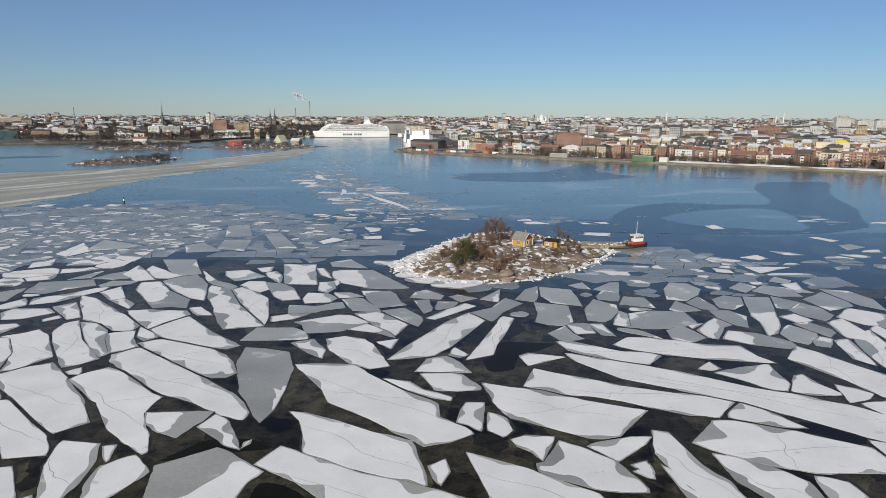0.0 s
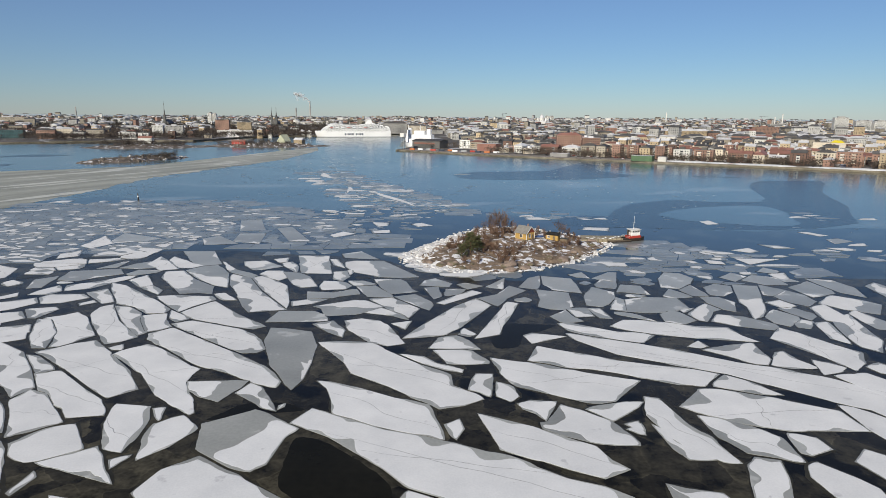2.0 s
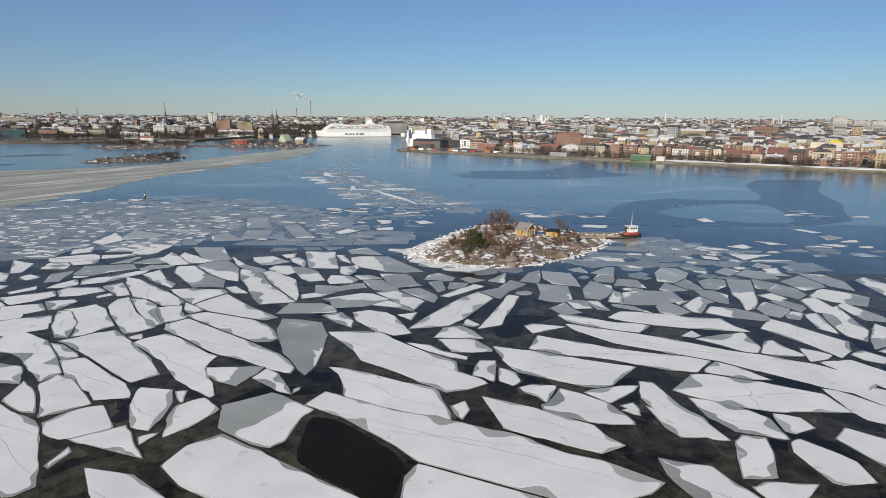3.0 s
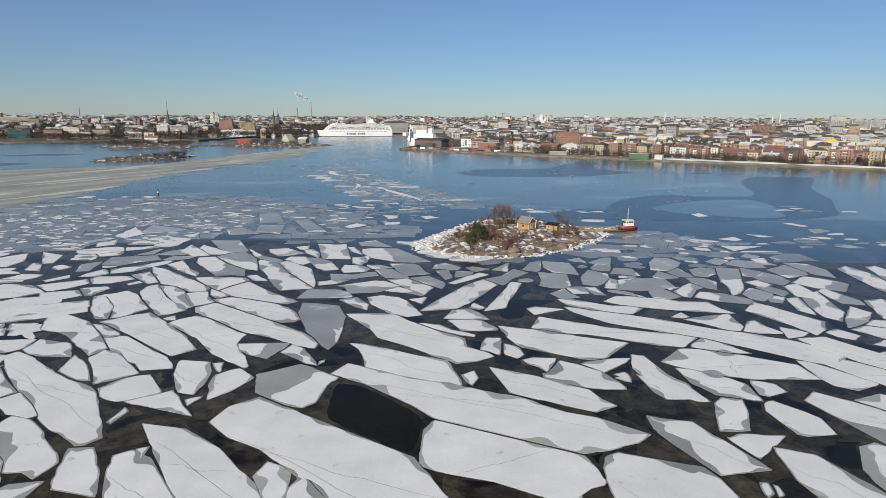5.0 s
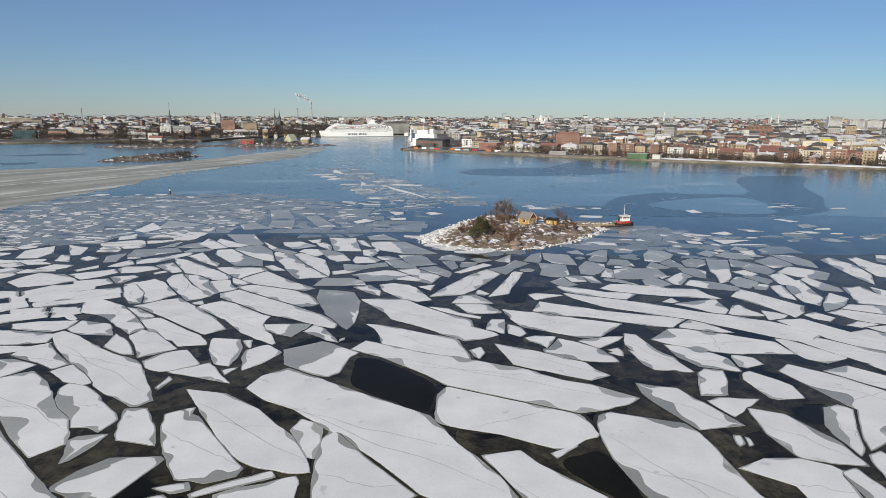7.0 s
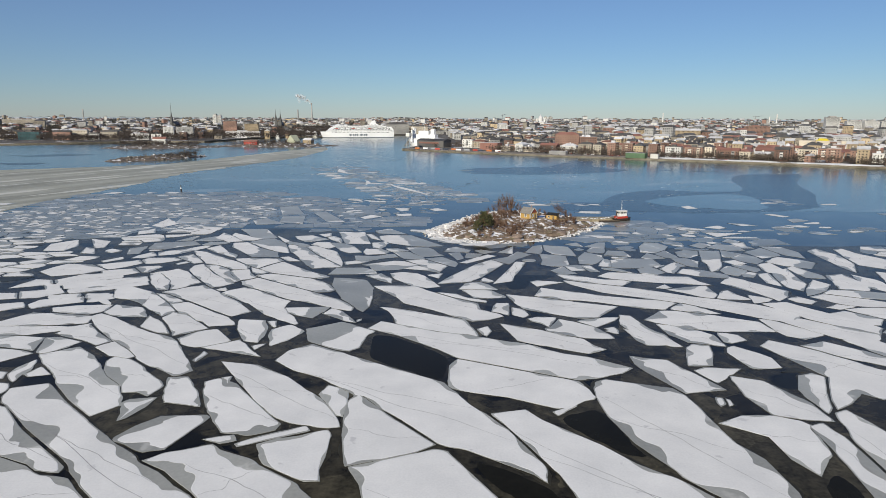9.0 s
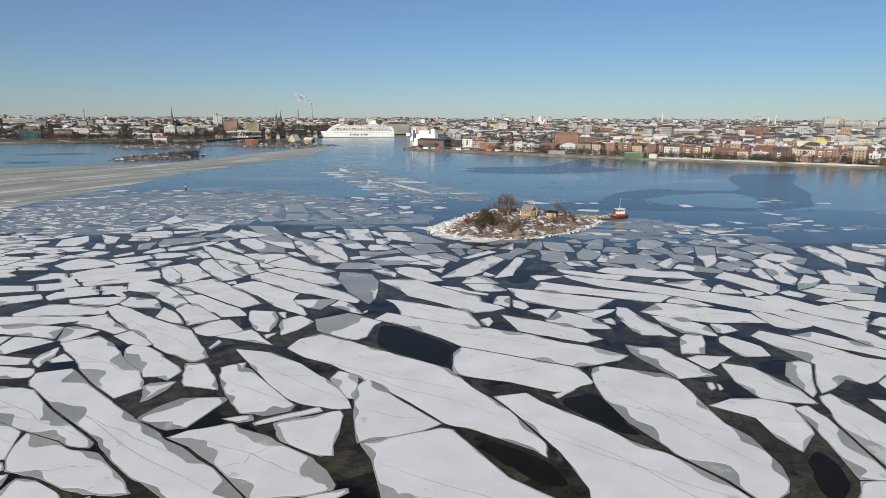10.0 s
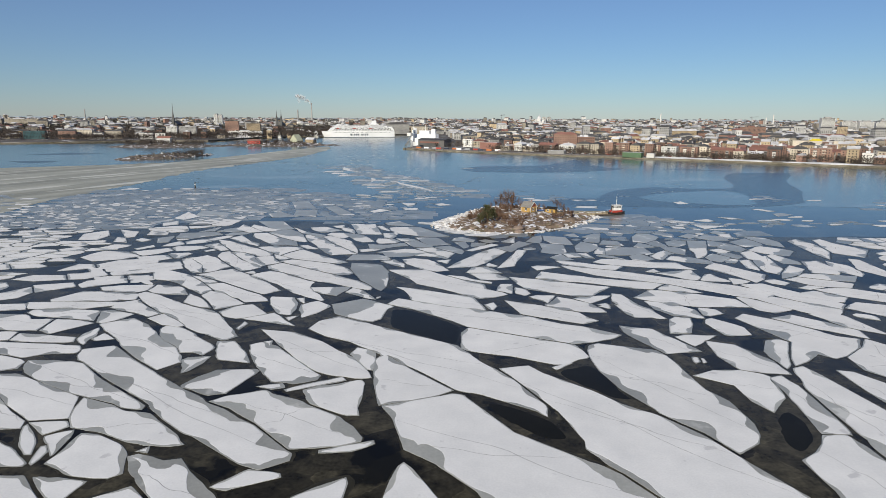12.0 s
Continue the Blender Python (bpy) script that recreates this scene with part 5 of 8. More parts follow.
patch("new_ice_film", FILM, [(-400, -170), (400, -170), (400, 190), (220, 215), (90, 205), (30, 205), (-5, 215), (-22, 240), (-90, 250), (-180, 240), (-400, 300)], 0.012, 9.0, 4.0, 6.0,
      "dark olive film of new ice between the floes")
patch("young_ice", YOUNG, [(-252, 268), (-200, 236), (-168, 226), (-121, 256), (-90, 267), (-34, 271), (-42, 300), (-60, 338), (-95, 358), (-142, 400), (-193, 394), (-244, 388), (-258, 372)],
      0.034, 4.0, 4.0, 14.0, "grey sheet of broken young ice frozen between plates")
POOL = surface("black_pool_water", (0.008, 0.0076, 0.0045), (0.016, 0.015, 0.0095), 0.08, 0.2, 0.02, 0.7)
POOL.node_tree.nodes["Principled BSDF"].inputs["Specular IOR Level"].default_value = 0.06
for k, pts in enumerate(([(-22, 93), (-17, 92), (-10, 86), (-4, 79), (-2, 76), (-4, 64), (-9, 67), (-15, 72), (-21, 77)], [(26, 51), (29, 42), (31, 33), (27, 34), (20, 43), (18, 47)],
                         [(59, 29), (60, 24), (58, 18), (53, 13), (52, 16), (55, 25)], [(1, 32), (6, 30), (13, 24), (15, 17), (10, 18), (3, 27)],
                         [(22, 157), (37, 156), (32, 151), (26, 147), (24, 138), (18, 137), (17, 143)], [(-41, 98), (-34, 107), (-26, 106), (-21, 103), (-32, 101)])):
    patch("open_pool", POOL, pts, 0.016 + 0.001 * k, 1.5, 0.5, 20.0 + k, "small black pool of open water between floes")
PONDS = ((-15, 79, 10), (-8, 74, 10), (57, 20, 10), (57, 27, 8), (8, 24, 9), (3, 31, 7), (27, 37, 9), (33, 28, 7), (-21, 13, 10), (-24, 8, 9), (23, 144, 12), (22, 159, 7), (52, 36, 6), (-43, 86, 6), (9, 100, 5), (57, 50, 6), (79, 46, 7), (80, 36, 7), (-7, 6, 8), (-34, 6, 6), (-3, 140, 7), (-11, 110, 6))
rng = np.random.default_rng(5)
fixed = np.concatenate([np.concatenate([shrink(p, 0.9), shrink(p, 2.4)[::2]]) for p in PLANS])
boxes = [(p[:, 0].min(), p[:, 1].min(), p[:, 0].max(), p[:, 1].max(), p) for p in PLANS]
grid = {}


def near_sites(q, reach):
    i, j = int(q[0] // 12), int(q[1] // 12)
    k = int(reach // 12) + 1
    return [o for a in range(i - k, i + k + 1) for b in range(j - k, j + k + 1) for o in grid.get((a, b), ())]


for o in fixed:
    grid.setdefault((int(o[0] // 12), int(o[1] // 12)), []).append(o)
SPACING = {"pack": 8.5, "bare": 6.4, "left": 5.6, "loose": 8.0, "streak": 5.5}
sites = []
for gx in range(-34, 34):
    for gy in range(-19, 72):
        for sub in range(4):
            # one seed to a field square, four where the pieces are small
            q = np.array(((gx + rng.random()) * 10.0, (gy + rng.random()) * 6.4))
            field = on_ice_field(*q)
            if not field or sub > {"streak": 3, "bare": 2, "left": 3}.get(field, 0) or any(x0 < q[0] < x1 and y0 < q[1] < y1 and in_polygon(q, p) for x0, y0, x1, y1, p in boxes):
                continue
            others = near_sites(q, 4)
            if others and min(np.hypot(*((np.array(others) - q) * (LONG, 1)).T)) < SPACING[field] * rng.uniform(0.28, 0.5):
                continue
            grid.setdefault((int(q[0] // 12), int(q[1] // 12)), []).append(q)
            sites.append((q, field))
for _ in range(700):
    q = np.array((rng.uniform(-150, 20), rng.uniform(440, 640)))
    if on_ice_field(*q) == "streak" and min([np.hypot(*(o - q)) for o in near_sites(q, 4)] or [9]) > 2.5:
        grid.setdefault((int(q[0] // 12), int(q[1] // 12)), []).append(q)
        sites.append((q, "streak"))
rest = bmesh.new()
thin = bmesh.new()
shards = bmesh.new()
rest_snow = bmesh.new()
single = 0
sites.sort(key=lambda s: s[0][1] if s[0][1] > -5 else 900)
for q, field in sites:
    pond = any(math.hypot(q[0] - x, q[1] - y) < r for x, y, r in PONDS)
    if (field == "loose" and rng.random() < 0.5):
        continue
    if field == "bare" and rng.random() < 0.1 or field == "left" and rng.random() < 0.04 + max(0.0, q[1] - left_reach(q[0]) + 40) / 110 or field == "streak" and rng.random() < 0.3:
        continue
    near = [o for o in near_sites(q, 20) if 0.01 < np.hypot(*(o - q)) < 22]
    near.sort(key=lambda o: np.hypot(*((o - q) * (LONG, 1))))
    c = cell(q, near[:40], 9.0 if field != "loose" else 5.0)
    if c is None:
        continue
    hemmed = field == "pack" and q[1] > -4 and min(np.hypot(*(o - q)) for o in near[:1] or [q + 99]) < 5.5 and rng.random() < (0.9 if -112 < q[0] < 125 else 0.2)
    if pond:
        continue
    if field == "pack" and (hemmed or rng.random() < 0.12 or min(np.ptp(c, axis=0)) < 3.0):
        # gaps and ponds carry dark plates of new ice
        if rng.random() < 0.9:
            c = shrink(c, rng.uniform(0.02, 0.25))
            rise = rng.uniform(0.02, 0.05)
            shards.faces.new([shards.verts.new((a, b, rise)) for a, b in c])
        continue
    c = shrink(c, {"pack": 0.3, "bare": 0.22, "left": 0.18, "loose": 1.6, "streak": 0.7}[field] * rng.uniform(0.6, 1.6))
    span = np.ptp(c, axis=0)
    if min(span) < (2.8 if field == "pack" else 1.2):
        continue
    chance = rng.random()
    cover = {"pack": SNOWY if chance < 0.9 else PATCHY, "bare": BARE if chance < 0.8 else PATCHY, "left": BARE if chance < (0.88 if q[0] > -105 or q[1] > 320 else 0.5) else PATCHY if chance < 0.95 else SNOWY,
             "loose": SNOWY if chance < 0.35 else BARE, "streak": SNOWY if chance < 0.28 else BARE}[field]
    p = smooth_loop(c, 0.9 if q[1] < 240 else 1.6, 0.1, q[0], 0)
    if single < 92 and q[1] < 265 and min(span) > 3:
        single += 1
        floe_thing(p, cover, 0.07 + 0.02 * rng.random())
        continue
    x = p[:, 0]
    if np.sum(x * np.roll(p[:, 1], -1) - np.roll(x, -1) * p[:, 1]) < 0:
        p = p[::-1]
    rise = 0.07 + 0.02 * rng.random()
    slab(thin if field in ("left", "loose", "bare", "streak") else rest, p, -0.1, rise)
    if cover != BARE:
        s = snow_plan(p - q, cover, 0.0, q[0], q[1]) + q
        rest_snow.faces.new([rest_snow.verts.new((a, b, rise + 0.03)) for a, b in s])
for _ in range(6000):
    # slivers of brash that drift on the open water
    q = np.array((rng.uniform(-330, 230), rng.uniform(300, 860)))
    t = max(0.0, min(1.0, (q[1] - 385) / 232))
    lane = math.exp(-((q[0] - (-15 - 103 * t)) / 60) ** 2)
    side = q[0] + 245 - 0.12 * (q[1] - 640)
    lane = max(lane, 0.9 * math.exp(-((side - 12) / 26) ** 2))
    if rng.random() > 0.14 + 0.7 * lane or noise.noise((q[0] * 0.02, q[1] * 0.014, 21)) < 0.1 - 0.35 * lane:
        continue
    a, w, h = rng.normal(0.1, 0.35), rng.uniform(0.6, 3.4), rng.uniform(0.3, 1.1)
    ring = [(w * math.cos(k) * rng.uniform(0.7, 1.1), h * math.sin(k) * rng.uniform(0.7, 1.1)) for k in (0, 1.2, 2.3, 3.3, 4.3, 5.3)]
    sliver = rest_snow if abs(q[0] + 15 + 103 * t) < 45 and rng.random() < 0.6 else thin
    f = sliver.faces.new([sliver.verts.new((q[0] + x * math.cos(a) - y * math.sin(a), q[1] + x * math.sin(a) + y * math.cos(a), 0.07)) for x, y in ring])
for i, plan in enumerate(PLANS):
    # a fringe of thin grey ice frozen on round each floe
    n = outward(plan)
    reach = [max(0.05, 0.25 + 1.3 * noise.noise((a * 0.13, b * 0.13, 31)) + 0.3 * noise.noise((a * 0.7, b * 0.7, 5))) for a, b in plan]
    outer = plan + n * np.array(reach)[:, None]
    low = 0.014 + 0.004 * (i % 7) / 7
    a = [shards.verts.new((*v, low + 0.03)) for v in plan * 0.98 + plan.mean(0) * 0.02]
    b = [shards.verts.new((*v, low)) for v in outer]
    for k in range(len(plan)):
        shards.faces.new((a[k], a[(k + 1) % len(plan)], b[(k + 1) % len(plan)], b[k]))
bmesh.ops.recalc_face_normals(shards, faces=shards.faces[:])
for f in shards.faces:
    if f.normal.z < 0:
        f.normal_flip()
drift = thing("drift_ice", label="field of small broken grey ice floes around the island", category="ice", kind="stuff")
tagged(part("ice_slabs", rest, ICE, drift), kind="stuff")
tagged(part("thin_ice_plates", thin, THINICE, drift, "thin blue-grey plates of young ice"), kind="stuff")
tagged(part("snow_patches", rest_snow, SNOW, drift, "white snow on small floes"), kind="stuff")
tagged(part("new_ice_plates", shards, NILAS, drift, "thin dark plates of new ice"), kind="stuff")


# ---- the rocky island ----
SHORE = [(-12, 241), (-2, 224), (7, 216), (18, 214), (34, 216), (53, 230), (70, 248), (82, 268), (73, 286), (62, 296), (40, 313), (23, 311), (9, 286), (1, 267)]
shore = smooth_loop(SHORE, 3.0, 1.0, 1.0, 4)


def shore_distance(x, y, line):
    d = line - np.array((x, y))
    r = float(np.sqrt((d ** 2).sum(1).min()))
    return r if in_polygon((x, y), line) else -r


def island_height(x, y):
    d = shore_distance(x, y, shore)
    if d < -2:
        return -0.6
    lump = noise.noise((x * 0.09, y * 0.09, 1)) + 0.5 * noise.noise((x * 0.25, y * 0.25, 2)) + 0.25 * abs(noise.noise((x * 0.6, y * 0.6, 3)))
    t = max(0.0, min(1.0, (d - 1.0) / 18))
    ridge = math.exp(-((x - 30) / 34) ** 2 - ((y - 262) / 26) ** 2)
    bluff = 1.3 * max(0.0, min(1.0, (d - 4.5) / 2.5)) * (0.7 + 0.6 * noise.noise((x * 0.12, y * 0.12, 6)))
    return bluff - 0.4 + 0.3 * max(0, min(1, (d + 2) / 3)) + (2.6 * ridge + 0.5) * t * t * (3 - 2 * t) + lump * 1.1 * min(1.0, max(0.0, d / 5))


def terrain(name, x0, y0, x1, y1, step, height, material, label):
    nx, ny = int((x1 - x0) / step) + 1, int((y1 - y0) / step) + 1
    verts = [(x0 + i * step, y0 + j * step, height(x0 + i * step, y0 + j * step)) for j in range(ny) for i in range(nx)]
    faces = [(j * nx + i, j * nx + i + 1, (j + 1) * nx + i + 1, (j + 1) * nx + i) for j in range(ny - 1) for i in range(nx - 1)
             if max(verts[k][2] for k in (j * nx + i, j * nx + i + 1, (j + 1) * nx + i + 1, (j + 1) * nx + i)) > -0.35]
    me = bpy.data.meshes.new(name)
    me.from_pydata(verts, [], faces)
    me.materials.append(material)
    return tagged(new(name, me), label, "ground", kind="structure")


def shelf_height(x, y):
    d = shore_distance(x, y, shore)
    west = max(0.0, min(1.0, (18 - x) / 20))
    lump = noise.noise((x * 0.3, y * 0.3, 8)) + 0.6 * noise.noise((x * 0.9, y * 0.9, 9))
    reach = 0.5 + 3.2 * west + 1.6 * noise.noise((x * 0.09, y * 0.09, 4))
    if -reach < d < 1.4 + 3.4 * west + 1.6 * lump:
        return max(0.08, island_height(x, y) + 0.16) + 0.16 * lump * (1 + west)
    return -0.6


ISLAND = surface("island_rock", (0.048, 0.035, 0.022), (0.30, 0.222, 0.16), 0.22, 0.9, 0.9, 1.3, spot=(0.66, 0.66, 0.68), spot_scale=0.36, spot_at=0.535, bump_far=0.5)
terrain("ground_island", -20, 206, 92, 322, 0.8, island_height, ISLAND, "pink-brown granite islet with thin snow and dry grass")

terrain("shore_ice_shelf", -20, 206, 92, 322, 0.7, shelf_height, DRIFT, "rough white ice foot frozen to the island's edge")

# ---- mainland ----
COAST = [(1600, 120), (760, 480), (470, 665), (399, 717), (348, 745), (300, 768), (262, 790), (235, 812), (167, 846), (42, 932), (-77, 1035), (-70, 1060), (-30, 1300), (-60, 1860),
         (-100, 1960), (-300, 1960), (-330, 1780), (-440, 1700), (-500, 1560), (-540, 1360), (-705, 1317), (-761, 1256), (-833, 1197), (-1300, 1000), (-2400, 900)]
bm = bmesh.new()
fill(bm, COAST + [(-6000, 1000), (-6000, 6000), (6000, 6000), (6000, 120)], 2.0)
bmesh.ops.triangulate(bm, faces=bm.faces[:])
tagged(new("ground_city", mesh_of("ground_city", bm, LAND)), "brown winter ground with snow remnants under the city", "ground", kind="structure")
bm = bmesh.new()
for (x0, y0), (x1, y1) in zip(COAST, COAST[1:]):
    q = [bm.verts.new(v) for v in ((x0, y0, -0.5), (x1, y1, -0.5), (x1, y1, 2.2), (x0, y0, 2.2))]
    bm.faces.new(q)
bmesh.ops.solidify(bm, geom=bm.faces[:], thickness=1.2)
tagged(new("quay_wall", mesh_of("quay_wall", bm, QUAY)), "weathered stone quay wall along the waterfront", "quay", kind="structure")

# paved quay and shore road behind the wall
bm = bmesh.new()
edge_line = COAST[1:11]
inner = [(x + 19, y + 28) for x, y in edge_line]
for a, b, c, d in zip(edge_line, edge_line[1:], inner[1:], inner):
    bm.faces.new([bm.verts.new((*v, 2.06)) for v in (a, b, c, d)])
bmesh.ops.recalc_face_normals(bm, faces=bm.faces[:])
for f in bm.faces:
    if f.normal.z < 0:
        f.normal_flip()
tagged(new("pavement_quay", mesh_of("pavement_quay", bm, PAVING)), "grey-beige paved quay with old snow", "pavement", kind="structure")


# ---- what stands on the island ----
def plane_at(x, y):
    return max(0.0, island_height(x, y))


YELLOW = surface("yellow_board_wall", (0.36, 0.22, 0.06), (0.50, 0.32, 0.10), 0.6, 0.75, 0.2, 5.0, bump_far=0.02)
REDWOOD = surface("red_board_gable", (0.16, 0.035, 0.02), (0.26, 0.06, 0.035), 0.6, 0.8, 0.2, 5.0, bump_far=0.02)
FELT = surface("grey_roof_felt", (0.15, 0.14, 0.13), (0.26, 0.25, 0.23), 0.7, 0.9, 0.2, 5.0, bump_far=0.02)
DARKFELT = surface("black_roof_felt", (0.03, 0.03, 0.03), (0.08, 0.075, 0.07), 0.7, 0.9, 0.2, 5.0, bump_far=0.02)
TRIM = surface("white_trim_paint", (0.66, 0.65, 0.62), (0.80, 0.79, 0.77), 1.0, 0.6, 0.0, 6.0)
CONCRETE = surface("old_concrete", (0.187, 0.156, 0.105), (0.390, 0.335, 0.234), 0.4, 0.9, 0.3, 3.0)
HULLRED = surface("red_hull_paint", (0.30, 0.03, 0.02), (0.42, 0.06, 0.04), 0.6, 0.5, 0.0, 5.0)
HULLBLACK = surface("black_hull_paint", (0.015, 0.013, 0.012), (0.06, 0.045, 0.035), 0.6, 0.5, 0.0, 5.0)
TARP = surface("blue_tarpaulin", (0.03, 0.06, 0.16), (0.06, 0.12, 0.28), 0.8, 0.6, 0.1, 4.0)
PLANK = surface("weathered_planks", (0.10, 0.075, 0.05), (0.24, 0.19, 0.13), 0.8, 0.85, 0.2, 6.0)


def window(parent, x, y, z, w, h, turn, trim=TRIM):
    """A framed window on a wall: the frame stands proud, the panes lie back in it."""
    fr = bmesh.new()
    b = 0.12
    box(fr, -w / 2 - b, -0.06, -b, w / 2 + b, 0.02, 0)
    box(fr, -w / 2 - b, -0.06, h, w / 2 + b, 0.02, h + b)
    box(fr, -w / 2 - b, -0.06, 0, -w / 2, 0.02, h)
    box(fr, w / 2, -0.06, 0, w / 2 + b, 0.02, h)
    box(fr, -0.03, -0.05, 0, 0.03, 0.0, h)
    win = part("window", fr, trim, parent, "white-painted wooden window frame")
    win.matrix_basis = pose(x, y, z, 0, 0, turn)
    for k in (-1, 1):
        pn = bmesh.new()
        box(pn, min(k * w / 2, k * 0.03), -0.02, 0, max(k * w / 2, k * 0.03), 0.01, h)
        part("pane", pn, PANE, win)
    return win


def gable_wall(bm, x, w, z0, z1, t, out):
    """The triangle over a gable end at local x."""
    a = [bm.verts.new(v) for v in ((x, -w / 2, z0), (x, w / 2, z0), (x, 0, z1))]
    b = [bm.verts.new(v) for v in ((x - out * t, -w / 2, z0), (x - out * t, w / 2, z0), (x - out * t, 0, z1))]
    bm.faces.new(a if out > 0 else a[::-1])
    bm.faces.new(b[::-1] if out > 0 else b)


def cottage(x, y, z, turn):
    """A small boarded cottage under a saddle roof, its ridge along local x."""
    L, W, H, top = 6.4, 5.6, 3.3, 5.9
    ob = thing("cottage", (x, y, z), turn, "yellow wooden cottage with red gable and grey felt roof on rock", "cottage")
    bm = bmesh.new()
    box(bm, -L / 2 + 0.1, -W / 2 + 0.1, -1.6, L / 2 - 0.1, W / 2 - 0.1, 0.35)
    part("foundation", bm, ROCK, ob, "rough granite foundation")
    for (x0, y0, x1, y1) in ((-L / 2, -W / 2, L / 2, -W / 2 + 0.16), (-L / 2, W / 2 - 0.16, L / 2, W / 2), (-L / 2, -W / 2 + 0.16, -L / 2 + 0.16, W / 2 - 0.16), (L / 2 - 0.16, -W / 2 + 0.16, L / 2, W / 2 - 0.16)):
        bm = bmesh.new()
        box(bm, x0, y0, 0.35, x1, y1, H)
        part("wall", bm, YELLOW, ob)
    for out in (-1, 1):
        bm = bmesh.new()
        gable_wall(bm, out * (L / 2 + 0.02), W, H, top - 0.05, 0.15, out)
        part("gable", bm, REDWOOD, ob, "dark red boarded gable")
    slope = math.atan2(top - H, W / 2)
    run = (W / 2 + 0.45) / math.cos(slope)
    for k in (-1, 1):
        bm = bmesh.new()
        box(bm, -L / 2 - 0.4, -run, -0.0, L / 2 + 0.4, 0, 0.14, 0.03)
        rf = part("roof", bm, FELT, ob, "grey felt roof slope")
        rf.matrix_basis = pose(0, 0, top, 0, 0, 0 if k < 0 else 180) @ pose(0, 0, 0, math.degrees(slope), 0, 0)
    bm = bmesh.new()
    box(bm, -0.3, -0.3, top - 0.8, 0.3, 0.3, top + 0.9, 0.03)
    box(bm, -0.38, -0.38, top + 0.9, 0.38, 0.38, top + 1.0, 0.02)
    ch = part("chimney", bm, BRICK, ob, "brick chimney")
    ch.matrix_basis = pose(1.4, 0.4, 0)
    window(ob, 0.2, -W / 2 - 0.01, 1.2, 1.2, 1.4, 0)
    window(ob, L / 2 + 0.01, -0.6, 1.2, 1.0, 1.5, 90)
    for cx, cy in ((-L / 2, -W / 2), (L / 2, -W / 2), (L / 2, W / 2)):
        bm = bmesh.new()
        box(bm, cx - 0.13, cy - 0.13, 0.35, cx + 0.13, cy + 0.13, H + 0.02)
        part("corner_board", bm, TRIM, ob, "white corner board")
    for k in (-1, 1):
        bm = bmesh.new()
        box(bm, 0, -run, -0.05, 0.1, 0, 0.17)
        vb = part("barge_board", bm, TRIM, ob, "white barge board")
        vb.matrix_basis = pose(L / 2 + 0.4, 0, top, 0, 0, 0) @ (pose(0, 0, 0, math.degrees(slope), 0, 0) if k < 0 else pose(-0.0, 0, 0, 0, 0, 180) @ pose(-0.1, 0, 0, math.degrees(slope), 0, 0))
    bm = bmesh.new()
    box(bm, -0.5, -0.05, 0.35, 0.5, 0.05, 2.35, 0.02)
    door = part("door", bm, PLANK, ob, "brown plank door")
    door.matrix_basis = pose(L / 2 + 0.03, 1.5, 0, 0, 0, 90)
    return ob


def shed(x, y, z, turn):
    L, W = 5.6, 3.4
    ob = thing("shed", (x, y, z), turn, "low yellow wooden shed with dark felt roof", "shed")
    bm = bmesh.new()
    box(bm, -L / 2, -W / 2, -1.5, L / 2, W / 2, 2.2)
    part("wall", bm, YELLOW, ob)
    bm = bmesh.new()
    vs = [bm.verts.new(v) for v in ((-L / 2 - .4, -W / 2 - .4, 2.15), (L / 2 + .4, -W / 2 - .4, 2.15), (L / 2 + .4, W / 2 + .4, 3.0), (-L / 2 - .4, W / 2 + .4, 3.0))]
    bm.faces.new(vs)
    bmesh.ops.solidify(bm, geom=bm.faces[:], thickness=0.16)
    part("roof", bm, DARKFELT, ob, "black felt lean-to roof")
    bm = bmesh.new()
    box(bm, -L / 2 + 0.05, W / 2 - 0.2, 2.2, L / 2 - 0.05, W / 2, 2.85)
    part("back_wall", bm, YELLOW, ob)
    window(ob, -1.4, -W / 2 - 0.01, 0.8, 0.9, 0.9, 0)
    bm = bmesh.new()
    box(bm, 0.6, -W / 2 - 0.06, -0.2, 1.5, -W / 2 + 0.01, 1.8, 0.02)
    part("door", bm, PLANK, ob, "plank door")
    return ob


cottage(40.5, 261.5, plane_at(40.5, 261.5) + 0.2, -46)
shed(53.5, 264.5, plane_at(53.5, 264.5) + 0.2, -30)
bm = bmesh.new()
box(bm, -1.6, -1.2, -1, 1.6, 1.2, 1.5, 0.1)
outhouse = thing("woodpile_shelter", (58.5, 263.5, plane_at(58.5, 263.5)), -25, "dark weathered lean-to beside the yellow shed", "shelter")
part("wall", bm, PLANK, outhouse)
bm = bmesh.new()
box(bm, -1.9, -1.5, 1.5, 1.9, 1.5, 1.65, 0.03)
part("roof", bm, DARKFELT, outhouse, "black felt roof")


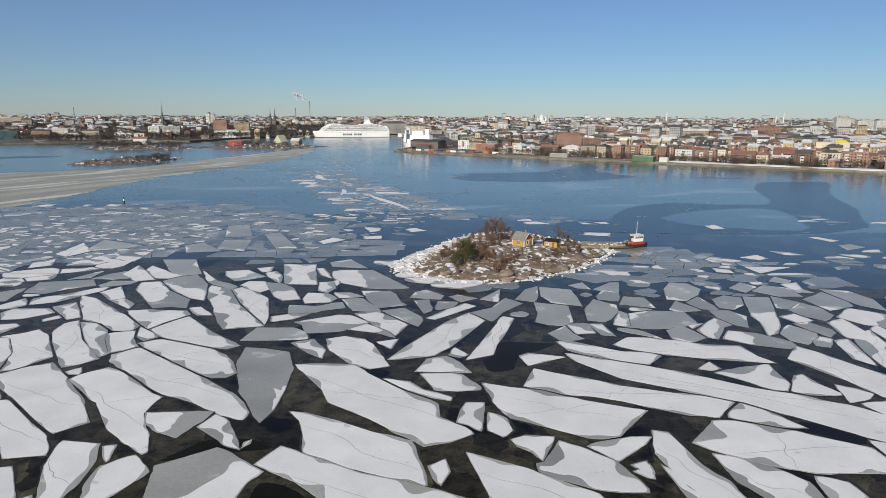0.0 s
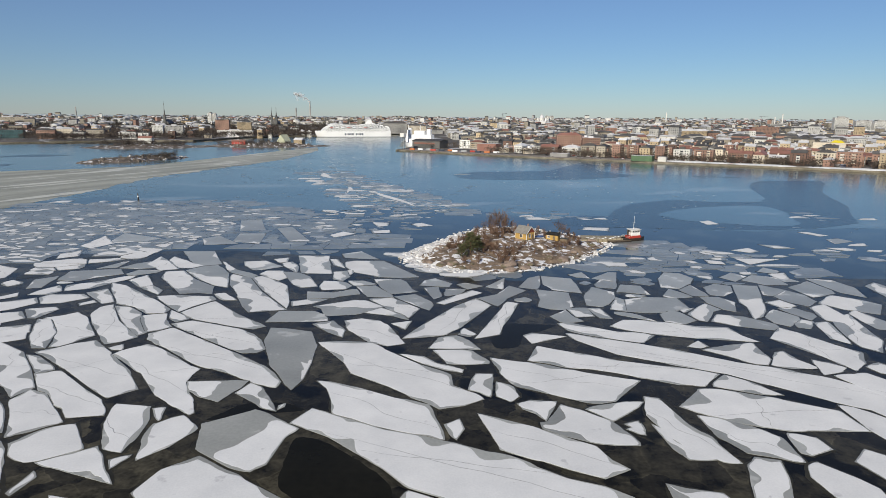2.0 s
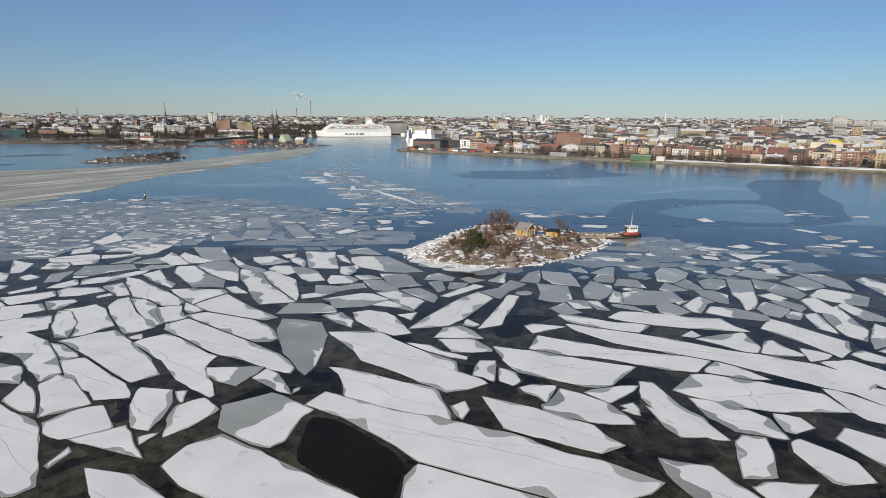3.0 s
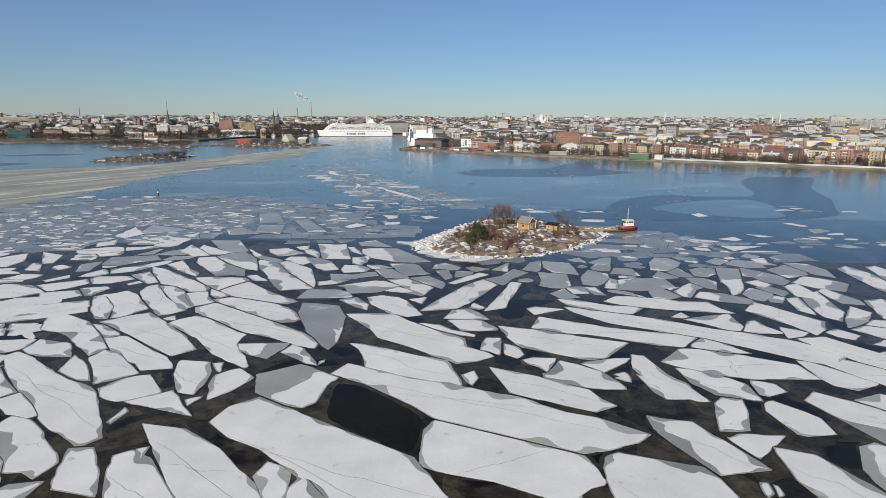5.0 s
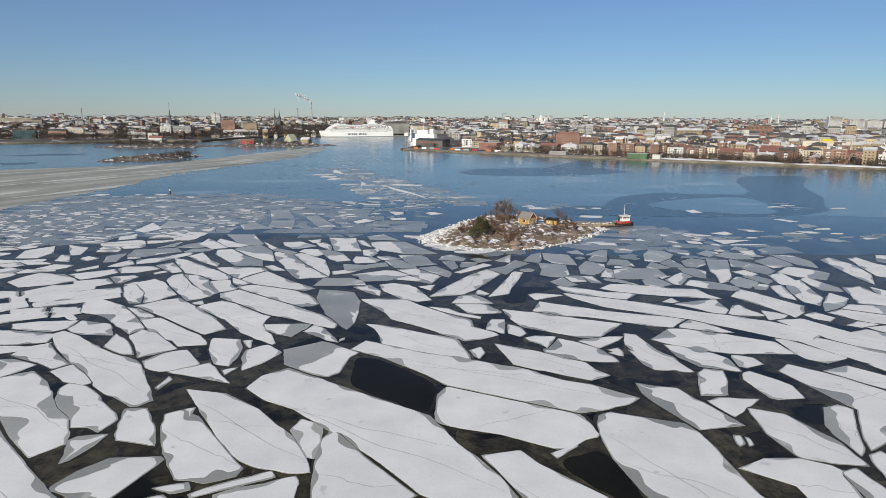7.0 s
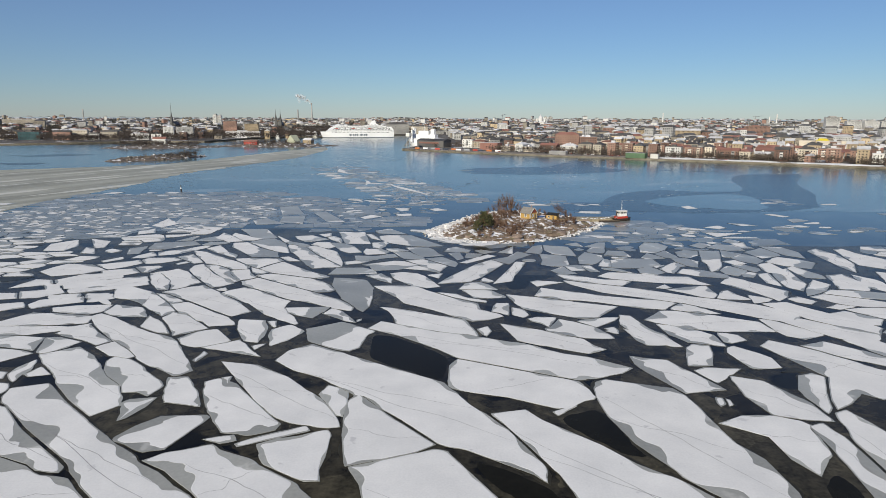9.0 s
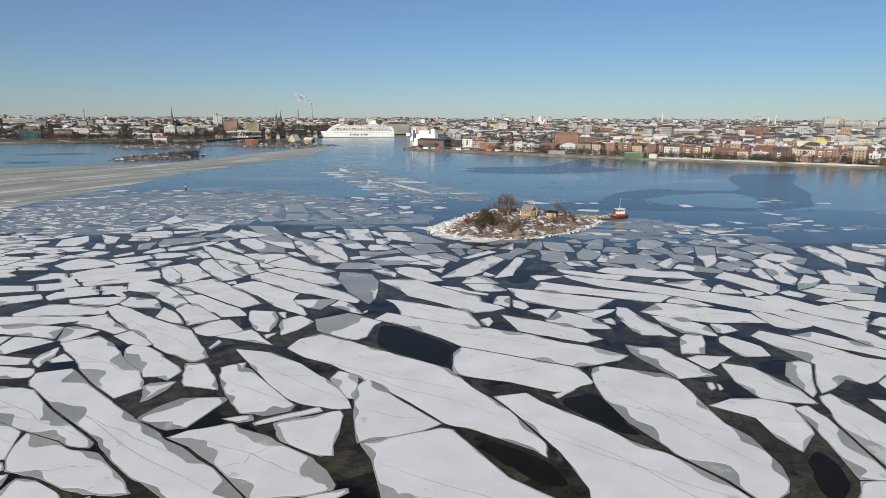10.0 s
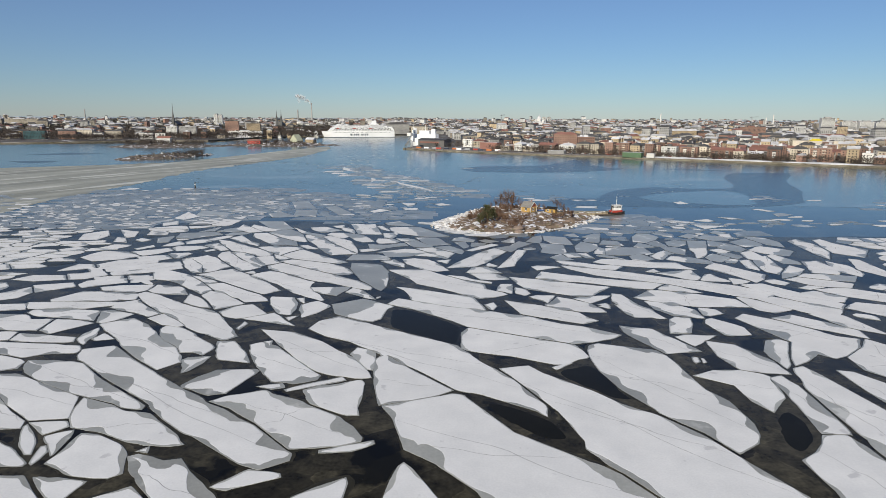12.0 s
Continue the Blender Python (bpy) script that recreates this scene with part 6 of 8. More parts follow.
def covered_boat(x, y, z, turn, size):
    ob = thing("covered_boat", (x, y, z), turn, "small boat laid up under a blue tarpaulin", "boat", "laid-up boats")
    bm = bmesh.new()
    ribs = []
    for k in range(9):
        t = k / 8
        w = 0.9 * math.sin(math.pi * min(1, 0.12 + t * 0.95)) ** 0.6 + 0.05
        ribs.append([bm.verts.new(((t - 0.5) * 4.6 * size, s * w * size, h * size)) for s, h in ((-1, 0.35), (-0.6, 0.75), (0, 1.1 - 0.25 * abs(t - 0.5)), (0.6, 0.75), (1, 0.35))])
    for a, b in zip(ribs, ribs[1:]):
        for i in range(4):
            bm.faces.new((a[i], b[i], b[i + 1], a[i + 1]))
    part("tarpaulin", bm, TARP, ob, "blue tarpaulin")
    bm = bmesh.new()
    ribs = []
    for k in range(9):
        t = k / 8
        w = 0.88 * math.sin(math.pi * min(1, 0.12 + t * 0.95)) ** 0.6 + 0.04
        ribs.append([bm.verts.new(((t - 0.5) * 4.5 * size, s * w * size, h * size)) for s, h in ((-1, 0.4), (-0.7, 0.1), (0, -0.1), (0.7, 0.1), (1, 0.4))])
    for a, b in zip(ribs, ribs[1:]):
        for i in range(4):
            bm.faces.new((a[i + 1], b[i + 1], b[i], a[i]))
    part("hull", bm, TRIM, ob, "pale hull")
    return ob


covered_boat(47.3, 265.5, plane_at(47.3, 265.5) + 0.1, 10, 1.0)
covered_boat(48.2, 268.5, plane_at(48.2, 268.5) + 0.1, 20, 0.9)
covered_boat(70.5, 281.0, plane_at(70.5, 281.0) + 0.2, 5, 0.7)
covered_boat(67.0, 283.0, plane_at(67.0, 283.0) + 0.2, 35, 0.6)


def tugboat(x, y, turn):
    """A small harbour tug, bow along local x."""
    ob = thing("tugboat", (x, y, 0), turn, "small red and black tugboat with white wheelhouse at the pier", "boat")
    L, B = 12.0, 4.4

    def half(t):
        return B / 2 * (1 - max(0, (t - 0.55) / 0.45) ** 2.2) * (0.82 + 0.18 * min(1, t / 0.15))

    def shell(z0, z1, g0, g1, name, mat, label):
        bm = bmesh.new()
        ring = []
        for z, g in ((z0, g0), (z1, g1)):
            row = []
            for k in range(17):
                t = k / 16
                row.append(((t - 0.5) * L, -half(t) * g, z + 0.5 * max(0, t - 0.5) * (z1 > 1)))
            row += [(a, -b, c) for a, b, c in row[::-1]]
            ring.append([bm.verts.new(v) for v in row])
        n = len(ring[0])
        for i in range(n):
            bm.faces.new((ring[0][i], ring[0][(i + 1) % n], ring[1][(i + 1) % n], ring[1][i]))
        bm.faces.new(ring[1])
        bm.normal_update()
        return part(name, bm, mat, ob, label)

    shell(-0.4, 0.8, 0.9, 1.0, "hull", HULLBLACK, "black lower hull")
    shell(0.8, 1.5, 1.0, 1.04, "bulwark", HULLBLACK, "black bulwark")
    bm = bmesh.new()
    box(bm, -3.6, -1.9, 1.3, 3.0, 1.9, 2.6, 0.1)
    part("deckhouse", bm, HULLRED, ob, "red deckhouse")
    bm = bmesh.new()
    box(bm, -2.4, -1.7, 2.6, 2.4, 1.7, 5.5, 0.15)
    wh = part("wheelhouse", bm, TRIM, ob, "white wheelhouse")
    for k in range(4):
        bm = bmesh.new()
        box(bm, -1.95 + k * 1.02, -1.74, 4.2, -1.15 + k * 1.02, -1.68, 5.05)
        part("pane", bm, PANE, wh)
        bm = bmesh.new()
        box(bm, -2.44, -1.45 + k * 0.76, 4.2, -2.38, -0.85 + k * 0.76, 5.05)
        part("pane", bm, PANE, wh)
    bm = bmesh.new()
    box(bm, -2.7, -2.0, 5.5, 2.7, 2.0, 5.65, 0.04)
    part("wheelhouse_roof", bm, TRIM, ob)
    bm = bmesh.new()
    tube(bm, (-0.2, 0, 5.6), (-0.2, 0, 11.6), 0.12, 0.05)
    tube(bm, (-0.2, -0.9, 8.6), (-0.2, 0.9, 8.6), 0.04, 0.04)
    part("mast", bm, TRIM, ob, "white mast with crosstree")
    bm = bmesh.new()
    tube(bm, (-3.1, 0.3, 3.0), (-3.1, 0.3, 5.2), 0.4, 0.34, 10)
    part("funnel", bm, HULLBLACK, ob, "black funnel")
    for k in range(5):
        bm = bmesh.new()
        bmesh.ops.create_cone(bm, cap_ends=True, segments=12, radius1=0.42, radius2=0.42, depth=0.3)
        ty = part("tyre", bm, HULLBLACK, ob, "black fender tyre")
        ty.matrix_basis = pose(-4.6 + k * 1.9, -half(0.12 + k * 0.158) - 0.22, 0.9, 90, 0, 0)
    for s in (-1, 1):
        bm = bmesh.new()
        tube(bm, (-5.5, s * 1.85, 2.7), (-2.6, s * 1.85, 2.7), 0.03, 0.03, 4)
        rail = part("railing", bm, TRIM, ob)
        for k in range(6):
            bm = bmesh.new()
            tube(bm, (-5.4 + k * 0.55, s * 1.85, 1.9), (-5.4 + k * 0.55, s * 1.85, 2.7), 0.03, 0.03, 4)
            part("post", bm, TRIM, rail)
    return ob


tugboat(94.0, 279.5, 20)

# the jetty: a stone mole on the land side, a timber head beside the boat
mole = thing("jetty", (0, 0, 0), 0, "old beige concrete jetty with patches of snow", "jetty")
bm = bmesh.new()
fill(bm, [(68, 272.5), (80, 275.0), (90, 277.5), (91.3, 284), (80, 283.5), (70, 284)], 1.5)
geo = bmesh.ops.extrude_face_region(bm, geom=bm.faces[:])
bmesh.ops.translate(bm, verts=[v for v in geo["geom"] if isinstance(v, bmesh.types.BMVert)], vec=(0, 0, -2.1))
bmesh.ops.recalc_face_normals(bm, faces=bm.faces[:])
bmesh.ops.bevel(bm, geom=bm.edges[:], offset=0.12, segments=1, affect='EDGES')
part("deck", bm, CONCRETE, mole)
random.seed(8)
for k in range(10):
    bm = bmesh.new()
    bmesh.ops.create_icosphere(bm, subdivisions=2, radius=1)
    for v in bm.verts:
        v.co *= 1 + 0.3 * noise.noise(v.co * 1.5 + Vector((k, 0, 0)))
        v.co.z *= 0.35
    ob = part("snow_heap", bm, SNOW, mole, "heap of old snow")
    ob.matrix_basis = pose(72 + k * 1.7, 277 + random.uniform(-1, 4), 1.5, 0, 0, k * 50) @ Matrix.Diagonal((random.uniform(.5, 1.1), random.uniform(.4, .8), random.uniform(.5, 1), 1))
for k in range(7):
    bm = bmesh.new()
    tube(bm, (76 + k * 2.3, 273.6 + k * 0.58, -0.5), (76 + k * 2.3, 273.6 + k * 0.58, 1.9), 0.16, 0.14, 6)
    part("pile", bm, PLANK, mole, "dark timber pile")

pontoon = thing("pontoon", (86.5, 275.4, 0), 14, "dark timber pontoon moored along the jetty", "pontoon")
bm = bmesh.new()
box(bm, -5.5, -1.3, -0.3, 5.5, 1.3, 0.7, 0.12)
part("float", bm, HULLBLACK, pontoon)
for k in range(11):
    bm = bmesh.new()
    box(bm, -5.4 + k * 0.98, -1.35, 0.7, -4.5 + k * 0.98, 1.35, 0.8)
    part("plank", bm, PLANK, pontoon)


# boulders and ice at the water's edge
def boulder(seed, material=ROCK):
    bm = bmesh.new()
    bmesh.ops.create_icosphere(bm, subdivisions=2, radius=1)
    for v in bm.verts:
        v.co *= 1 + 0.35 * noise.noise(v.co * 1.1 + Vector((seed, 0, 0)))
        v.co.z *= 0.6
    return mesh_of("boulder", bm, material)


random.seed(4)
boulders = [boulder(k * 3.7) for k in range(4)]
k = 0
while k < 64:
    x, y = random.uniform(-10, 82), random.uniform(212, 300)
    d = shore_distance(x, y, shore)
    if not 2.5 < d < 16 or random.random() > 1.2 - d / 16:
        continue
    s = random.uniform(1.3, 2.6) if y < 236 and d < 8 else random.uniform(0.5, 1.7)
    ob = new("boulder", boulders[k % 4])
    ob.matrix_basis = pose(x, y, plane_at(x, y) + 0.1 * s, 0, 0, random.uniform(0, 360)) @ Matrix.Diagonal((s * 1.3, s, s * 0.9, 1))
    tagged(ob, "weathered brown granite boulder on the shore", "boulder", "shore boulders")
    k += 1

bm = bmesh.new()
random.seed(6)
for i in range(len(shore)):
    a = shore[i]
    n = np.array((shore[(i + 1) % len(shore)][1] - shore[i - 1][1], -(shore[(i + 1) % len(shore)][0] - shore[i - 1][0])))
    n = n / max(np.hypot(*n), 1e-6)
    west = max(0.0, min(1.0, (16 - a[0]) / 20))
    wide = 0.9 + 2.0 * west + 0.8 * max(0.0, noise.noise((a[0] * 0.08, a[1] * 0.08, 2)))
    for j in range(int(6 + 20 * west)):
        w = random.gauss(-0.6 - 1.6 * west, wide)
        x, y = a + n * w + np.array((random.uniform(-1.8, 1.8), random.uniform(-1.8, 1.8)))
        s = random.uniform(0.16, 0.5) * random.choice((0.7, 1.0, 1.0, 1.9))
        z = max(0.02, island_height(x, y)) + s * 0.1
        r = Euler((random.gauss(0, 0.3), random.gauss(0, 0.3), random.uniform(0, 6.3))).to_matrix()
        vs = [bm.verts.new(Vector((x, y, z)) + r @ Vector((sx * s * random.uniform(.7, 1.5), sy * s * random.uniform(.5, 1.2), sz * s * 0.3))) for sz in (-1, 1) for sx, sy in ((-1, -1), (1, -1), (1, 1), (-1, 1))]
        for f in ((3, 2, 1, 0), (4, 5, 6, 7), (0, 1, 5, 4), (1, 2, 6, 5), (2, 3, 7, 6), (3, 0, 4, 7)):
            bm.faces.new([vs[q] for q in f])
tagged(new("shore_ice", mesh_of("shore_ice", bm, DRIFT)), "white heaped shore ice and snow round the rocks", "ice", kind="stuff")


# ---- trees ----
def grow(bm, a, way, length, radius, level, rng2, spread, tips):
    """One limb and the limbs that leave it."""
    b = a
    steps = 2 if level else 4
    for s in range(steps):
        way = (way + Vector((rng2.uniform(-1, 1), rng2.uniform(-1, 1), rng2.uniform(-0.2, 0.6))) * 0.16).normalized()
        c = b + way * length / steps
        r0, r1 = radius * (1 - 0.6 * s / steps), radius * (1 - 0.6 * (s + 1) / steps)
        tube(bm, b, c, max(r0, 0.022), max(r1, 0.018), 5 if level == 0 else 3, False)
        if level < tips and (s or level):
            for _ in range(rng2.choice((2, 2, 3))):
                out = Vector((rng2.uniform(-1, 1), rng2.uniform(-1, 1), rng2.uniform(-0.1, 0.9))).normalized()
                grow(bm, b.lerp(c, rng2.random()), (way * (1 - spread) + out * spread).normalized(), length * rng2.uniform(0.38, 0.62), r1 * 0.5, level + 1, rng2, spread, tips)
        b = c


def bare_tree(height, stems, spread, seed, label, name="bare_tree", thick=0.02, tips=3):
    rng2 = random.Random(seed)
    ob = thing(name, (0, 0, 0), 0, label, "tree" if height > 4 else "shrub", "bare trees and shrubs of the island")
    bm = bmesh.new()
    tops = []
    for k in range(stems):
        x, y = rng2.uniform(-0.12, 0.12) * stems, rng2.uniform(-0.12, 0.12) * stems
        way = Vector((x * 0.25, y * 0.25, 1)).normalized()
        tube(bm, (x, y, -0.5), (x + way.x * height * 0.2, y + way.y * height * 0.2, height * 0.2), height * thick, height * thick * 0.85, 6)
        tops.append((Vector((x, y, 0)) + way * height * 0.2, way))
    part("trunk", bm, TWIG, ob)
    bm = bmesh.new()
    for a, way in tops:
        grow(bm, a, way, height * 0.8, height * thick * 0.8, 0, rng2, spread, tips)
    part("crown", bm, TWIG, ob, "fine bare reddish twigs")
    return ob


def pine(height, seed, label):
    rng2 = random.Random(seed)
    ob = thing("pine", (0, 0, 0), 0, label, "tree", "evergreens of the island")
    bm = bmesh.new()
    tube(bm, (0, 0, -0.5), (0.3, 0.1, height * 0.9), 0.2, 0.06, 7)
    for k in range(14):
        z = height * (0.25 + 0.6 * k / 14)
        a = k * 2.4
        tube(bm, (0.2, 0.05, z), (math.cos(a) * height * 0.3, math.sin(a) * height * 0.3, z + 0.4), 0.07, 0.02, 4)
    part("trunk", bm, BARK, ob)
    bm = bmesh.new()
    for k in range(2600):
        b = k % 26
        a, lvl = b * 2.4, b / 26
        r = height * (0.42 - 0.26 * lvl) * rng2.uniform(0.3, 1.05)
        c = Vector((math.cos(a) * r, math.sin(a) * r, height * (0.22 + 0.74 * lvl))) + Vector((rng2.gauss(0, 0.3), rng2.gauss(0, 0.3), rng2.gauss(0, 0.2)))
        d = Vector((rng2.uniform(-1, 1), rng2.uniform(-1, 1), rng2.uniform(-0.2, 0.9))) * 0.34
        e = d.cross(Vector((rng2.uniform(-1, 1), rng2.uniform(-1, 1), 1))).normalized() * 0.12
        bm.faces.new([bm.verts.new(v) for v in (c - e, c + e, c + d)])
    part("crown", bm, NEEDLE, ob, "dark green needles")
    return ob


def plant(ob, x, y, turn, scale, first):
    """The first of a kind moves to its place, the others are copies."""
    m = pose(x, y, plane_at(x, y) - 0.1, 0, 0, turn)
    if first:
        ob.matrix_basis = m
        ob.scale = (scale,) * 3
        return ob
    c = copy_thing(ob, m)
    c.scale = (scale,) * 3
    return c


tall = [bare_tree(9.6, 4, 0.46, 1, "tall bare alder with several reddish-brown stems"), bare_tree(8.6, 4, 0.52, 2, "bushy bare alder with reddish-brown twigs"), bare_tree(7.0, 3, 0.5, 3, "slender bare birch with brown twigs")]
bush = [bare_tree(2.6, 5, 0.6, 11, "low bare brown shrub on the rock", "bare_shrub", 0.026, 2), bare_tree(2.0, 6, 0.65, 12, "dense bare shrub among dry grass", "bare_shrub", 0.03, 2)]
used = set()
TALL = ((0, 30, 272, 0.95), (1, 28, 270.5, 1.0), (0, 26.5, 274, 0.8), (1, 33, 274, 0.8), (0, 32, 270, 0.85), (2, 35.5, 274, 0.8), (1, 23.5, 272, 0.6), (2, 20.5, 270, 0.55), (2, 59, 276, 1.0), (2, 60.5, 274.5, 0.8),
        (1, 37.0, 270, 0.5), (1, 28, 266, 0.5))
for k, x, y, s in TALL:
    plant(tall[k], x, y, x * 37 % 360, s * 0.85, k not in used)
    used.add(k)
evergreen = pine(7.0, 5, "wind-bent dark green pine on the rocky shore")
plant(evergreen, 15.5, 235.0, 0, 1.3, True)
plant(evergreen, 12.0, 231.0, 120, 0.9, False)
plant(evergreen, 18.5, 239.0, 210, 0.9, False)
random.seed(12)
k = 0
while k < 190:
    x, y = (random.uniform(2, 66), random.uniform(222, 300)) if k % 3 else (random.gauss(20, 9), random.gauss(240, 9))
    if shore_distance(x, y, shore) < 8 or (36 < x < 47 and 250 < y < 268) or (49 < x < 60 and 258 < y < 269) or noise.noise((x * 0.08, y * 0.08, 9)) < -0.1:
        continue
    plant(bush[k % 2], x, y, k * 77 % 360, random.uniform(0.5, 1.15), k < 2)
    k += 1

# ---- the spar buoy ----
buoy = thing("spar_buoy", (-200.2, 405.8, 0), 0, "dark spar buoy with a pale band in the ice", "buoy")
bm = bmesh.new()
tube(bm, (0, 0, -0.5), (0, 0, 2.4), 0.55, 0.5, 10)
part("body", bm, HULLBLACK, buoy)
bm = bmesh.new()
tube(bm, (0, 0, 2.4), (0, 0, 3.4), 0.5, 0.4, 10)
part("band", bm, TRIM, buoy, "pale band")
bm = bmesh.new()
tube(bm, (0, 0, 3.4), (0, 0, 5.2), 0.4, 0.2, 10)
part("top_mark", bm, HULLBLACK, buoy)


# ---- the city ----
def ground_at(x, y):
    return 2.0 + 0.0095 * max(0.0, y - 1950) + 5 * max(0.0, min(1.0, (y - 1950) / 400)) * (noise.noise((x * 0.002, y * 0.002, 1)) + 0.3)


bm = bmesh.new()
cols, rows2 = 60, 32
vs = [[bm.verts.new((x, y, ground_at(x, y) - (0.3 if j == 0 else 0))) for x in np.linspace(-0.82 * (y + 200), 0.82 * (y + 200), cols)] for j, y in enumerate(np.linspace(1962, 4960, rows2))]
for a, b in zip(vs, vs[1:]):
    for i in range(cols - 1):
        bm.faces.new((a[i], a[i + 1], b[i + 1], b[i]))
tagged(new("ground_hills", mesh_of("ground_hills", bm, LAND, True)), "rising brown ground under the far districts", "ground", kind="structure")
# backdrop ridge: distance haze is painted into the woods' blue-grey base colour
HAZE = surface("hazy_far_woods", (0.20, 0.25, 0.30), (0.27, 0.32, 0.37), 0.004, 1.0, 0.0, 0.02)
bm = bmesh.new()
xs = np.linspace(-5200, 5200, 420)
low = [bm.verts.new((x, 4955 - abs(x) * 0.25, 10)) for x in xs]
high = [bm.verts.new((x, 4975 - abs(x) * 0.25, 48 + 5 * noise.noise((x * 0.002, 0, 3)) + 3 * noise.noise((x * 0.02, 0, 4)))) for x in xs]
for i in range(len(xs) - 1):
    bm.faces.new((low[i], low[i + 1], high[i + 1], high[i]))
tagged(new("backdrop", mesh_of("backdrop", bm, HAZE)), "wooded ridge on the horizon with blue-grey haze painted in", "backdrop", kind="structure")


def window_rows(bm, x0, x1, y, z0, storeys, pitch, rise, w, h, out, axis):
    """Dark panes in rows on one side of a house, in shallow frames."""
    k = max(1, int((x1 - x0) / pitch))
    gap = (x1 - x0) / k
    for s in range(storeys):
        for i in range(k):
            c, z = x0 + gap * (i + 0.5), z0 + s * rise
            quad = [(c - w / 2, z), (c + w / 2, z), (c + w / 2, z + h), (c - w / 2, z + h)]
            for depth in ((y + out * 0.06),):
                pts = [(a, depth, b) if axis == 0 else (depth, a, b) for a, b in quad]
                f = bm.faces.new([bm.verts.new(v) for v in pts])


def house(w, d, storeys, wall, roof, style, label, name="apartment_house", rise=3.2, balcony=None, accent=None):
    """A block of flats: walls on a plinth, rows of windows, a cornice and a roof with chimneys; it faces local -y."""
    ob = thing(name, (0, 0, 0), 0, label, "building", "houses of the city")
    H = storeys * rise + 1.2
    bm = bmesh.new()
    box(bm, -w / 2, -d / 2, -2, w / 2, d / 2, H)
    box(bm, -w / 2 - 0.35, -d / 2 - 0.35, H, w / 2 + 0.35, d / 2 + 0.35, H + 0.5)
    part("wall", bm, wall, ob)
    bm = bmesh.new()
    for y, out in ((-d / 2, -1), (d / 2, 1)):
        window_rows(bm, -w / 2 + 1, w / 2 - 1, y, 1.6, storeys, 2.9, rise, 1.2, 1.5, out, 0)
    for x, out in ((-w / 2, -1), (w / 2, 1)):
        window_rows(bm, -d / 2 + 1, d / 2 - 1, x, 1.6, storeys, 3.2, rise, 1.1, 1.5, out, 1)
    bmesh.ops.recalc_face_normals(bm, faces=bm.faces[:])
    tagged(part("glazing", bm, PANE, ob, "dark window panes"), kind="stuff")
    if accent:
        # bays of another colour that stand a little proud of the front and back
        for i in range(max(1, int(w / 11))):
            c = -w / 2 + w / max(1, int(w / 11)) * (i + 0.5)
            for side in (-1, 1):
                bm = bmesh.new()
                y0, y1 = sorted((side * (d / 2 + 0.5), side * (d / 2 - 0.1)))
                box(bm, c - 1.9, y0, 1.0 if i % 2 else 3.6, c + 1.9, y1, H - (0.3 if i % 2 else 2.8))
                for s in range(storeys - 1):
                    box(bm, c - 1.4, y0 - 0.04 if side < 0 else y1 + 0.02, s * rise + 4.6, c + 1.4, y0 - 0.02 if side < 0 else y1 + 0.04, s * rise + 6.0, 0, 1)
                part("bay", bm, (accent, PANE), ob, "projecting bay of another colour")
    if balcony:
        for i in range(max(1, int(w / 13))):
            c = -w / 2 + 6.5 + i * 13
            for s in range(1, storeys):
                bm = bmesh.new()
                box(bm, c - 2.2, -d / 2 - 1.4, s * rise + 1.0, c + 2.2, -d / 2 - 0.07, s * rise + 2.1)
                part("balcony", bm, balcony, ob, "pale balcony front")
    bm = bmesh.new()
    z = H + 0.5
    if style == "gable":
        e, r = 0.6, d * 0.28
        p = [(-w / 2 - e, -d / 2 - e, z), (w / 2 + e, -d / 2 - e, z), (w / 2 + e, 0, z + r), (-w / 2 - e, 0, z + r), (w / 2 + e, d / 2 + e, z), (-w / 2 - e, d / 2 + e, z)]
        v = [bm.verts.new(q) for q in p]
        for f in ((0, 1, 2, 3), (3, 2, 4, 5), (1, 4, 2), (0, 3, 5), (0, 5, 4, 1)):
            bm.faces.new([v[i] for i in f])
    elif style == "hip":
        e, r, n = 0.6, d * 0.26, min(d / 2, w * 0.3)
        p = [(-w / 2 - e, -d / 2 - e, z), (w / 2 + e, -d / 2 - e, z), (w / 2 + e, d / 2 + e, z), (-w / 2 - e, d / 2 + e, z), (-w / 2 + n, 0, z + r), (w / 2 - n, 0, z + r)]
        v = [bm.verts.new(q) for q in p]
        for f in ((0, 1, 5, 4), (1, 2, 5), (2, 3, 4, 5), (3, 0, 4), (3, 2, 1, 0)):
            bm.faces.new([v[i] for i in f])
    else:
        box(bm, -w / 2 + 0.2, -d / 2 + 0.2, z, w / 2 - 0.2, d / 2 - 0.2, z + 0.25)
        box(bm, -w / 6, -d / 5, z + 0.25, w / 9, d / 5, z + 3.0)
    part("roof", bm, roof, ob)
    for i in range(max(1, int(w / 18))):
        bm = bmesh.new()
        c = -w / 2 + w / (int(w / 18) + 1) * (i + 1) if w >= 18 else 0
        top = z + (d * 0.28 if style != "flat" else 0.2) + 1.6
        box(bm, c - 0.9, 0.4, z, c + 0.9, 1.8, top)
        part("chimney", bm, GREYWALL if i % 2 else wall, ob)
    return ob


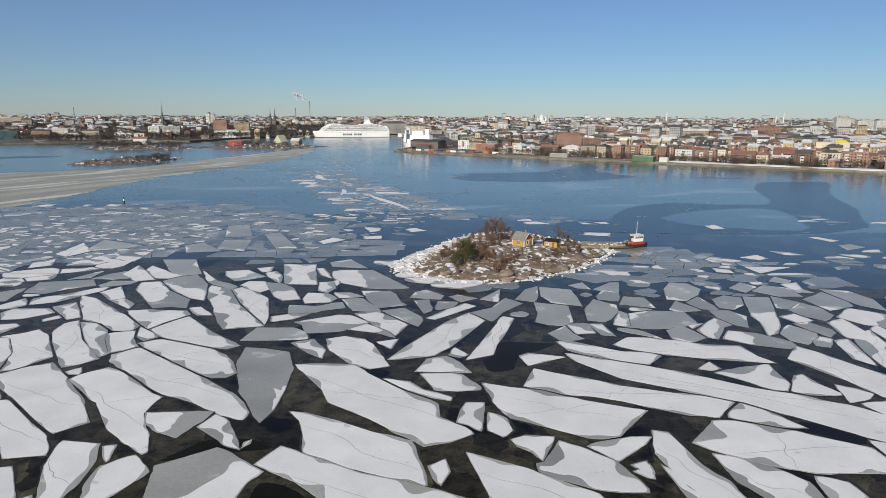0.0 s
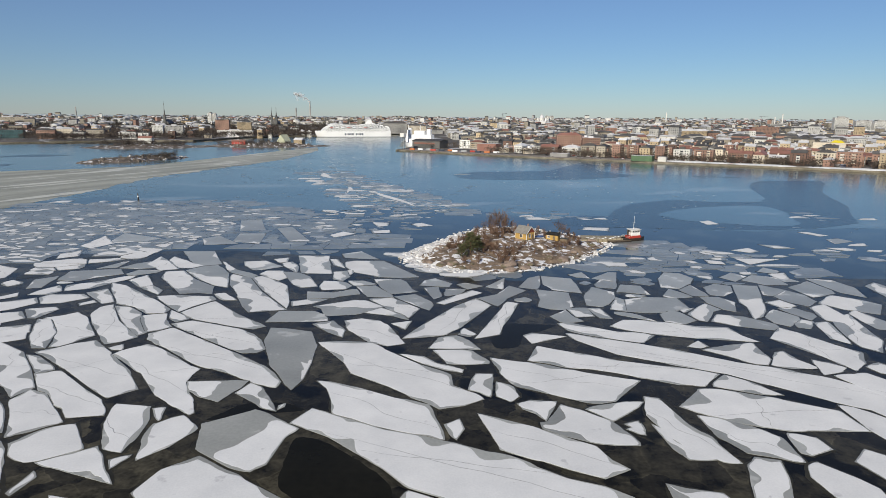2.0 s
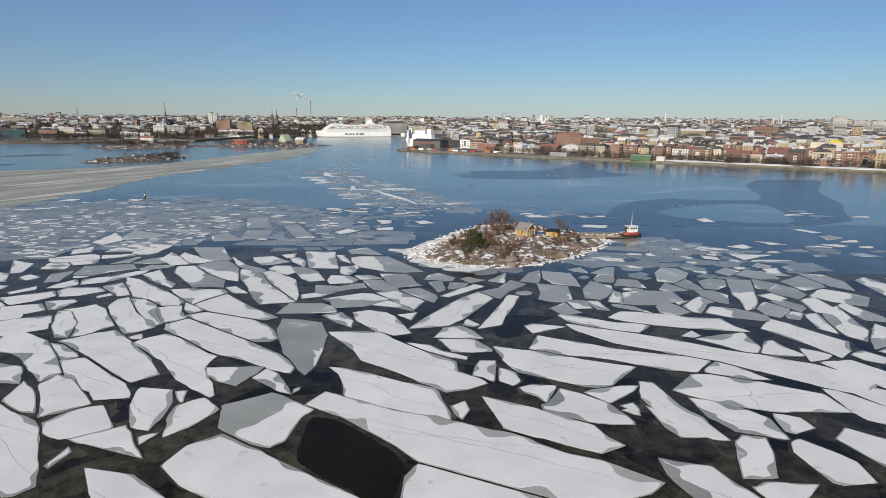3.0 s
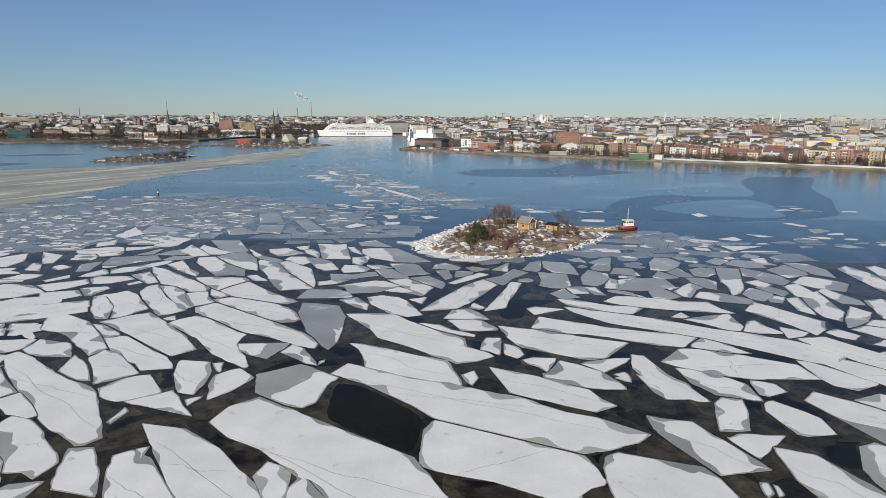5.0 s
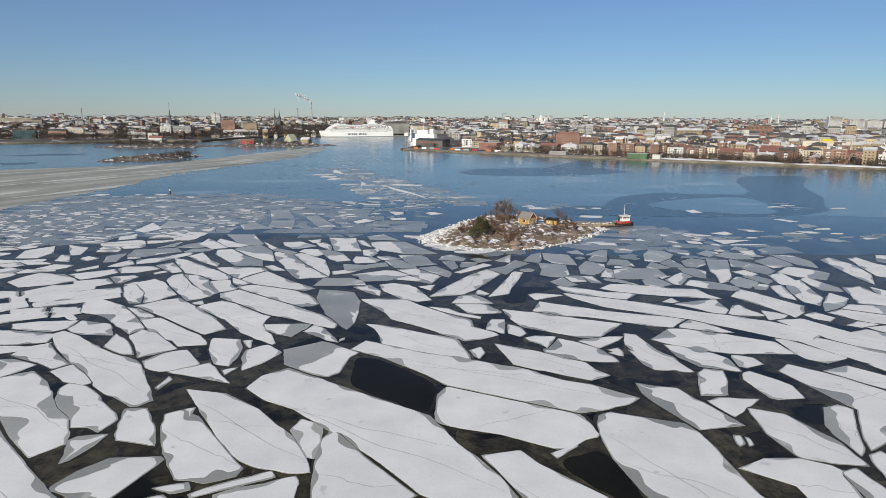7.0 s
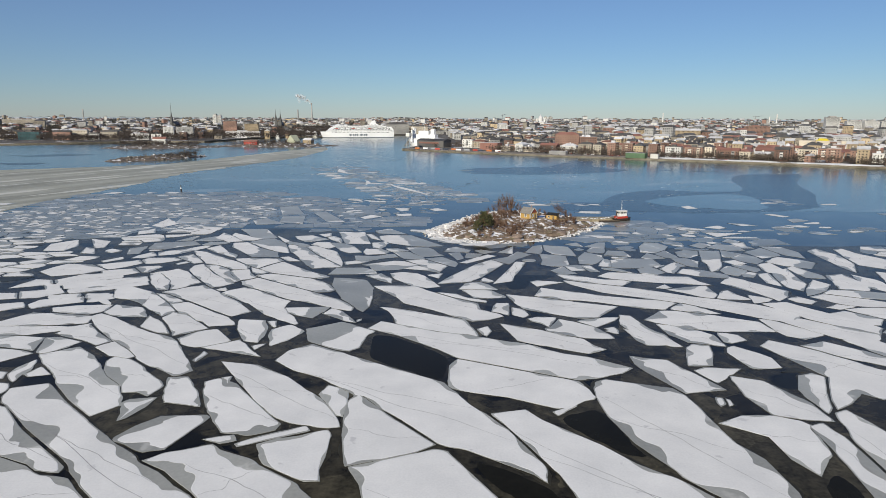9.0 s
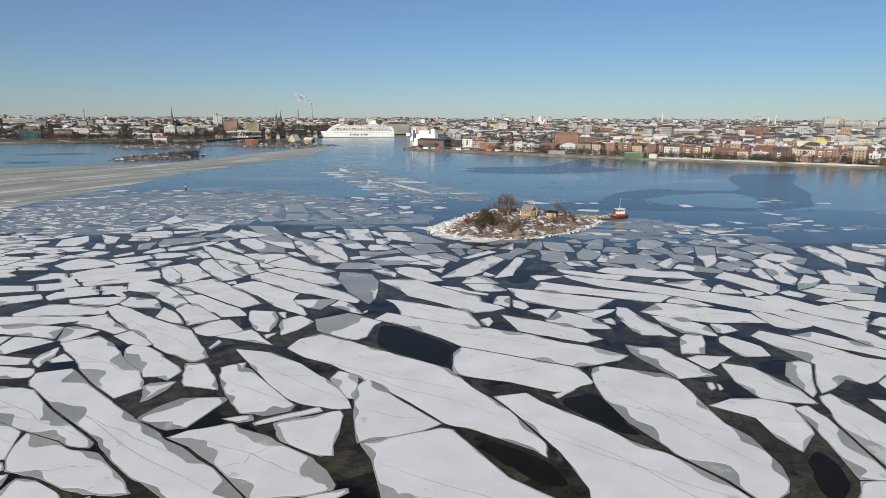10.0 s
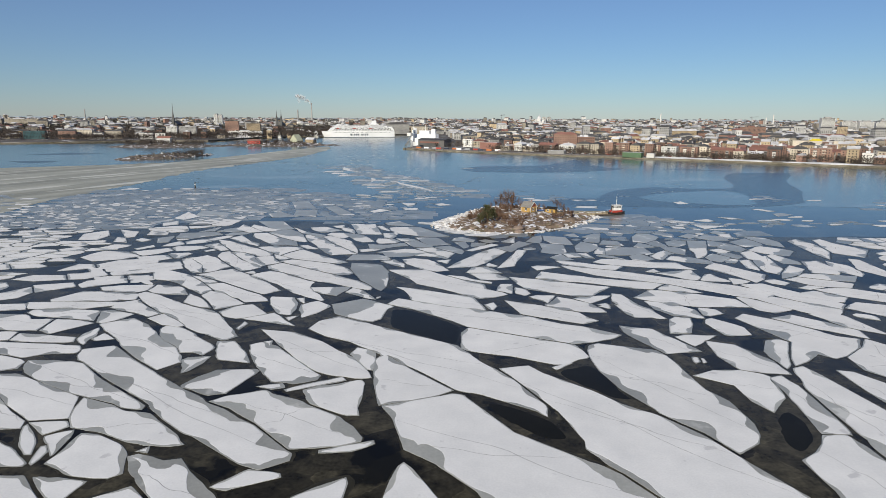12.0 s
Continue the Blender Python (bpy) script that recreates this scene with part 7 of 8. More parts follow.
KINDS = {
    "brick": [house(23, 12, 4, BRICK, DARKROOF, "flat", "red brick apartment house with pale balconies", balcony=WHITEWALL, accent=PLASTER),
              house(16, 13, 4, BRICK, DARKROOF, "gable", "red brick apartment house with dark sheet roof", accent=WHITEWALL),
              house(15, 12, 5, BRICK, SNOWROOF, "flat", "tall red brick apartment house with snowy flat roof", balcony=PLASTER),
              house(28, 12, 3, BRICK, REDROOF, "gable", "long red brick house with red sheet roof", accent=GREYWALL),
              house(18, 11, 2, BRICK, SNOWROOF, "hip", "low brick town house with snow on its hipped roof")],
    "pale": [house(21, 13, 4, PLASTER, DARKROOF, "hip", "pale plastered apartment house with dark hipped roof", accent=BRICK),
             house(15, 14, 4, OCHRE, DARKROOF, "gable", "ochre plastered apartment house with dark roof"),
             house(25, 13, 3, PLASTER, REDROOF, "hip", "cream apartment house with red hipped roof", accent=OCHRE),
             house(13, 13, 5, OCHRE, SNOWROOF, "gable", "tall ochre town house with snow on its roof"),
             house(18, 12, 2, PLASTER, SNOWROOF, "gable", "low cream house with snow on its roof")],
    "white": [house(21, 12, 4, WHITEWALL, DARKROOF, "flat", "white modern apartment house with flat roof", balcony=WHITEWALL, accent=GREYWALL),
              house(15, 12, 3, WHITEWALL, SNOWROOF, "flat", "white apartment house with snowy flat roof"),
              house(25, 14, 3, WHITEWALL, SNOWROOF, "hip", "long white plastered house with snowy roof", accent=PLASTER)],
    "grey": [house(34, 16, 3, GREYWALL, DARKROOF, "hip", "long grey stone house with dark roof"),
             house(20, 13, 4, GREYWALL, DARKROOF, "gable", "grey plastered apartment house with dark roof"),
             house(16, 14, 2, PLASTER, SNOWROOF, "flat", "low cream office building with snowy flat roof")],
    "low": [house(13, 9, 2, OCHRE, REDROOF, "gable", "small ochre villa with red roof", "villa"),
            house(15, 9, 2, WHITEWALL, DARKROOF, "hip", "white villa with dark hipped roof", "villa"),
            house(18, 10, 2, PLASTER, DARKROOF, "gable", "cream town house among bare trees", "town_house")],
}
WIDTH = {"brick": (23, 16, 15, 28, 18), "pale": (21, 15, 25, 13, 18), "white": (21, 15, 25), "grey": (34, 20, 16), "low": (13, 15, 18)}
placed = set()
taken = []


def put(kind, i, x, y, turn, z=None):
    ob = KINDS[kind][i % len(KINDS[kind])]
    m = pose(x, y, ground_at(x, y) if z is None else z, 0, 0, turn)
    if ob.name in placed:
        ob = copy_thing(ob, m)
    else:
        placed.add(ob.name)
        ob.matrix_basis = m
    taken.append((x, y))
    return ob


# houses that stand out from the rest
TEAL = surface("teal_glass_front", (0.03, 0.07, 0.075), (0.08, 0.14, 0.15), 0.1, 0.25, 0.0, 1.0)
LANDMARKS = (
    ("warehouse", -1711, 2500, 137, 30, 9, PLASTER, SNOWROOF, "flat", "long pale warehouse hall with snowy roof"),
    ("office_building", -955, 1400, 44, 18, 5, TEAL, DARKROOF, "flat", "teal glass office building on the shore"),
    ("brick_house", -880, 1400, 36, 14, 5, BRICK, DARKROOF, "gable", "dark brick house among bare trees"),
    ("apartment_house", -853, 1425, 33, 14, 6, PLASTER, SNOWROOF, "hip", "pale apartment house with gables by the water"),
    ("apartment_house", -802, 1390, 21, 12, 4, WHITEWALL, DARKROOF, "hip", "white apartment house by the water"),
    ("apartment_house", -793, 1440, 36, 12, 5, PLASTER, DARKROOF, "gable", "cream apartment house behind bare trees"),
    ("pavilion", -703, 1415, 30, 12, 4, WHITEWALL, DARKROOF, "flat", "white pavilion with dark glazing by the shore"),
    ("office_building", -704, 1560, 25, 14, 8, WHITEWALL, SNOWROOF, "flat", "white office building above the harbour"),
    ("office_building", -662, 1560, 41, 14, 8, GREYWALL, SNOWROOF, "flat", "grey office building above the harbour"),
    ("ochre_house", -552, 1760, 38, 20, 10, OCHRE, DARKROOF, "flat", "bright ochre harbour house with rows of windows"),
    ("brick_house", -627, 1800, 37, 16, 12, BRICK, DARKROOF, "flat", "brown brick block behind the terminal"),
    ("ferry_terminal", -543, 1650, 89, 18, 4, WHITEWALL, SNOWROOF, "flat", "long low white ferry terminal with glazed front"),
    ("palace_house", -153, 1990, 75, 24, 9, GREYWALL, DARKROOF, "hip", "long grey stone palace front at the harbour head"),
    ("palace_house", -83, 1985, 54, 20, 7, PLASTER, DARKROOF, "hip", "cream palace front at the harbour head"),
    ("brick_house", 217, 1085, 41, 16, 7, BRICK, REDROOF, "hip", "long pale brick apartment house with red roof"),
    ("apartment_house", 248, 1050, 29, 14, 6, BRICK, SNOWROOF, "flat", "brick apartment house with white balconies"),
    ("barracks", 576, 1500, 101, 18, 7, OCHRE, SNOWROOF, "hip", "very long ochre barracks with regular windows"),
    ("brick_house", 788, 1560, 62, 24, 10, BRICK, REDROOF, "flat", "large red brick block over the roofs"),
    ("brick_house", 619, 1450, 25, 16, 6, BRICK, DARKROOF, "gable", "red brick house beside the barracks"),
    ("gabled_house", 486, 1500, 36, 16, 7, OCHRE, DARKROOF, "gable", "pale yellow gabled house over the roofs"),
    ("slab_block", 1344, 2050, 142, 16, 5, WHITEWALL, SNOWROOF, "flat", "long pale slab block with rows of windows"),
)
near_marks = []
for name, x, y, w, d, storeys, wall, roof, style, label in LANDMARKS:
    ob = house(w, d, storeys, wall, roof, style, label, name)
    ob.matrix_basis = pose(x, y, ground_at(x, y), 0, 0, -math.degrees(math.atan2(x, y + 82)) * 0.5)
    near_marks.append((x, y, w))
    taken.append((x, y))


def clear_of_marks(x, y):
    """Whether a place neither touches a landmark nor hides it from the sea."""
    return all(not (abs(x - a) < w / 2 + 18 and -140 < y - b < 40) for a, b, w in near_marks)


def in_view(x, y, margin=40):
    return abs(x) < 0.715 * (y + 86) + margin


# the waterfront districts on the far shore: streets along the quay
ALONG, INLAND = np.array((0.828, -0.561)), np.array((0.561, 0.828))
ORIGIN = np.array((-77.0, 1035.0))
rng = np.random.default_rng(11)
for r in range(10):
    v = 50 + r * 33 + (12 if r > 2 else 0)
    u = 20.0 + rng.uniform(0, 25) if r > 1 else 175.0
    while u < 1500:
        roll, i = rng.random(), int(rng.integers(0, 15))
        if r < 4:
            kind = "brick" if roll < 0.46 else "white" if roll < 0.66 else "pale" if roll < 0.92 else "grey"
            if u < 330:
                kind = "grey" if roll < 0.4 else "pale" if roll < 0.75 else "brick" if roll < 0.9 else "white"
        else:
            kind = "brick" if roll < 0.22 else "pale" if roll < 0.6 else "white" if roll < 0.84 else "grey"
        turned = rng.random() < 0.25
        w = 16 if turned else WIDTH[kind][i % len(WIDTH[kind])]
        u += w / 2
        x, y = ORIGIN + ALONG * u + INLAND * (v + rng.uniform(-6, 6))
        x, y = float(x), float(y)
        u += w / 2 + rng.choice((2, 5, 9, 16))
        if not in_view(x, y, 20) or not clear_of_marks(x, y) or math.hypot(x - 640, y - 1020) < 48 or (x < 0 and y > 1300) or (x < 40 and y < 1290):
            continue
        put(kind, i, x, y, -34.1 + (90 if turned else 0) + rng.uniform(-2, 2))

# the districts on the other side of the harbour, lower and among trees
for j in range(8):
    for i in range(30):
        x = -1900 + i * 56 + rng.uniform(-12, 12) + (j % 2) * 25
        y = 1345 + j * 62 + rng.uniform(-12, 12) + max(0, -700 - x) * -0.25 + max(0, x + 700) * 0.95
        if not in_view(x, y) or x > -345 or not clear_of_marks(x, y) or rng.random() < (0.15 if j < 3 else 0.35) or y < 1290:
            continue
        roll = rng.random()
        kind = "low" if roll < (0.3 if j < 3 else 0.1) else "pale" if roll < 0.48 else "grey" if roll < 0.7 else "white" if roll < 0.82 else "brick"
        put(kind, int(rng.integers(0, 9)), x, y, rng.choice((8, 8, 98)) + rng.uniform(-4, 4))

# long facades at the head of the harbour
for k, (x, y) in enumerate(((-300, 2015), (-255, 2020), (-20, 2000), (20, 1960), (40, 1920), (-250, 2070), (-190, 2080), (-90, 2080), (-10, 2060))):
    put("grey" if k < 4 else "pale", 0 if k < 4 else k, x, y, -4)

# kinds that found no place are not built
for kind in KINDS.values():
    for ob in kind:
        if ob.name not in placed:
            for o in (*ob.children_recursive, ob):
                bpy.data.objects.remove(o)

# farther districts, too small to tell apart
far = {m.name: bmesh.new() for m in (PLASTER, WHITEWALL, GREYWALL, BRICK, OCHRE, DARKROOF, SNOWROOF, REDROOF)}
panes = bmesh.new()
names = [PLASTER, WHITEWALL, GREYWALL, BRICK, OCHRE]
y = 1150.0
while y < 4880:
    x = -0.72 * (y + 90)
    while x < 0.72 * (y + 90):
        x += rng.uniform(22, 44) * (1 + max(0, y - 1900) / 5200)
        px, py = x, y + rng.uniform(-24, 24)
        if rng.random() < 0.30 + 0.2 * noise.noise((px * 0.003, py * 0.003, 8)) + (0.34 if px < -0.12 * py else 0) or (py < 2400 and any(abs(px - a) < 42 and abs(py - b) < 34 for a, b in taken)):
            continue
        inland = (px - ORIGIN[0]) * INLAND[0] + (py - ORIGIN[1]) * INLAND[1]
        edge = 1860 + max(0, -700 - px) * -0.25 + min(0, px + 700) * 0.0 + max(0, px + 700) * 0.95
        if py < 2080 and (px < 20 and py < edge or px >= 0 and inland < 400):
            continue
        w, d, h = rng.uniform(12, 34), rng.uniform(11, 18), rng.uniform(8, 20) + (16 if rng.random() < 0.02 else 0)
        g = ground_at(px, py)
        turn = radians(rng.choice((-34, 56, 8, 98, 20)) + rng.uniform(-6, 6))
        ca, sa = math.cos(turn), math.sin(turn)

        def spot_at(a, b, z):
            return (px + a * ca - b * sa, py + a * sa + b * ca, z)

        wall_bm = far[names[rng.choice(5, p=(0.28, 0.27, 0.25, 0.10, 0.10))].name]
        lo = [wall_bm.verts.new(spot_at(a * w / 2, b * d / 2, g - 3)) for a, b in ((-1, -1), (1, -1), (1, 1), (-1, 1))]
        hi = [wall_bm.verts.new(spot_at(a * w / 2, b * d / 2, g + h)) for a, b in ((-1, -1), (1, -1), (1, 1), (-1, 1))]
        for i in range(4):
            wall_bm.faces.new((lo[i], lo[(i + 1) % 4], hi[(i + 1) % 4], hi[i]))
        if py < 2500:
            # rows of windows on the two sides that face the sea
            for along, across, ax in ((w, d, 0), (d, w, 1)):
                k = int(along / 4.2)
                for sgn in (-1, 1):
                    nx, ny = (0, sgn) if ax == 0 else (sgn, 0)
                    if (nx * sa + ny * ca) > 0.15:
                        continue
                    for st in range(int((h - 2) / 3.3)):
                        for i in range(k):
                            c0, z0 = (i + 0.5) / k * along - along / 2, g + 1.6 + st * 3.3
                            quad = ((c0 - 0.8, z0), (c0 + 0.8, z0), (c0 + 0.8, z0 + 1.6), (c0 - 0.8, z0 + 1.6))
                            panes.faces.new([panes.verts.new(spot_at(u, sgn * (across / 2 + 0.07), z) if ax == 0 else spot_at(sgn * (across / 2 + 0.07), u, z)) for u, z in quad])
        top = far[(DARKROOF, SNOWROOF, REDROOF)[rng.choice(3, p=(0.54, 0.38, 0.08))].name]
        q = [top.verts.new(spot_at(a * (w / 2 + 1), b * (d / 2 + 1), g + h + e)) for a, b, e in ((-1, -1, 0), (1, -1, 0), (0.8, 0, d * 0.24), (-0.8, 0, d * 0.24), (1, 1, 0), (-1, 1, 0))]
        for f in ((0, 1, 2, 3), (3, 2, 4, 5), (1, 4, 2), (0, 3, 5)):
            top.faces.new([q[i] for i in f])
    y += 34 * (1 + max(0, y - 1900) / 4500)
districts = thing("far_districts", label="distant city blocks fading towards the horizon", category="city blocks", kind="stuff")
for key, b in far.items():
    tagged(part("block_" + key.split("_")[-1], b, bpy.data.materials[key], districts), kind="stuff")


tagged(part("block_windows", panes, PANE, districts, "dark windows of the far blocks"), kind="stuff")
DARKTWIG = surface("dark_bare_twigs", (0.030, 0.024, 0.021), (0.085, 0.066, 0.054), 0.02, 0.9, 0.0, 0.3)


# bare trees in parks and along streets: twig clumps, too many to count
def city_trees(name, spots, label, material=None):
    bm = bmesh.new()
    r2 = random.Random(3)
    for x, y, s in spots:
        g = ground_at(x, y)
        for k in range(3):
            a = k * 2.1
            q = [bm.verts.new(v) for v in ((x + 0.3 * math.cos(a), y + 0.3 * math.sin(a), g), (x + 0.3 * math.cos(a + 2), y + 0.3 * math.sin(a + 2), g), (x, y, g + s * 0.8))]
            bm.faces.new(q)
        for k in range(46):
            c = Vector((x + r2.gauss(0, s * 0.27), y + r2.gauss(0, s * 0.27), g + s * (0.62 + r2.gauss(0, 0.17))))
            d = Vector((r2.uniform(-1, 1), r2.uniform(-1, 1), r2.uniform(-0.3, 1))) * s * 0.17
            e = d.cross(Vector((r2.uniform(-1, 1), r2.uniform(-1, 1), 0.5))).normalized() * s * 0.05
            bm.faces.new([bm.verts.new(v) for v in (c - e, c + e, c + d)])
    return tagged(new(name, mesh_of(name, bm, material or CITYTWIG)), label, "trees", kind="stuff")


spots = []
for _ in range(4600):
    u, v = rng.uniform(0, 1500), rng.uniform(60, 900) if rng.random() < 0.85 else rng.uniform(24, 50)
    x, y = ORIGIN + ALONG * u + INLAND * v
    if in_view(x, y) and (x > 40 or y < 1180) and v > (22 if u > 150 else 60):
        spots.append((float(x), float(y), rng.uniform(6, 11)))
belt = []
for _ in range(900):
    u, v = rng.uniform(250, 1500), rng.uniform(20, 46)
    x, y = ORIGIN + ALONG * u + INLAND * v
    if in_view(x, y) and noise.noise((u * 0.02, v * 0.02, 6)) > -0.25:
        belt.append((float(x), float(y), rng.uniform(3.5, 7.5)))
city_trees("shore_trees", belt, "brown bare trees and scrub along the shore road")
city_trees("street_trees", spots[:2400], "bare brown street trees along the waterfront")
spots = []
for _ in range(16000):
    x, y = rng.uniform(-1900, -350), rng.uniform(1290, 2500)
    edge = 1345 + max(0, -700 - x) * -0.25 + max(0, x + 700) * 0.95
    if in_view(x, y) and y > edge - 40 and noise.noise((x * 0.006, y * 0.006, 2)) > -0.45:
        spots.append((x, y, rng.uniform(9, 16)))
for _ in range(900):
    x, y = rng.uniform(-700, -340), rng.uniform(1800, 2300)
    spots.insert(0, (x, y, rng.uniform(10, 17)))
city_trees("park_trees", spots[:9000], "dark bare park trees between the houses", DARKTWIG)
spots = []
for _ in range(9000):
    y = rng.uniform(2000, 4800)
    x = rng.uniform(-0.72, 0.72) * (y + 90)
    if noise.noise((x * 0.004, y * 0.004, 12)) > (-0.05 if x > -0.12 * y else -0.4):
        spots.append((x, y, rng.uniform(13, 22)))
ob = city_trees("far_woods", spots[:4600], "dark woods between the far districts")
ob.data.materials[0] = WOODS


# ---- landmarks ----
BARBLUE = surface("grey_blue_paint", (0.06, 0.075, 0.10), (0.09, 0.11, 0.14), 0.1, 0.5, 0.0, 0.5)


def cruise_ferry(x, y, turn):
    """A long white ferry, bow along local -x, her side along local x."""
    ob = thing("cruise_ferry", (x, y, 0), turn, "large white cruise ferry with raked funnel moored in the harbour", "ship")
    L, B = 202.0, 31.0

    def half(t, flare):
        bow = max(0.0, 1 - t / 0.16)
        return B / 2 * (1 - bow ** (1.6 + flare)) * (1 - 0.12 * max(0, (t - 0.9) / 0.1))

    bm = bmesh.new()
    rings = []
    for z, flare, rake in ((-1.0, 0.0, 7.0), (1.2, 0.1, 6.0), (9.0, 0.9, 2.5), (16.5, 1.6, 0.0)):
        row = []
        for k in range(33):
            t = k / 32
            row.append((-L / 2 + rake * (1 - t) ** 6 + t * (L - rake * (1 - t) ** 6), -half(t, flare), z))
        row += [(a, -b, c) for a, b, c in row[::-1]]
        rings.append([bm.verts.new(v) for v in row])
    n = len(rings[0])
    for k, (a, b) in enumerate(zip(rings, rings[1:])):
        for i in range(n):
            f = bm.faces.new((a[i], a[(i + 1) % n], b[(i + 1) % n], b[i]))
            f.material_index = 1 if k == 0 else 0
    bm.faces.new(rings[-1])
    bmesh.ops.remove_doubles(bm, verts=bm.verts[:], dist=0.01)
    bmesh.ops.recalc_face_normals(bm, faces=bm.faces[:])
    part("hull", bm, (SHIPWHITE, SHIPDARK), ob, "white hull with dark waterline")
    for k, (x0, x1, z0, z1, inset) in enumerate(((-84, 100, 16.5, 20.0, 0.4), (-80, 99, 20.0, 23.2, 0.6), (-77, 97, 23.2, 26.4, 0.6), (-72, 95, 26.4, 29.6, 2.0), (-66, 80, 29.6, 32.6, 3.0), (-60, -28, 32.6, 35.5, 4.0), (20, 70, 32.6, 34.6, 5.0))):
        bm = bmesh.new()
        box(bm, x0, -B / 2 + inset, z0, x1, B / 2 - inset, z1 - 0.25)
        for vert in bm.verts:
            if vert.co.x < x0 + 1:
                vert.co.x += (vert.co.z - z0) * 0.9
        bmesh.ops.bevel(bm, geom=bm.edges[:], offset=0.4, segments=1, affect='EDGES')
        deck = part("deck_house", bm, SHIPWHITE, ob)
        bm = bmesh.new()
        for side in (-1, 1):
            w = max(1, int((x1 - x0 - 16) / 4.2))
            for i in range(w):
                c = x0 + 12 + i * 4.2
                yy = side * (B / 2 - inset + 0.03)
                f = bm.faces.new([bm.verts.new(q) for q in ((c, yy, z0 + 1.0), (c + 2.8, yy, z0 + 1.0), (c + 2.8, yy, z0 + 2.3), (c, yy, z0 + 2.3))])
        tagged(part("window_band", bm, PANE, deck, "row of dark cabin windows"), kind="stuff")
    bm = bmesh.new()
    for i in range(44):
        c = -70 + i * 3.6
        f = bm.faces.new([bm.verts.new(q) for q in ((c, -B / 2 - 0.06, 13.2), (c + 1.5, -B / 2 - 0.06, 13.2), (c + 1.5, -B / 2 - 0.06, 14.5), (c, -B / 2 - 0.06, 14.5))])
    tagged(part("porthole_row", bm, PANE, ob, "row of dark portholes"), kind="stuff")
    # the mark on her side, as plain dark bars
    for i, (c, w) in enumerate(((-24, 4.4), (-18.4, 1.6), (-14.6, 4.2), (-9.0, 3.2), (-4.2, 4.6), (6.0, 4.2), (11.6, 1.6), (15.4, 4.6), (21.2, 4.4))):
        bm = bmesh.new()
        box(bm, c, -B / 2 - 0.12, 5.2, c + w, -B / 2 + 0.05, 10.2)
        part("letter_bar", bm, BARBLUE, ob, "grey-blue painted bar")
    bm = bmesh.new()
    prof = ((30, 32.6), (58, 32.6), (60, 36), (52, 38), (50, 47), (42, 45), (36, 38))
    a = [bm.verts.new((px, -5, pz)) for px, pz in prof]
    b = [bm.verts.new((px, 5, pz)) for px, pz in prof]
    bm.faces.new(a)
    bm.faces.new(b[::-1])
    for i in range(len(prof)):
        bm.faces.new((a[i], b[i], b[(i + 1) % len(prof)], a[(i + 1) % len(prof)]))
    bmesh.ops.recalc_face_normals(bm, faces=bm.faces[:])
    bmesh.ops.bevel(bm, geom=bm.edges[:], offset=0.8, segments=2, affect='EDGES')
    part("funnel", bm, SHIPWHITE, ob, "raked white funnel")
    for px, h in ((-50, 9), (-46, 6), (-8, 5), (70, 4)):
        bm = bmesh.new()
        tube(bm, (px, 0, 32), (px, 0, 35.5 + h), 0.5, 0.25)
        part("mast", bm, SHIPWHITE, ob)
    for i in range(8):
        bm = bmesh.new()
        bmesh.ops.create_icosphere(bm, subdivisions=2, radius=1.0)
        lb = part("lifeboat", bm, SHIPWHITE if i % 3 else HULLRED, ob, "lifeboat in its davits")
        lb.matrix_basis = pose(-58 + i * 15, -B / 2 - 0.6, 24.6) @ Matrix.Diagonal((4.6, 1.5, 1.3, 1))
    return ob


cruise_ferry(-244, 1702, 16.7)


def round_body(bm, profile, sides=16, at=(0, 0)):
    rings = [[bm.verts.new((at[0] + r * math.cos(2 * math.pi * k / sides), at[1] + r * math.sin(2 * math.pi * k / sides), z)) for k in range(sides)] for r, z in profile]
    for a, b in zip(rings, rings[1:]):
        for k in range(sides):
            bm.faces.new((a[k], a[(k + 1) % sides], b[(k + 1) % sides], b[k]))
    bm.faces.new(rings[-1])


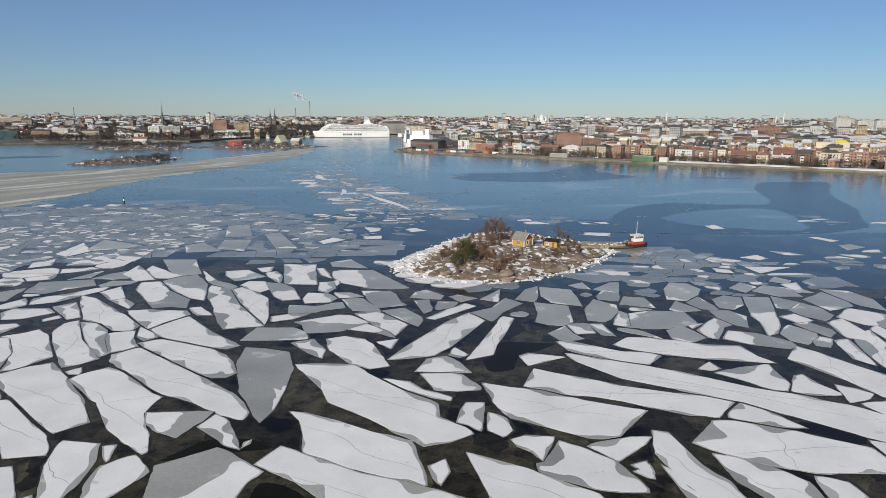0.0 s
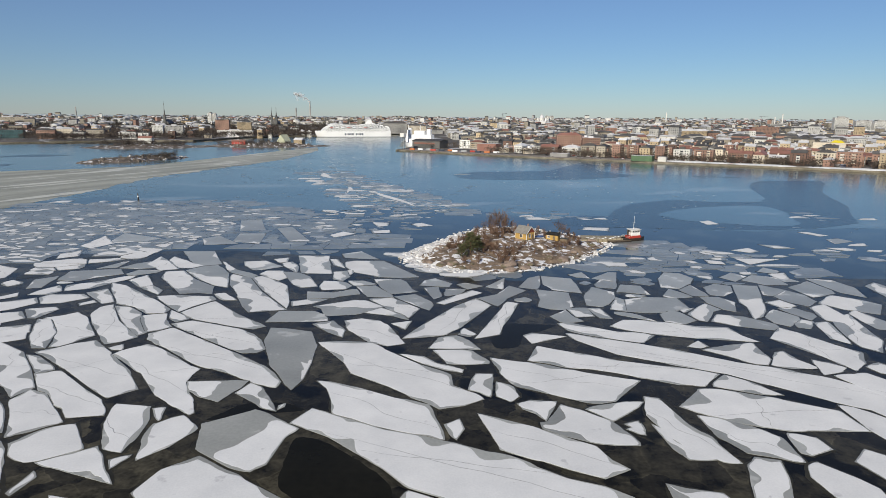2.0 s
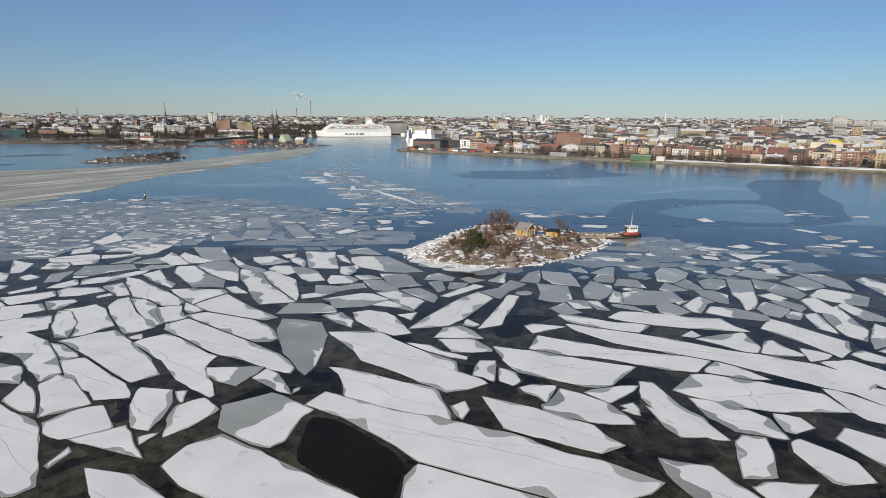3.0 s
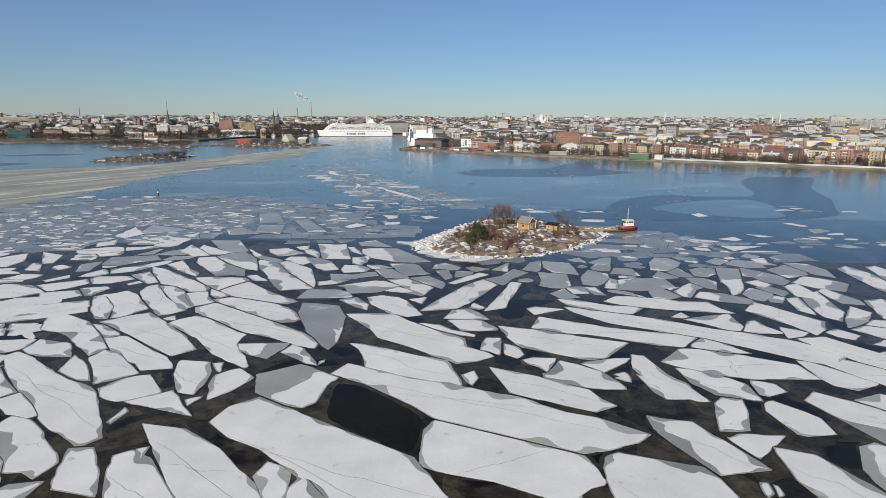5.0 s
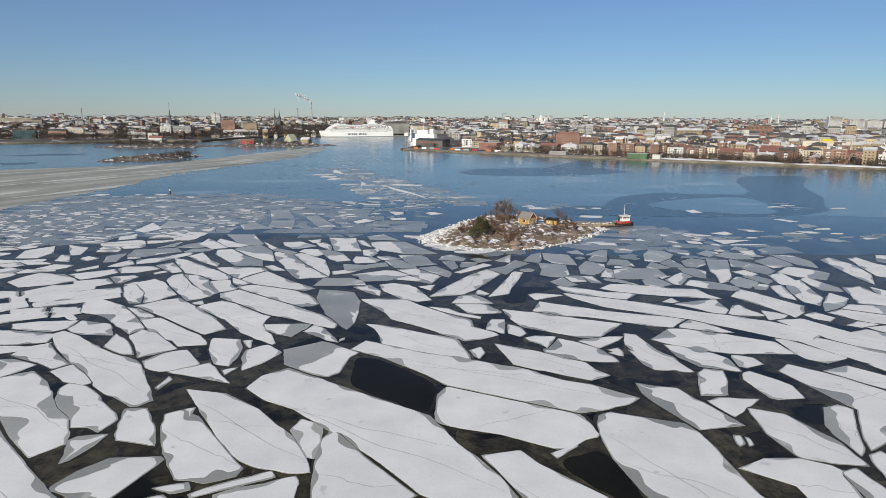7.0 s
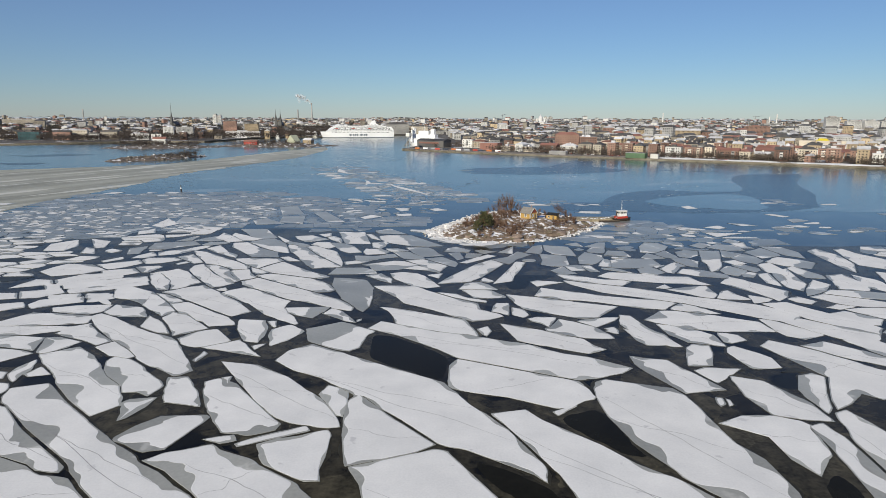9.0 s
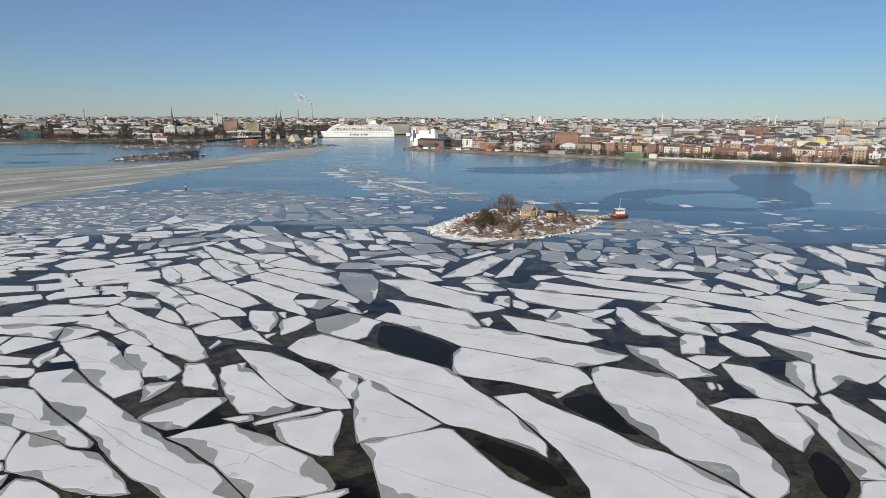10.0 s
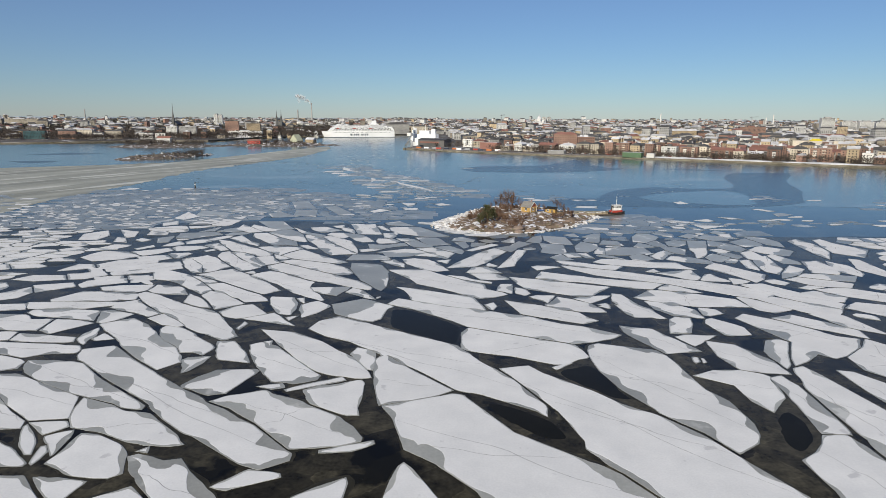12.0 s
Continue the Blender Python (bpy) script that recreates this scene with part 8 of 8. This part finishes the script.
def domed_church(x, y):
    z = ground_at(x, y)
    ob = thing("domed_church", (x, y, z), 0, "white neoclassical cathedral with a pale dome above the roofs", "church")
    bm = bmesh.new()
    box(bm, -28, -12, -2, 28, 12, 26)
    box(bm, -12, -28, -2, 12, 28, 26)
    part("nave", bm, WHITEWALL, ob)
    bm = bmesh.new()
    round_body(bm, ((10, 26), (10, 40), (10.6, 40.4), (9.6, 42)), 24)
    part("drum", bm, WHITEWALL, ob)
    bm = bmesh.new()
    round_body(bm, ((9.6, 42), (9.0, 46), (7.0, 50), (4.0, 53), (1.6, 54.2), (1.4, 58), (0.3, 61)), 24)
    part("dome", bm, SNOWROOF, ob, "pale green-grey dome")
    for sx in (-1, 1):
        for sy in (-1, 1):
            bm = bmesh.new()
            round_body(bm, ((4, 26), (4, 34), (3.4, 37), (1.2, 40), (0.2, 43)), 12, (sx * 15, sy * 15))
            part("corner_tower", bm, WHITEWALL, ob)
    for sx in (-1, 1):
        bm = bmesh.new()
        v = [bm.verts.new(q) for q in ((-13 if sx < 0 else -29, -29 if sx < 0 else -13, 26), (13 if sx < 0 else 29, -29 if sx < 0 else -13, 26), (13 if sx < 0 else 29, 29 if sx < 0 else 13, 26), (-13 if sx < 0 else -29, 29 if sx < 0 else 13, 26))]
        t = [bm.verts.new(q) for q in (((0, -29, 32), (0, 29, 32)) if sx < 0 else ((-29, 0, 32), (29, 0, 32)))]
        for f in (((v[0], v[1], t[0]), (v[1], v[2], t[1], t[0]), (v[2], v[3], t[1]), (v[3], v[0], t[0], t[1])) if sx < 0 else ((v[0], v[1], t[1], t[0]), (v[1], v[2], t[1]), (v[2], v[3], t[0], t[1]), (v[3], v[0], t[0]))):
            bm.faces.new(f)
        part("roof", bm, SNOWROOF, ob)
    return ob


domed_church(412, 2700)


SLATE = surface("weathered_dark_stone", (0.05, 0.052, 0.052), (0.12, 0.12, 0.115), 0.05, 0.8, 0.05, 1.0)


def spired_church(x, y, tower, spire, twin, wall, label):
    z = ground_at(x, y)
    ob = thing("church", (x, y, z), 0, label, "church", "churches of the city")
    bm = bmesh.new()
    box(bm, -12, 0, -2, 12, 48, tower * 0.45)
    part("nave", bm, wall, ob)
    bm = bmesh.new()
    v = [bm.verts.new(q) for q in ((-13, 0, tower * 0.45), (13, 0, tower * 0.45), (13, 48, tower * 0.45), (-13, 48, tower * 0.45), (0, 0, tower * 0.75), (0, 48, tower * 0.75))]
    for f in ((0, 1, 4), (1, 2, 5, 4), (2, 3, 5), (3, 0, 4, 5)):
        bm.faces.new([v[i] for i in f])
    part("roof", bm, DARKROOF, ob)
    for sx in ((-9, 9) if twin else (0,)):
        bm = bmesh.new()
        box(bm, sx - 4, -4, -2, sx + 4, 4, tower)
        part("tower", bm, wall, ob)
        bm = bmesh.new()
        round_body(bm, ((4.4, tower), (2.2, tower + (spire - tower) * 0.25), (0.9, tower + (spire - tower) * 0.5), (0.2, spire)), 8, (sx, 0))
        part("spire", bm, DARKROOF, ob, "dark slender spire")
    return ob


spired_church(-668, 2500, 42, 78, True, SLATE, "dark twin-spired church above the trees")
spired_church(-1010, 2300, 40, 96, False, SLATE, "dark church with one tall needle spire")


def stack(x, y, h, r, wall, label):
    ob = thing("chimney_stack", (x, y, ground_at(x, y)), 0, label, "chimney", "tall chimneys")
    bm = bmesh.new()
    round_body(bm, ((r, -2), (r * 0.75, h - 4), (r * 0.85, h - 4), (r * 0.85, h)), 14)
    part("shaft", bm, wall, ob)
    bm = bmesh.new()
    box(bm, -26, -10, -2, 10, 14, 22)
    part("boiler_house", bm, GREYWALL, ob)
    return ob


stack(-842, 4000, 118, 5.0, GREYWALL, "tall dark chimney of a power station")
stack(-930, 4000, 78, 5.0, GREYWALL, "shorter dark chimney of a power station")
stack(1560, 2950, 64, 3.4, WHITEWALL, "slender white chimney over the roofs")
stack(1500, 2900, 52, 3.0, WHITEWALL, "short white chimney over the roofs")
stack(1110, 3200, 66, 3.2, WHITEWALL, "white chimney among far houses")
stack(-1560, 2700, 76, 3.0, GREYWALL, "dark chimney behind the harbour district")


def tower_block(x, y, w, d, storeys, wall, label):
    ob = thing("tower_block", (x, y, ground_at(x, y)), rng.uniform(-15, 15), label, "building", "high-rise towers")
    h = storeys * 3
    bm = bmesh.new()
    box(bm, -w / 2, -d / 2, -2, w / 2, d / 2, h)
    part("wall", bm, wall, ob)
    bm = bmesh.new()
    for s in range(storeys):
        box(bm, -w / 2 + 1, -d / 2 - 0.08, s * 3 + 1, w / 2 - 1, -d / 2 - 0.02, s * 3 + 2.3)
    tagged(part("window_band", bm, PANE, ob, "dark rows of windows"), kind="stuff")
    bm = bmesh.new()
    box(bm, -w / 2 + 0.3, -d / 2 + 0.3, h, w / 2 - 0.3, d / 2 - 0.3, h + 0.5)
    box(bm, -w / 4, -d / 4, h + 0.5, w / 4, d / 4, h + 4)
    part("roof", bm, GREYWALL, ob)
    return ob


TOWER = "pale high-rise apartment tower over the district"
for x, y, w, s in ((1293, 2080, 43, 19), (1365, 2080, 47, 15), (1424, 2080, 47, 15), (1485, 2080, 49, 14), (-954, 2600, 15, 18), (-936, 2600, 14, 17), (560, 3500, 22, 14), (590, 3520, 22, 14)):
    tower_block(x, y, w, 18, s, WHITEWALL, TOWER)

# the broad brick block and the yellow tarpaulin hall on the right shore
YELLOWTARP = surface("yellow_tarpaulin", (0.62, 0.50, 0.02), (0.80, 0.66, 0.04), 0.1, 0.6, 0.1, 1.0)
hall = thing("tarpaulin_hall", (640, 1020, 2), -32, "pale stone building under a bright yellow tarpaulin roof", "building")
bm = bmesh.new()
box(bm, -34, -16, -2, 34, 16, 17)
part("wall", bm, PLASTER, hall)
bm = bmesh.new()
v = [bm.verts.new(q) for q in ((-10, -8, 17), (10, -8, 17), (10, 8, 17), (-10, 8, 17), (-5, 0, 20.5), (5, 0, 20.5))]
for f in ((0, 1, 5, 4), (1, 2, 5), (2, 3, 4, 5), (3, 0, 4)):
    bm.faces.new([v[i] for i in f])
part("roof", bm, YELLOWTARP, hall, "bright yellow tarpaulin")

# the shipyard at the end of the quay
yard = thing("dock_hall", (-22, 1110, 2), -30, "dark dock hall with a red stripe beside the quay", "building")
bm = bmesh.new()
box(bm, -28, -14, -2, 28, 14, 17)
part("wall", bm, DARKROOF, yard)
bm = bmesh.new()
box(bm, -24, -14.3, 9, 18, -13.9, 13)
part("stripe", bm, REDROOF, yard, "red painted stripe")
bm = bmesh.new()
v = [bm.verts.new(q) for q in ((-29, -15, 17), (29, -15, 17), (29, 15, 17), (-29, 15, 17), (-29, 0, 21), (29, 0, 21))]
for f in ((0, 1, 5, 4), (1, 2, 5), (2, 3, 4, 5), (3, 0, 4)):
    bm.faces.new([v[i] for i in f])
part("roof", bm, DARKROOF, yard)
yard.scale = (1, 1, 0.72)


def harbour_vessel(x, y, turn, L, wall, label):
    ob = thing("moored_vessel", (x, y, 0), turn, label, "ship", "vessels at the quays")
    bm = bmesh.new()
    rings = []
    for z, rake in ((-1, 3.0), (7.0, 0.0)):
        row = [(-L / 2 + rake * (1 - t) + t * (L - rake), -L * 0.1 * (1 - max(0, 1 - t / 0.25) ** 2), z) for t in np.linspace(0, 1, 13)]
        row += [(a, -b, c) for a, b, c in row[::-1]]
        rings.append([bm.verts.new(q) for q in row])
    n = len(rings[0])
    for i in range(n):
        bm.faces.new((rings[0][i], rings[0][(i + 1) % n], rings[1][(i + 1) % n], rings[1][i]))
    bm.faces.new(rings[1])
    bmesh.ops.remove_doubles(bm, verts=bm.verts[:], dist=0.01)
    bmesh.ops.recalc_face_normals(bm, faces=bm.faces[:])
    part("hull", bm, wall, ob)
    for k, (a, b, z0, z1) in enumerate(((-0.36, 0.34, 7, 15), (-0.3, 0.22, 15, 23), (-0.24, 0.04, 23, 30))):
        bm = bmesh.new()
        box(bm, a * L, -L * 0.08 + k, z0, b * L, L * 0.08 - k, z1, 0.3)
        part("deck_house", bm, SHIPWHITE, ob)
    bm = bmesh.new()
    tube(bm, (-L * 0.1, 0, 29), (-L * 0.1, 0, 40), 0.6, 0.3)
    tube(bm, (-L * 0.1, -4, 35), (-L * 0.1, 4, 35), 0.3, 0.3)
    part("mast", bm, SHIPWHITE, ob)
    bm = bmesh.new()
    box(bm, L * 0.08, -3, 22, L * 0.18, 3, 33, 0.5)
    part("funnel", bm, SHIPWHITE, ob)
    return ob


harbour_vessel(-34, 1168, -32, 84, SHIPWHITE, "white icebreaker moored behind the dock hall")
harbour_vessel(-66, 1245, 70, 40, SHIPWHITE, "white vessel moored at the inner quay")
harbour_vessel(-520, 1560, 20, 44, SHIPWHITE, "small white ferry at the far pier").scale = (1, 1, 0.42)

# low sheds, containers and cars along the quay
CAR = [surface("car_paint_dark", (0.03, 0.03, 0.035), (0.05, 0.05, 0.055), 0.5, 0.3, 0.0, 2.0), surface("car_paint_red", (0.30, 0.03, 0.02), (0.36, 0.05, 0.03), 0.5, 0.3, 0.0, 2.0), SHIPWHITE, METAL]


def car(material, label):
    ob = thing("parked_car", (0, 0, 0), 0, label, "car", "cars parked on the quay")
    bm = bmesh.new()
    box(bm, -2.2, -0.9, 0.35, 2.2, 0.9, 0.95, 0.12)
    part("body", bm, material, ob)
    bm = bmesh.new()
    box(bm, -1.3, -0.78, 0.95, 1.1, 0.78, 1.5, 0.2)
    part("cabin", bm, PANE, ob, "dark glazed cabin")
    for a in (-1.4, 1.4):
        for b in (-0.85, 0.85):
            bm = bmesh.new()
            tube(bm, (a, b - 0.1, 0.33), (a, b + 0.1, 0.33), 0.33, 0.33, 10)
            part("wheel", bm, HULLBLACK, ob, "black tyre")
    return ob


models = [car(m, l) for m, l in zip(CAR, ("dark parked car on the quay", "red parked car on the quay", "white parked car on the quay", "grey parked car on the quay"))]
done = set()
for k in range(56):
    u = rng.uniform(90, 560)
    x, y = ORIGIN + ALONG * u + INLAND * rng.choice((18, 26, 34))
    m = pose(float(x), float(y), 2.0, 0, 0, -34 + rng.choice((0, 90, 180)) + rng.uniform(-4, 4))
    i = int(rng.integers(0, 4))
    if i in done:
        copy_thing(models[i], m)
    else:
        done.add(i)
        models[i].matrix_basis = m


def container(x, y, turn, L, w, h, material, label, name="container"):
    ob = thing(name, (x, y, 2), turn, label, "container" if name == "container" else "shed", "sheds and containers on the quay")
    bm = bmesh.new()
    box(bm, -L / 2, -w / 2, 0, L / 2, w / 2, h)
    bmesh.ops.bevel(bm, geom=bm.edges[:], offset=0.15, segments=1, affect='EDGES')
    part("body", bm, material, ob)
    bm = bmesh.new()
    box(bm, -L / 2 - 0.1, -w / 2 - 0.1, h, L / 2 + 0.1, w / 2 + 0.1, h + 0.15)
    part("roof", bm, SNOWROOF if h > 3 else METAL, ob)
    return ob


GREEN = surface("green_sheet_wall", (0.05, 0.10, 0.05), (0.09, 0.16, 0.08), 0.2, 0.6, 0.0, 2.0)
ORANGE = surface("orange_container_paint", (0.40, 0.12, 0.03), (0.52, 0.17, 0.05), 0.2, 0.6, 0.0, 2.0)
container(258, 800, -32, 26, 12, 7, GREEN, "green corrugated storage hall at the water", "storage_hall")
container(281, 793, -32, 10, 8, 6, WHITEWALL, "small white service building at the water", "service_building")
container(166, 878, -32, 26, 10, 5, GREYWALL, "low grey pavilion with a flat roof on the quay", "pavilion")
container(120, 990, -32, 40, 16, 9, BRICK, "old brick warehouse behind the quay", "warehouse")
container(75, 1010, -32, 34, 16, 12, REDROOF, "red warehouse with a gable end", "warehouse")
for k in range(12):
    x, y = ORIGIN + ALONG * (24 + k * 14) + INLAND * (14 + (k % 3) * 4)
    container(float(x), float(y), -32 + (k % 4) * 6, 9, 2.6, 2.7, (ORANGE, SHIPWHITE, METAL, HULLRED, SHIPDARK)[k % 5], ("orange", "white", "grey", "red", "dark blue")[k % 5] + " shipping container on the quay")

# snowbanks along the shore road
for k, (u, v, L) in enumerate(((470, 14, 70), (545, 14, 60), (640, 16, 80), (740, 16, 60))):
    x, y = ORIGIN + ALONG * u + INLAND * v
    bm = bmesh.new()
    bmesh.ops.create_icosphere(bm, subdivisions=3, radius=1)
    for q in bm.verts:
        q.co *= 1 + 0.25 * noise.noise(q.co * 3 + Vector((k, 0, 0)))
    ob = tagged(new("snowbank", mesh_of("snowbank", bm, SNOW)), "long ploughed snowbank on the shore lawn", "snow", "snowbanks")
    ob.matrix_basis = pose(float(x), float(y), 2.0, 0, 0, -33) @ Matrix.Diagonal((L * 0.62, 12, 1.3, 1))


# ---- rocky islets off the far shore ----
DARKROCK = surface("dark_wet_granite", (0.035, 0.030, 0.026), (0.19, 0.155, 0.125), 0.1, 0.85, 0.3, 0.8, spot=(0.55, 0.55, 0.57), spot_scale=0.12, spot_at=0.57)

def islet(x, y, rx, ry, turn, height, seed, label):
    c, s = math.cos(radians(turn)), math.sin(radians(turn))

    def level(px, py):
        a, b = (px - x) * c + (py - y) * s, -(px - x) * s + (py - y) * c
        r = math.hypot(a / rx, b / ry) + 0.28 * noise.noise((px * 0.03, py * 0.03, seed))
        return -0.6 + max(0.0, 1.05 - r) ** 0.7 * height * (0.7 + 0.9 * abs(noise.noise((px * 0.08, py * 0.08, seed)))) if r < 1.05 else -0.6

    big = max(rx, ry) * 1.4
    terrain("ground_islet", x - big, y - big, x + big, y + big, max(2.5, big / 36), level, DARKROCK, label)
    return level


ROCKY = "low rocky islet with snow patches and bare bushes"
l1 = islet(-385, 775, 72, 30, 62, 6.5, 1.0, ROCKY)
l2 = islet(-520, 1100, 105, 62, 20, 6.0, 2.0, ROCKY)
l3 = islet(-330, 1170, 112, 55, 8, 7.0, 3.0, ROCKY)
spots = []
for lv, cx, cy, w, n in ((l1, -370, 810, 55, 60), (l2, -560, 1100, 60, 130), (l2, -480, 1110, 60, 80), (l3, -350, 1170, 90, 150)):
    for _ in range(n):
        x, y = cx + rng.normal(0, w * 0.5), cy + rng.normal(0, w * 0.4)
        if lv(x, y) > 0.8:
            spots.append((x, y, rng.uniform(3, 7 if lv is l1 else 11)))
stones = bmesh.new()
for lv, cx, cy, w, n in ((l1, -385, 775, 75, 420), (l2, -520, 1100, 90, 260), (l3, -330, 1170, 90, 320)):
    for _ in range(n):
        x, y = cx + rng.normal(0, w * 0.6), cy + rng.normal(0, w * 0.6)
        z = lv(x, y)
        if z < -0.2:
            continue
        s = rng.uniform(0.8, 2.6)
        ring = [(s * math.cos(k) * rng.uniform(0.7, 1.2), s * math.sin(k) * rng.uniform(0.6, 1.0)) for k in (0, 1.1, 2.2, 3.2, 4.2, 5.2)]
        base = [stones.verts.new((x + a, y + b, z - 0.5)) for a, b in ring]
        top = [stones.verts.new((x + a * 0.55, y + b * 0.55, z + s * rng.uniform(0.4, 0.8))) for a, b in ring]
        for k in range(6):
            stones.faces.new((base[k], base[(k + 1) % 6], top[(k + 1) % 6], top[k]))
        stones.faces.new(top)
tagged(new("islet_stones", mesh_of("islet_stones", stones, DARKROCK)), "dark stones strewn over the low islets", "stones", kind="stuff")
for _ in range(26):
    spots.append((-352 + rng.normal(0, 7), 800 + rng.normal(0, 10), rng.uniform(5, 9)))
city_trees("islet_bushes", spots, "bare bushes and small trees on the islets", DARKTWIG)


PALEGREEN = surface("pale_green_boards", (0.34, 0.36, 0.26), (0.50, 0.51, 0.38), 0.1, 0.8, 0.05, 1.0)


def hut(x, y, z, turn, w, d, h, wall, roof, label, steep=0.35):
    ob = thing("hut", (x, y, z), turn, label, "building", "huts on the islets")
    bm = bmesh.new()
    box(bm, -w / 2, -d / 2, -2, w / 2, d / 2, h)
    part("wall", bm, wall, ob)
    bm = bmesh.new()
    v = [bm.verts.new(q) for q in ((-w / 2 - .5, -d / 2 - .5, h), (w / 2 + .5, -d / 2 - .5, h), (w / 2 + .5, d / 2 + .5, h), (-w / 2 - .5, d / 2 + .5, h), (-w / 2 - .5, 0, h + d * steep), (w / 2 + .5, 0, h + d * steep))]
    for f in ((0, 1, 5, 4), (1, 2, 5), (2, 3, 4, 5), (3, 0, 4)):
        bm.faces.new([v[i] for i in f])
    part("roof", bm, roof, ob)
    for k in range(max(1, int(w / 5))):
        window(ob, -w / 2 + w / (int(w / 5) + 1) * (k + 1), -d / 2 - 0.02, 1.4, 1.2, 1.4, 0)
    return ob


hut(-372, 1148, max(1.0, l3(-372, 1148)), 5, 24, 9, 5, HULLRED, REDROOF, "low red wooden boathouse on an islet")
hut(-300, 1190, max(1.5, l3(-300, 1190)), 60, 16, 20, 5, PALEGREEN, PALEGREEN, "steep pale green gabled house on a rocky islet", 0.62)
hut(-272, 1195, max(1.5, l3(-272, 1195)), -20, 18, 12, 8, OCHRE, SNOWROOF, "pale stone house with snowy roof on an islet")
hut(-590, 1250, 2.0, 5, 26, 12, 8, WHITEWALL, REDROOF, "long white pavilion with red roof by the shore")


# smoke that hangs over the power station's chimney
def smoke_material():
    m = bpy.data.materials.new("pale_smoke")
    m.use_nodes = True
    n, li = m.node_tree.nodes, m.node_tree.links.new
    clear = n.new("ShaderNodeBsdfTransparent")
    mix = n.new("ShaderNodeMixShader")
    mix.inputs[0].default_value = 0.13
    n["Principled BSDF"].inputs["Base Color"].default_value = (0.8, 0.8, 0.82, 1)
    n["Principled BSDF"].inputs["Roughness"].default_value = 1.0
    li(clear.outputs[0], mix.inputs[1])
    li(n["Principled BSDF"].outputs[0], mix.inputs[2])
    li(mix.outputs[0], n["Material Output"].inputs[0])
    return m


bm = bmesh.new()
r2 = random.Random(9)
for k in range(46):
    t = (k / 45) ** 1.2
    size = 4 + 7 * t
    made = bmesh.ops.create_icosphere(bm, subdivisions=2, radius=1.0)
    at = Vector((-846 - 85 * t + r2.gauss(0, 5 * t), 4000 + r2.gauss(0, 8), 142 + 40 * math.sin(t * 1.5) + r2.gauss(0, 5 + 7 * t)))
    for v in made["verts"]:
        v.co = at + v.co * size * (1 + 0.4 * noise.noise(v.co * 1.3 + at * 0.05)) * r2.uniform(0.96, 1.04)
tagged(new("smoke_plume", mesh_of("smoke_plume", bm, smoke_material(), True)), "thin white smoke drifting from a tall chimney", "smoke")


# tower cranes over the far roofs
def crane(x, y, h, jib, turn, label):
    ob = thing("tower_crane", (x, y, ground_at(x, y)), turn, label, "crane", "tower cranes")
    for name, a, b, w in (("mast", (0, 0, 0), (0, 0, h), 1.1), ("jib", (-jib * 0.3, 0, h * 0.93), (jib, 0, h * 0.98), 0.7)):
        bm = bmesh.new()
        a, b = Vector(a), Vector(b)
        q = (b - a).to_track_quat("Z", "Y")
        corner = [q @ Vector((sx * w, sy * w, 0)) for sx, sy in ((-1, -1), (1, -1), (1, 1), (-1, 1))]
        for c in corner:
            tube(bm, a + c, b + c, 0.22, 0.22, 4, False)
        n = int((b - a).length / 4)
        for i in range(n):
            for j in range(4):
                tube(bm, a + (b - a) * i / n + corner[j], a + (b - a) * (i + 1) / n + corner[(j + 1) % 4], 0.14, 0.14, 3, False)
        part(name, bm, METAL, ob)
    return ob


crane(225, 2450, 62, 34, 60, "pale tower crane over the old town roofs")
crane(1240, 2500, 60, 40, 25, "grey tower crane over a building site")
crane(1120, 2300, 48, 36, 130, "grey tower crane among far houses")

# timber fenders along the quay wall
bm = bmesh.new()
box(bm, -0.5, -0.5, -0.6, 0.5, 0.5, 2.6, 0.08)
post = mesh_of("fender_post", bm, HULLBLACK)
for k in range(34):
    x, y = ORIGIN + ALONG * (6 + k * 11.5) - INLAND * 1.3
    ob = new("fender_post", post)
    ob.matrix_basis = pose(float(x), float(y), 0, 0, 0, -34)
    tagged(ob, "dark timber fender post on the quay wall", "fender", "fenders of the quay")
gate = thing("dock_tower", (-66, 1062, 2), -34, "grey steel dock tower at the quay end", "tower")
bm = bmesh.new()
for sx in (-3, 3):
    for sy in (-3, 3):
        tube(bm, (sx, sy, 0), (sx * 0.7, sy * 0.7, 24), 0.5, 0.4, 5)
for z in (6, 12, 18):
    box(bm, -3, -3, z, 3, 3, z + 0.5)
part("frame", bm, METAL, gate)
bm = bmesh.new()
box(bm, -4, -4, 20, 4, 4, 26, 0.3)
part("cabin", bm, WHITEWALL, gate, "pale cabin")
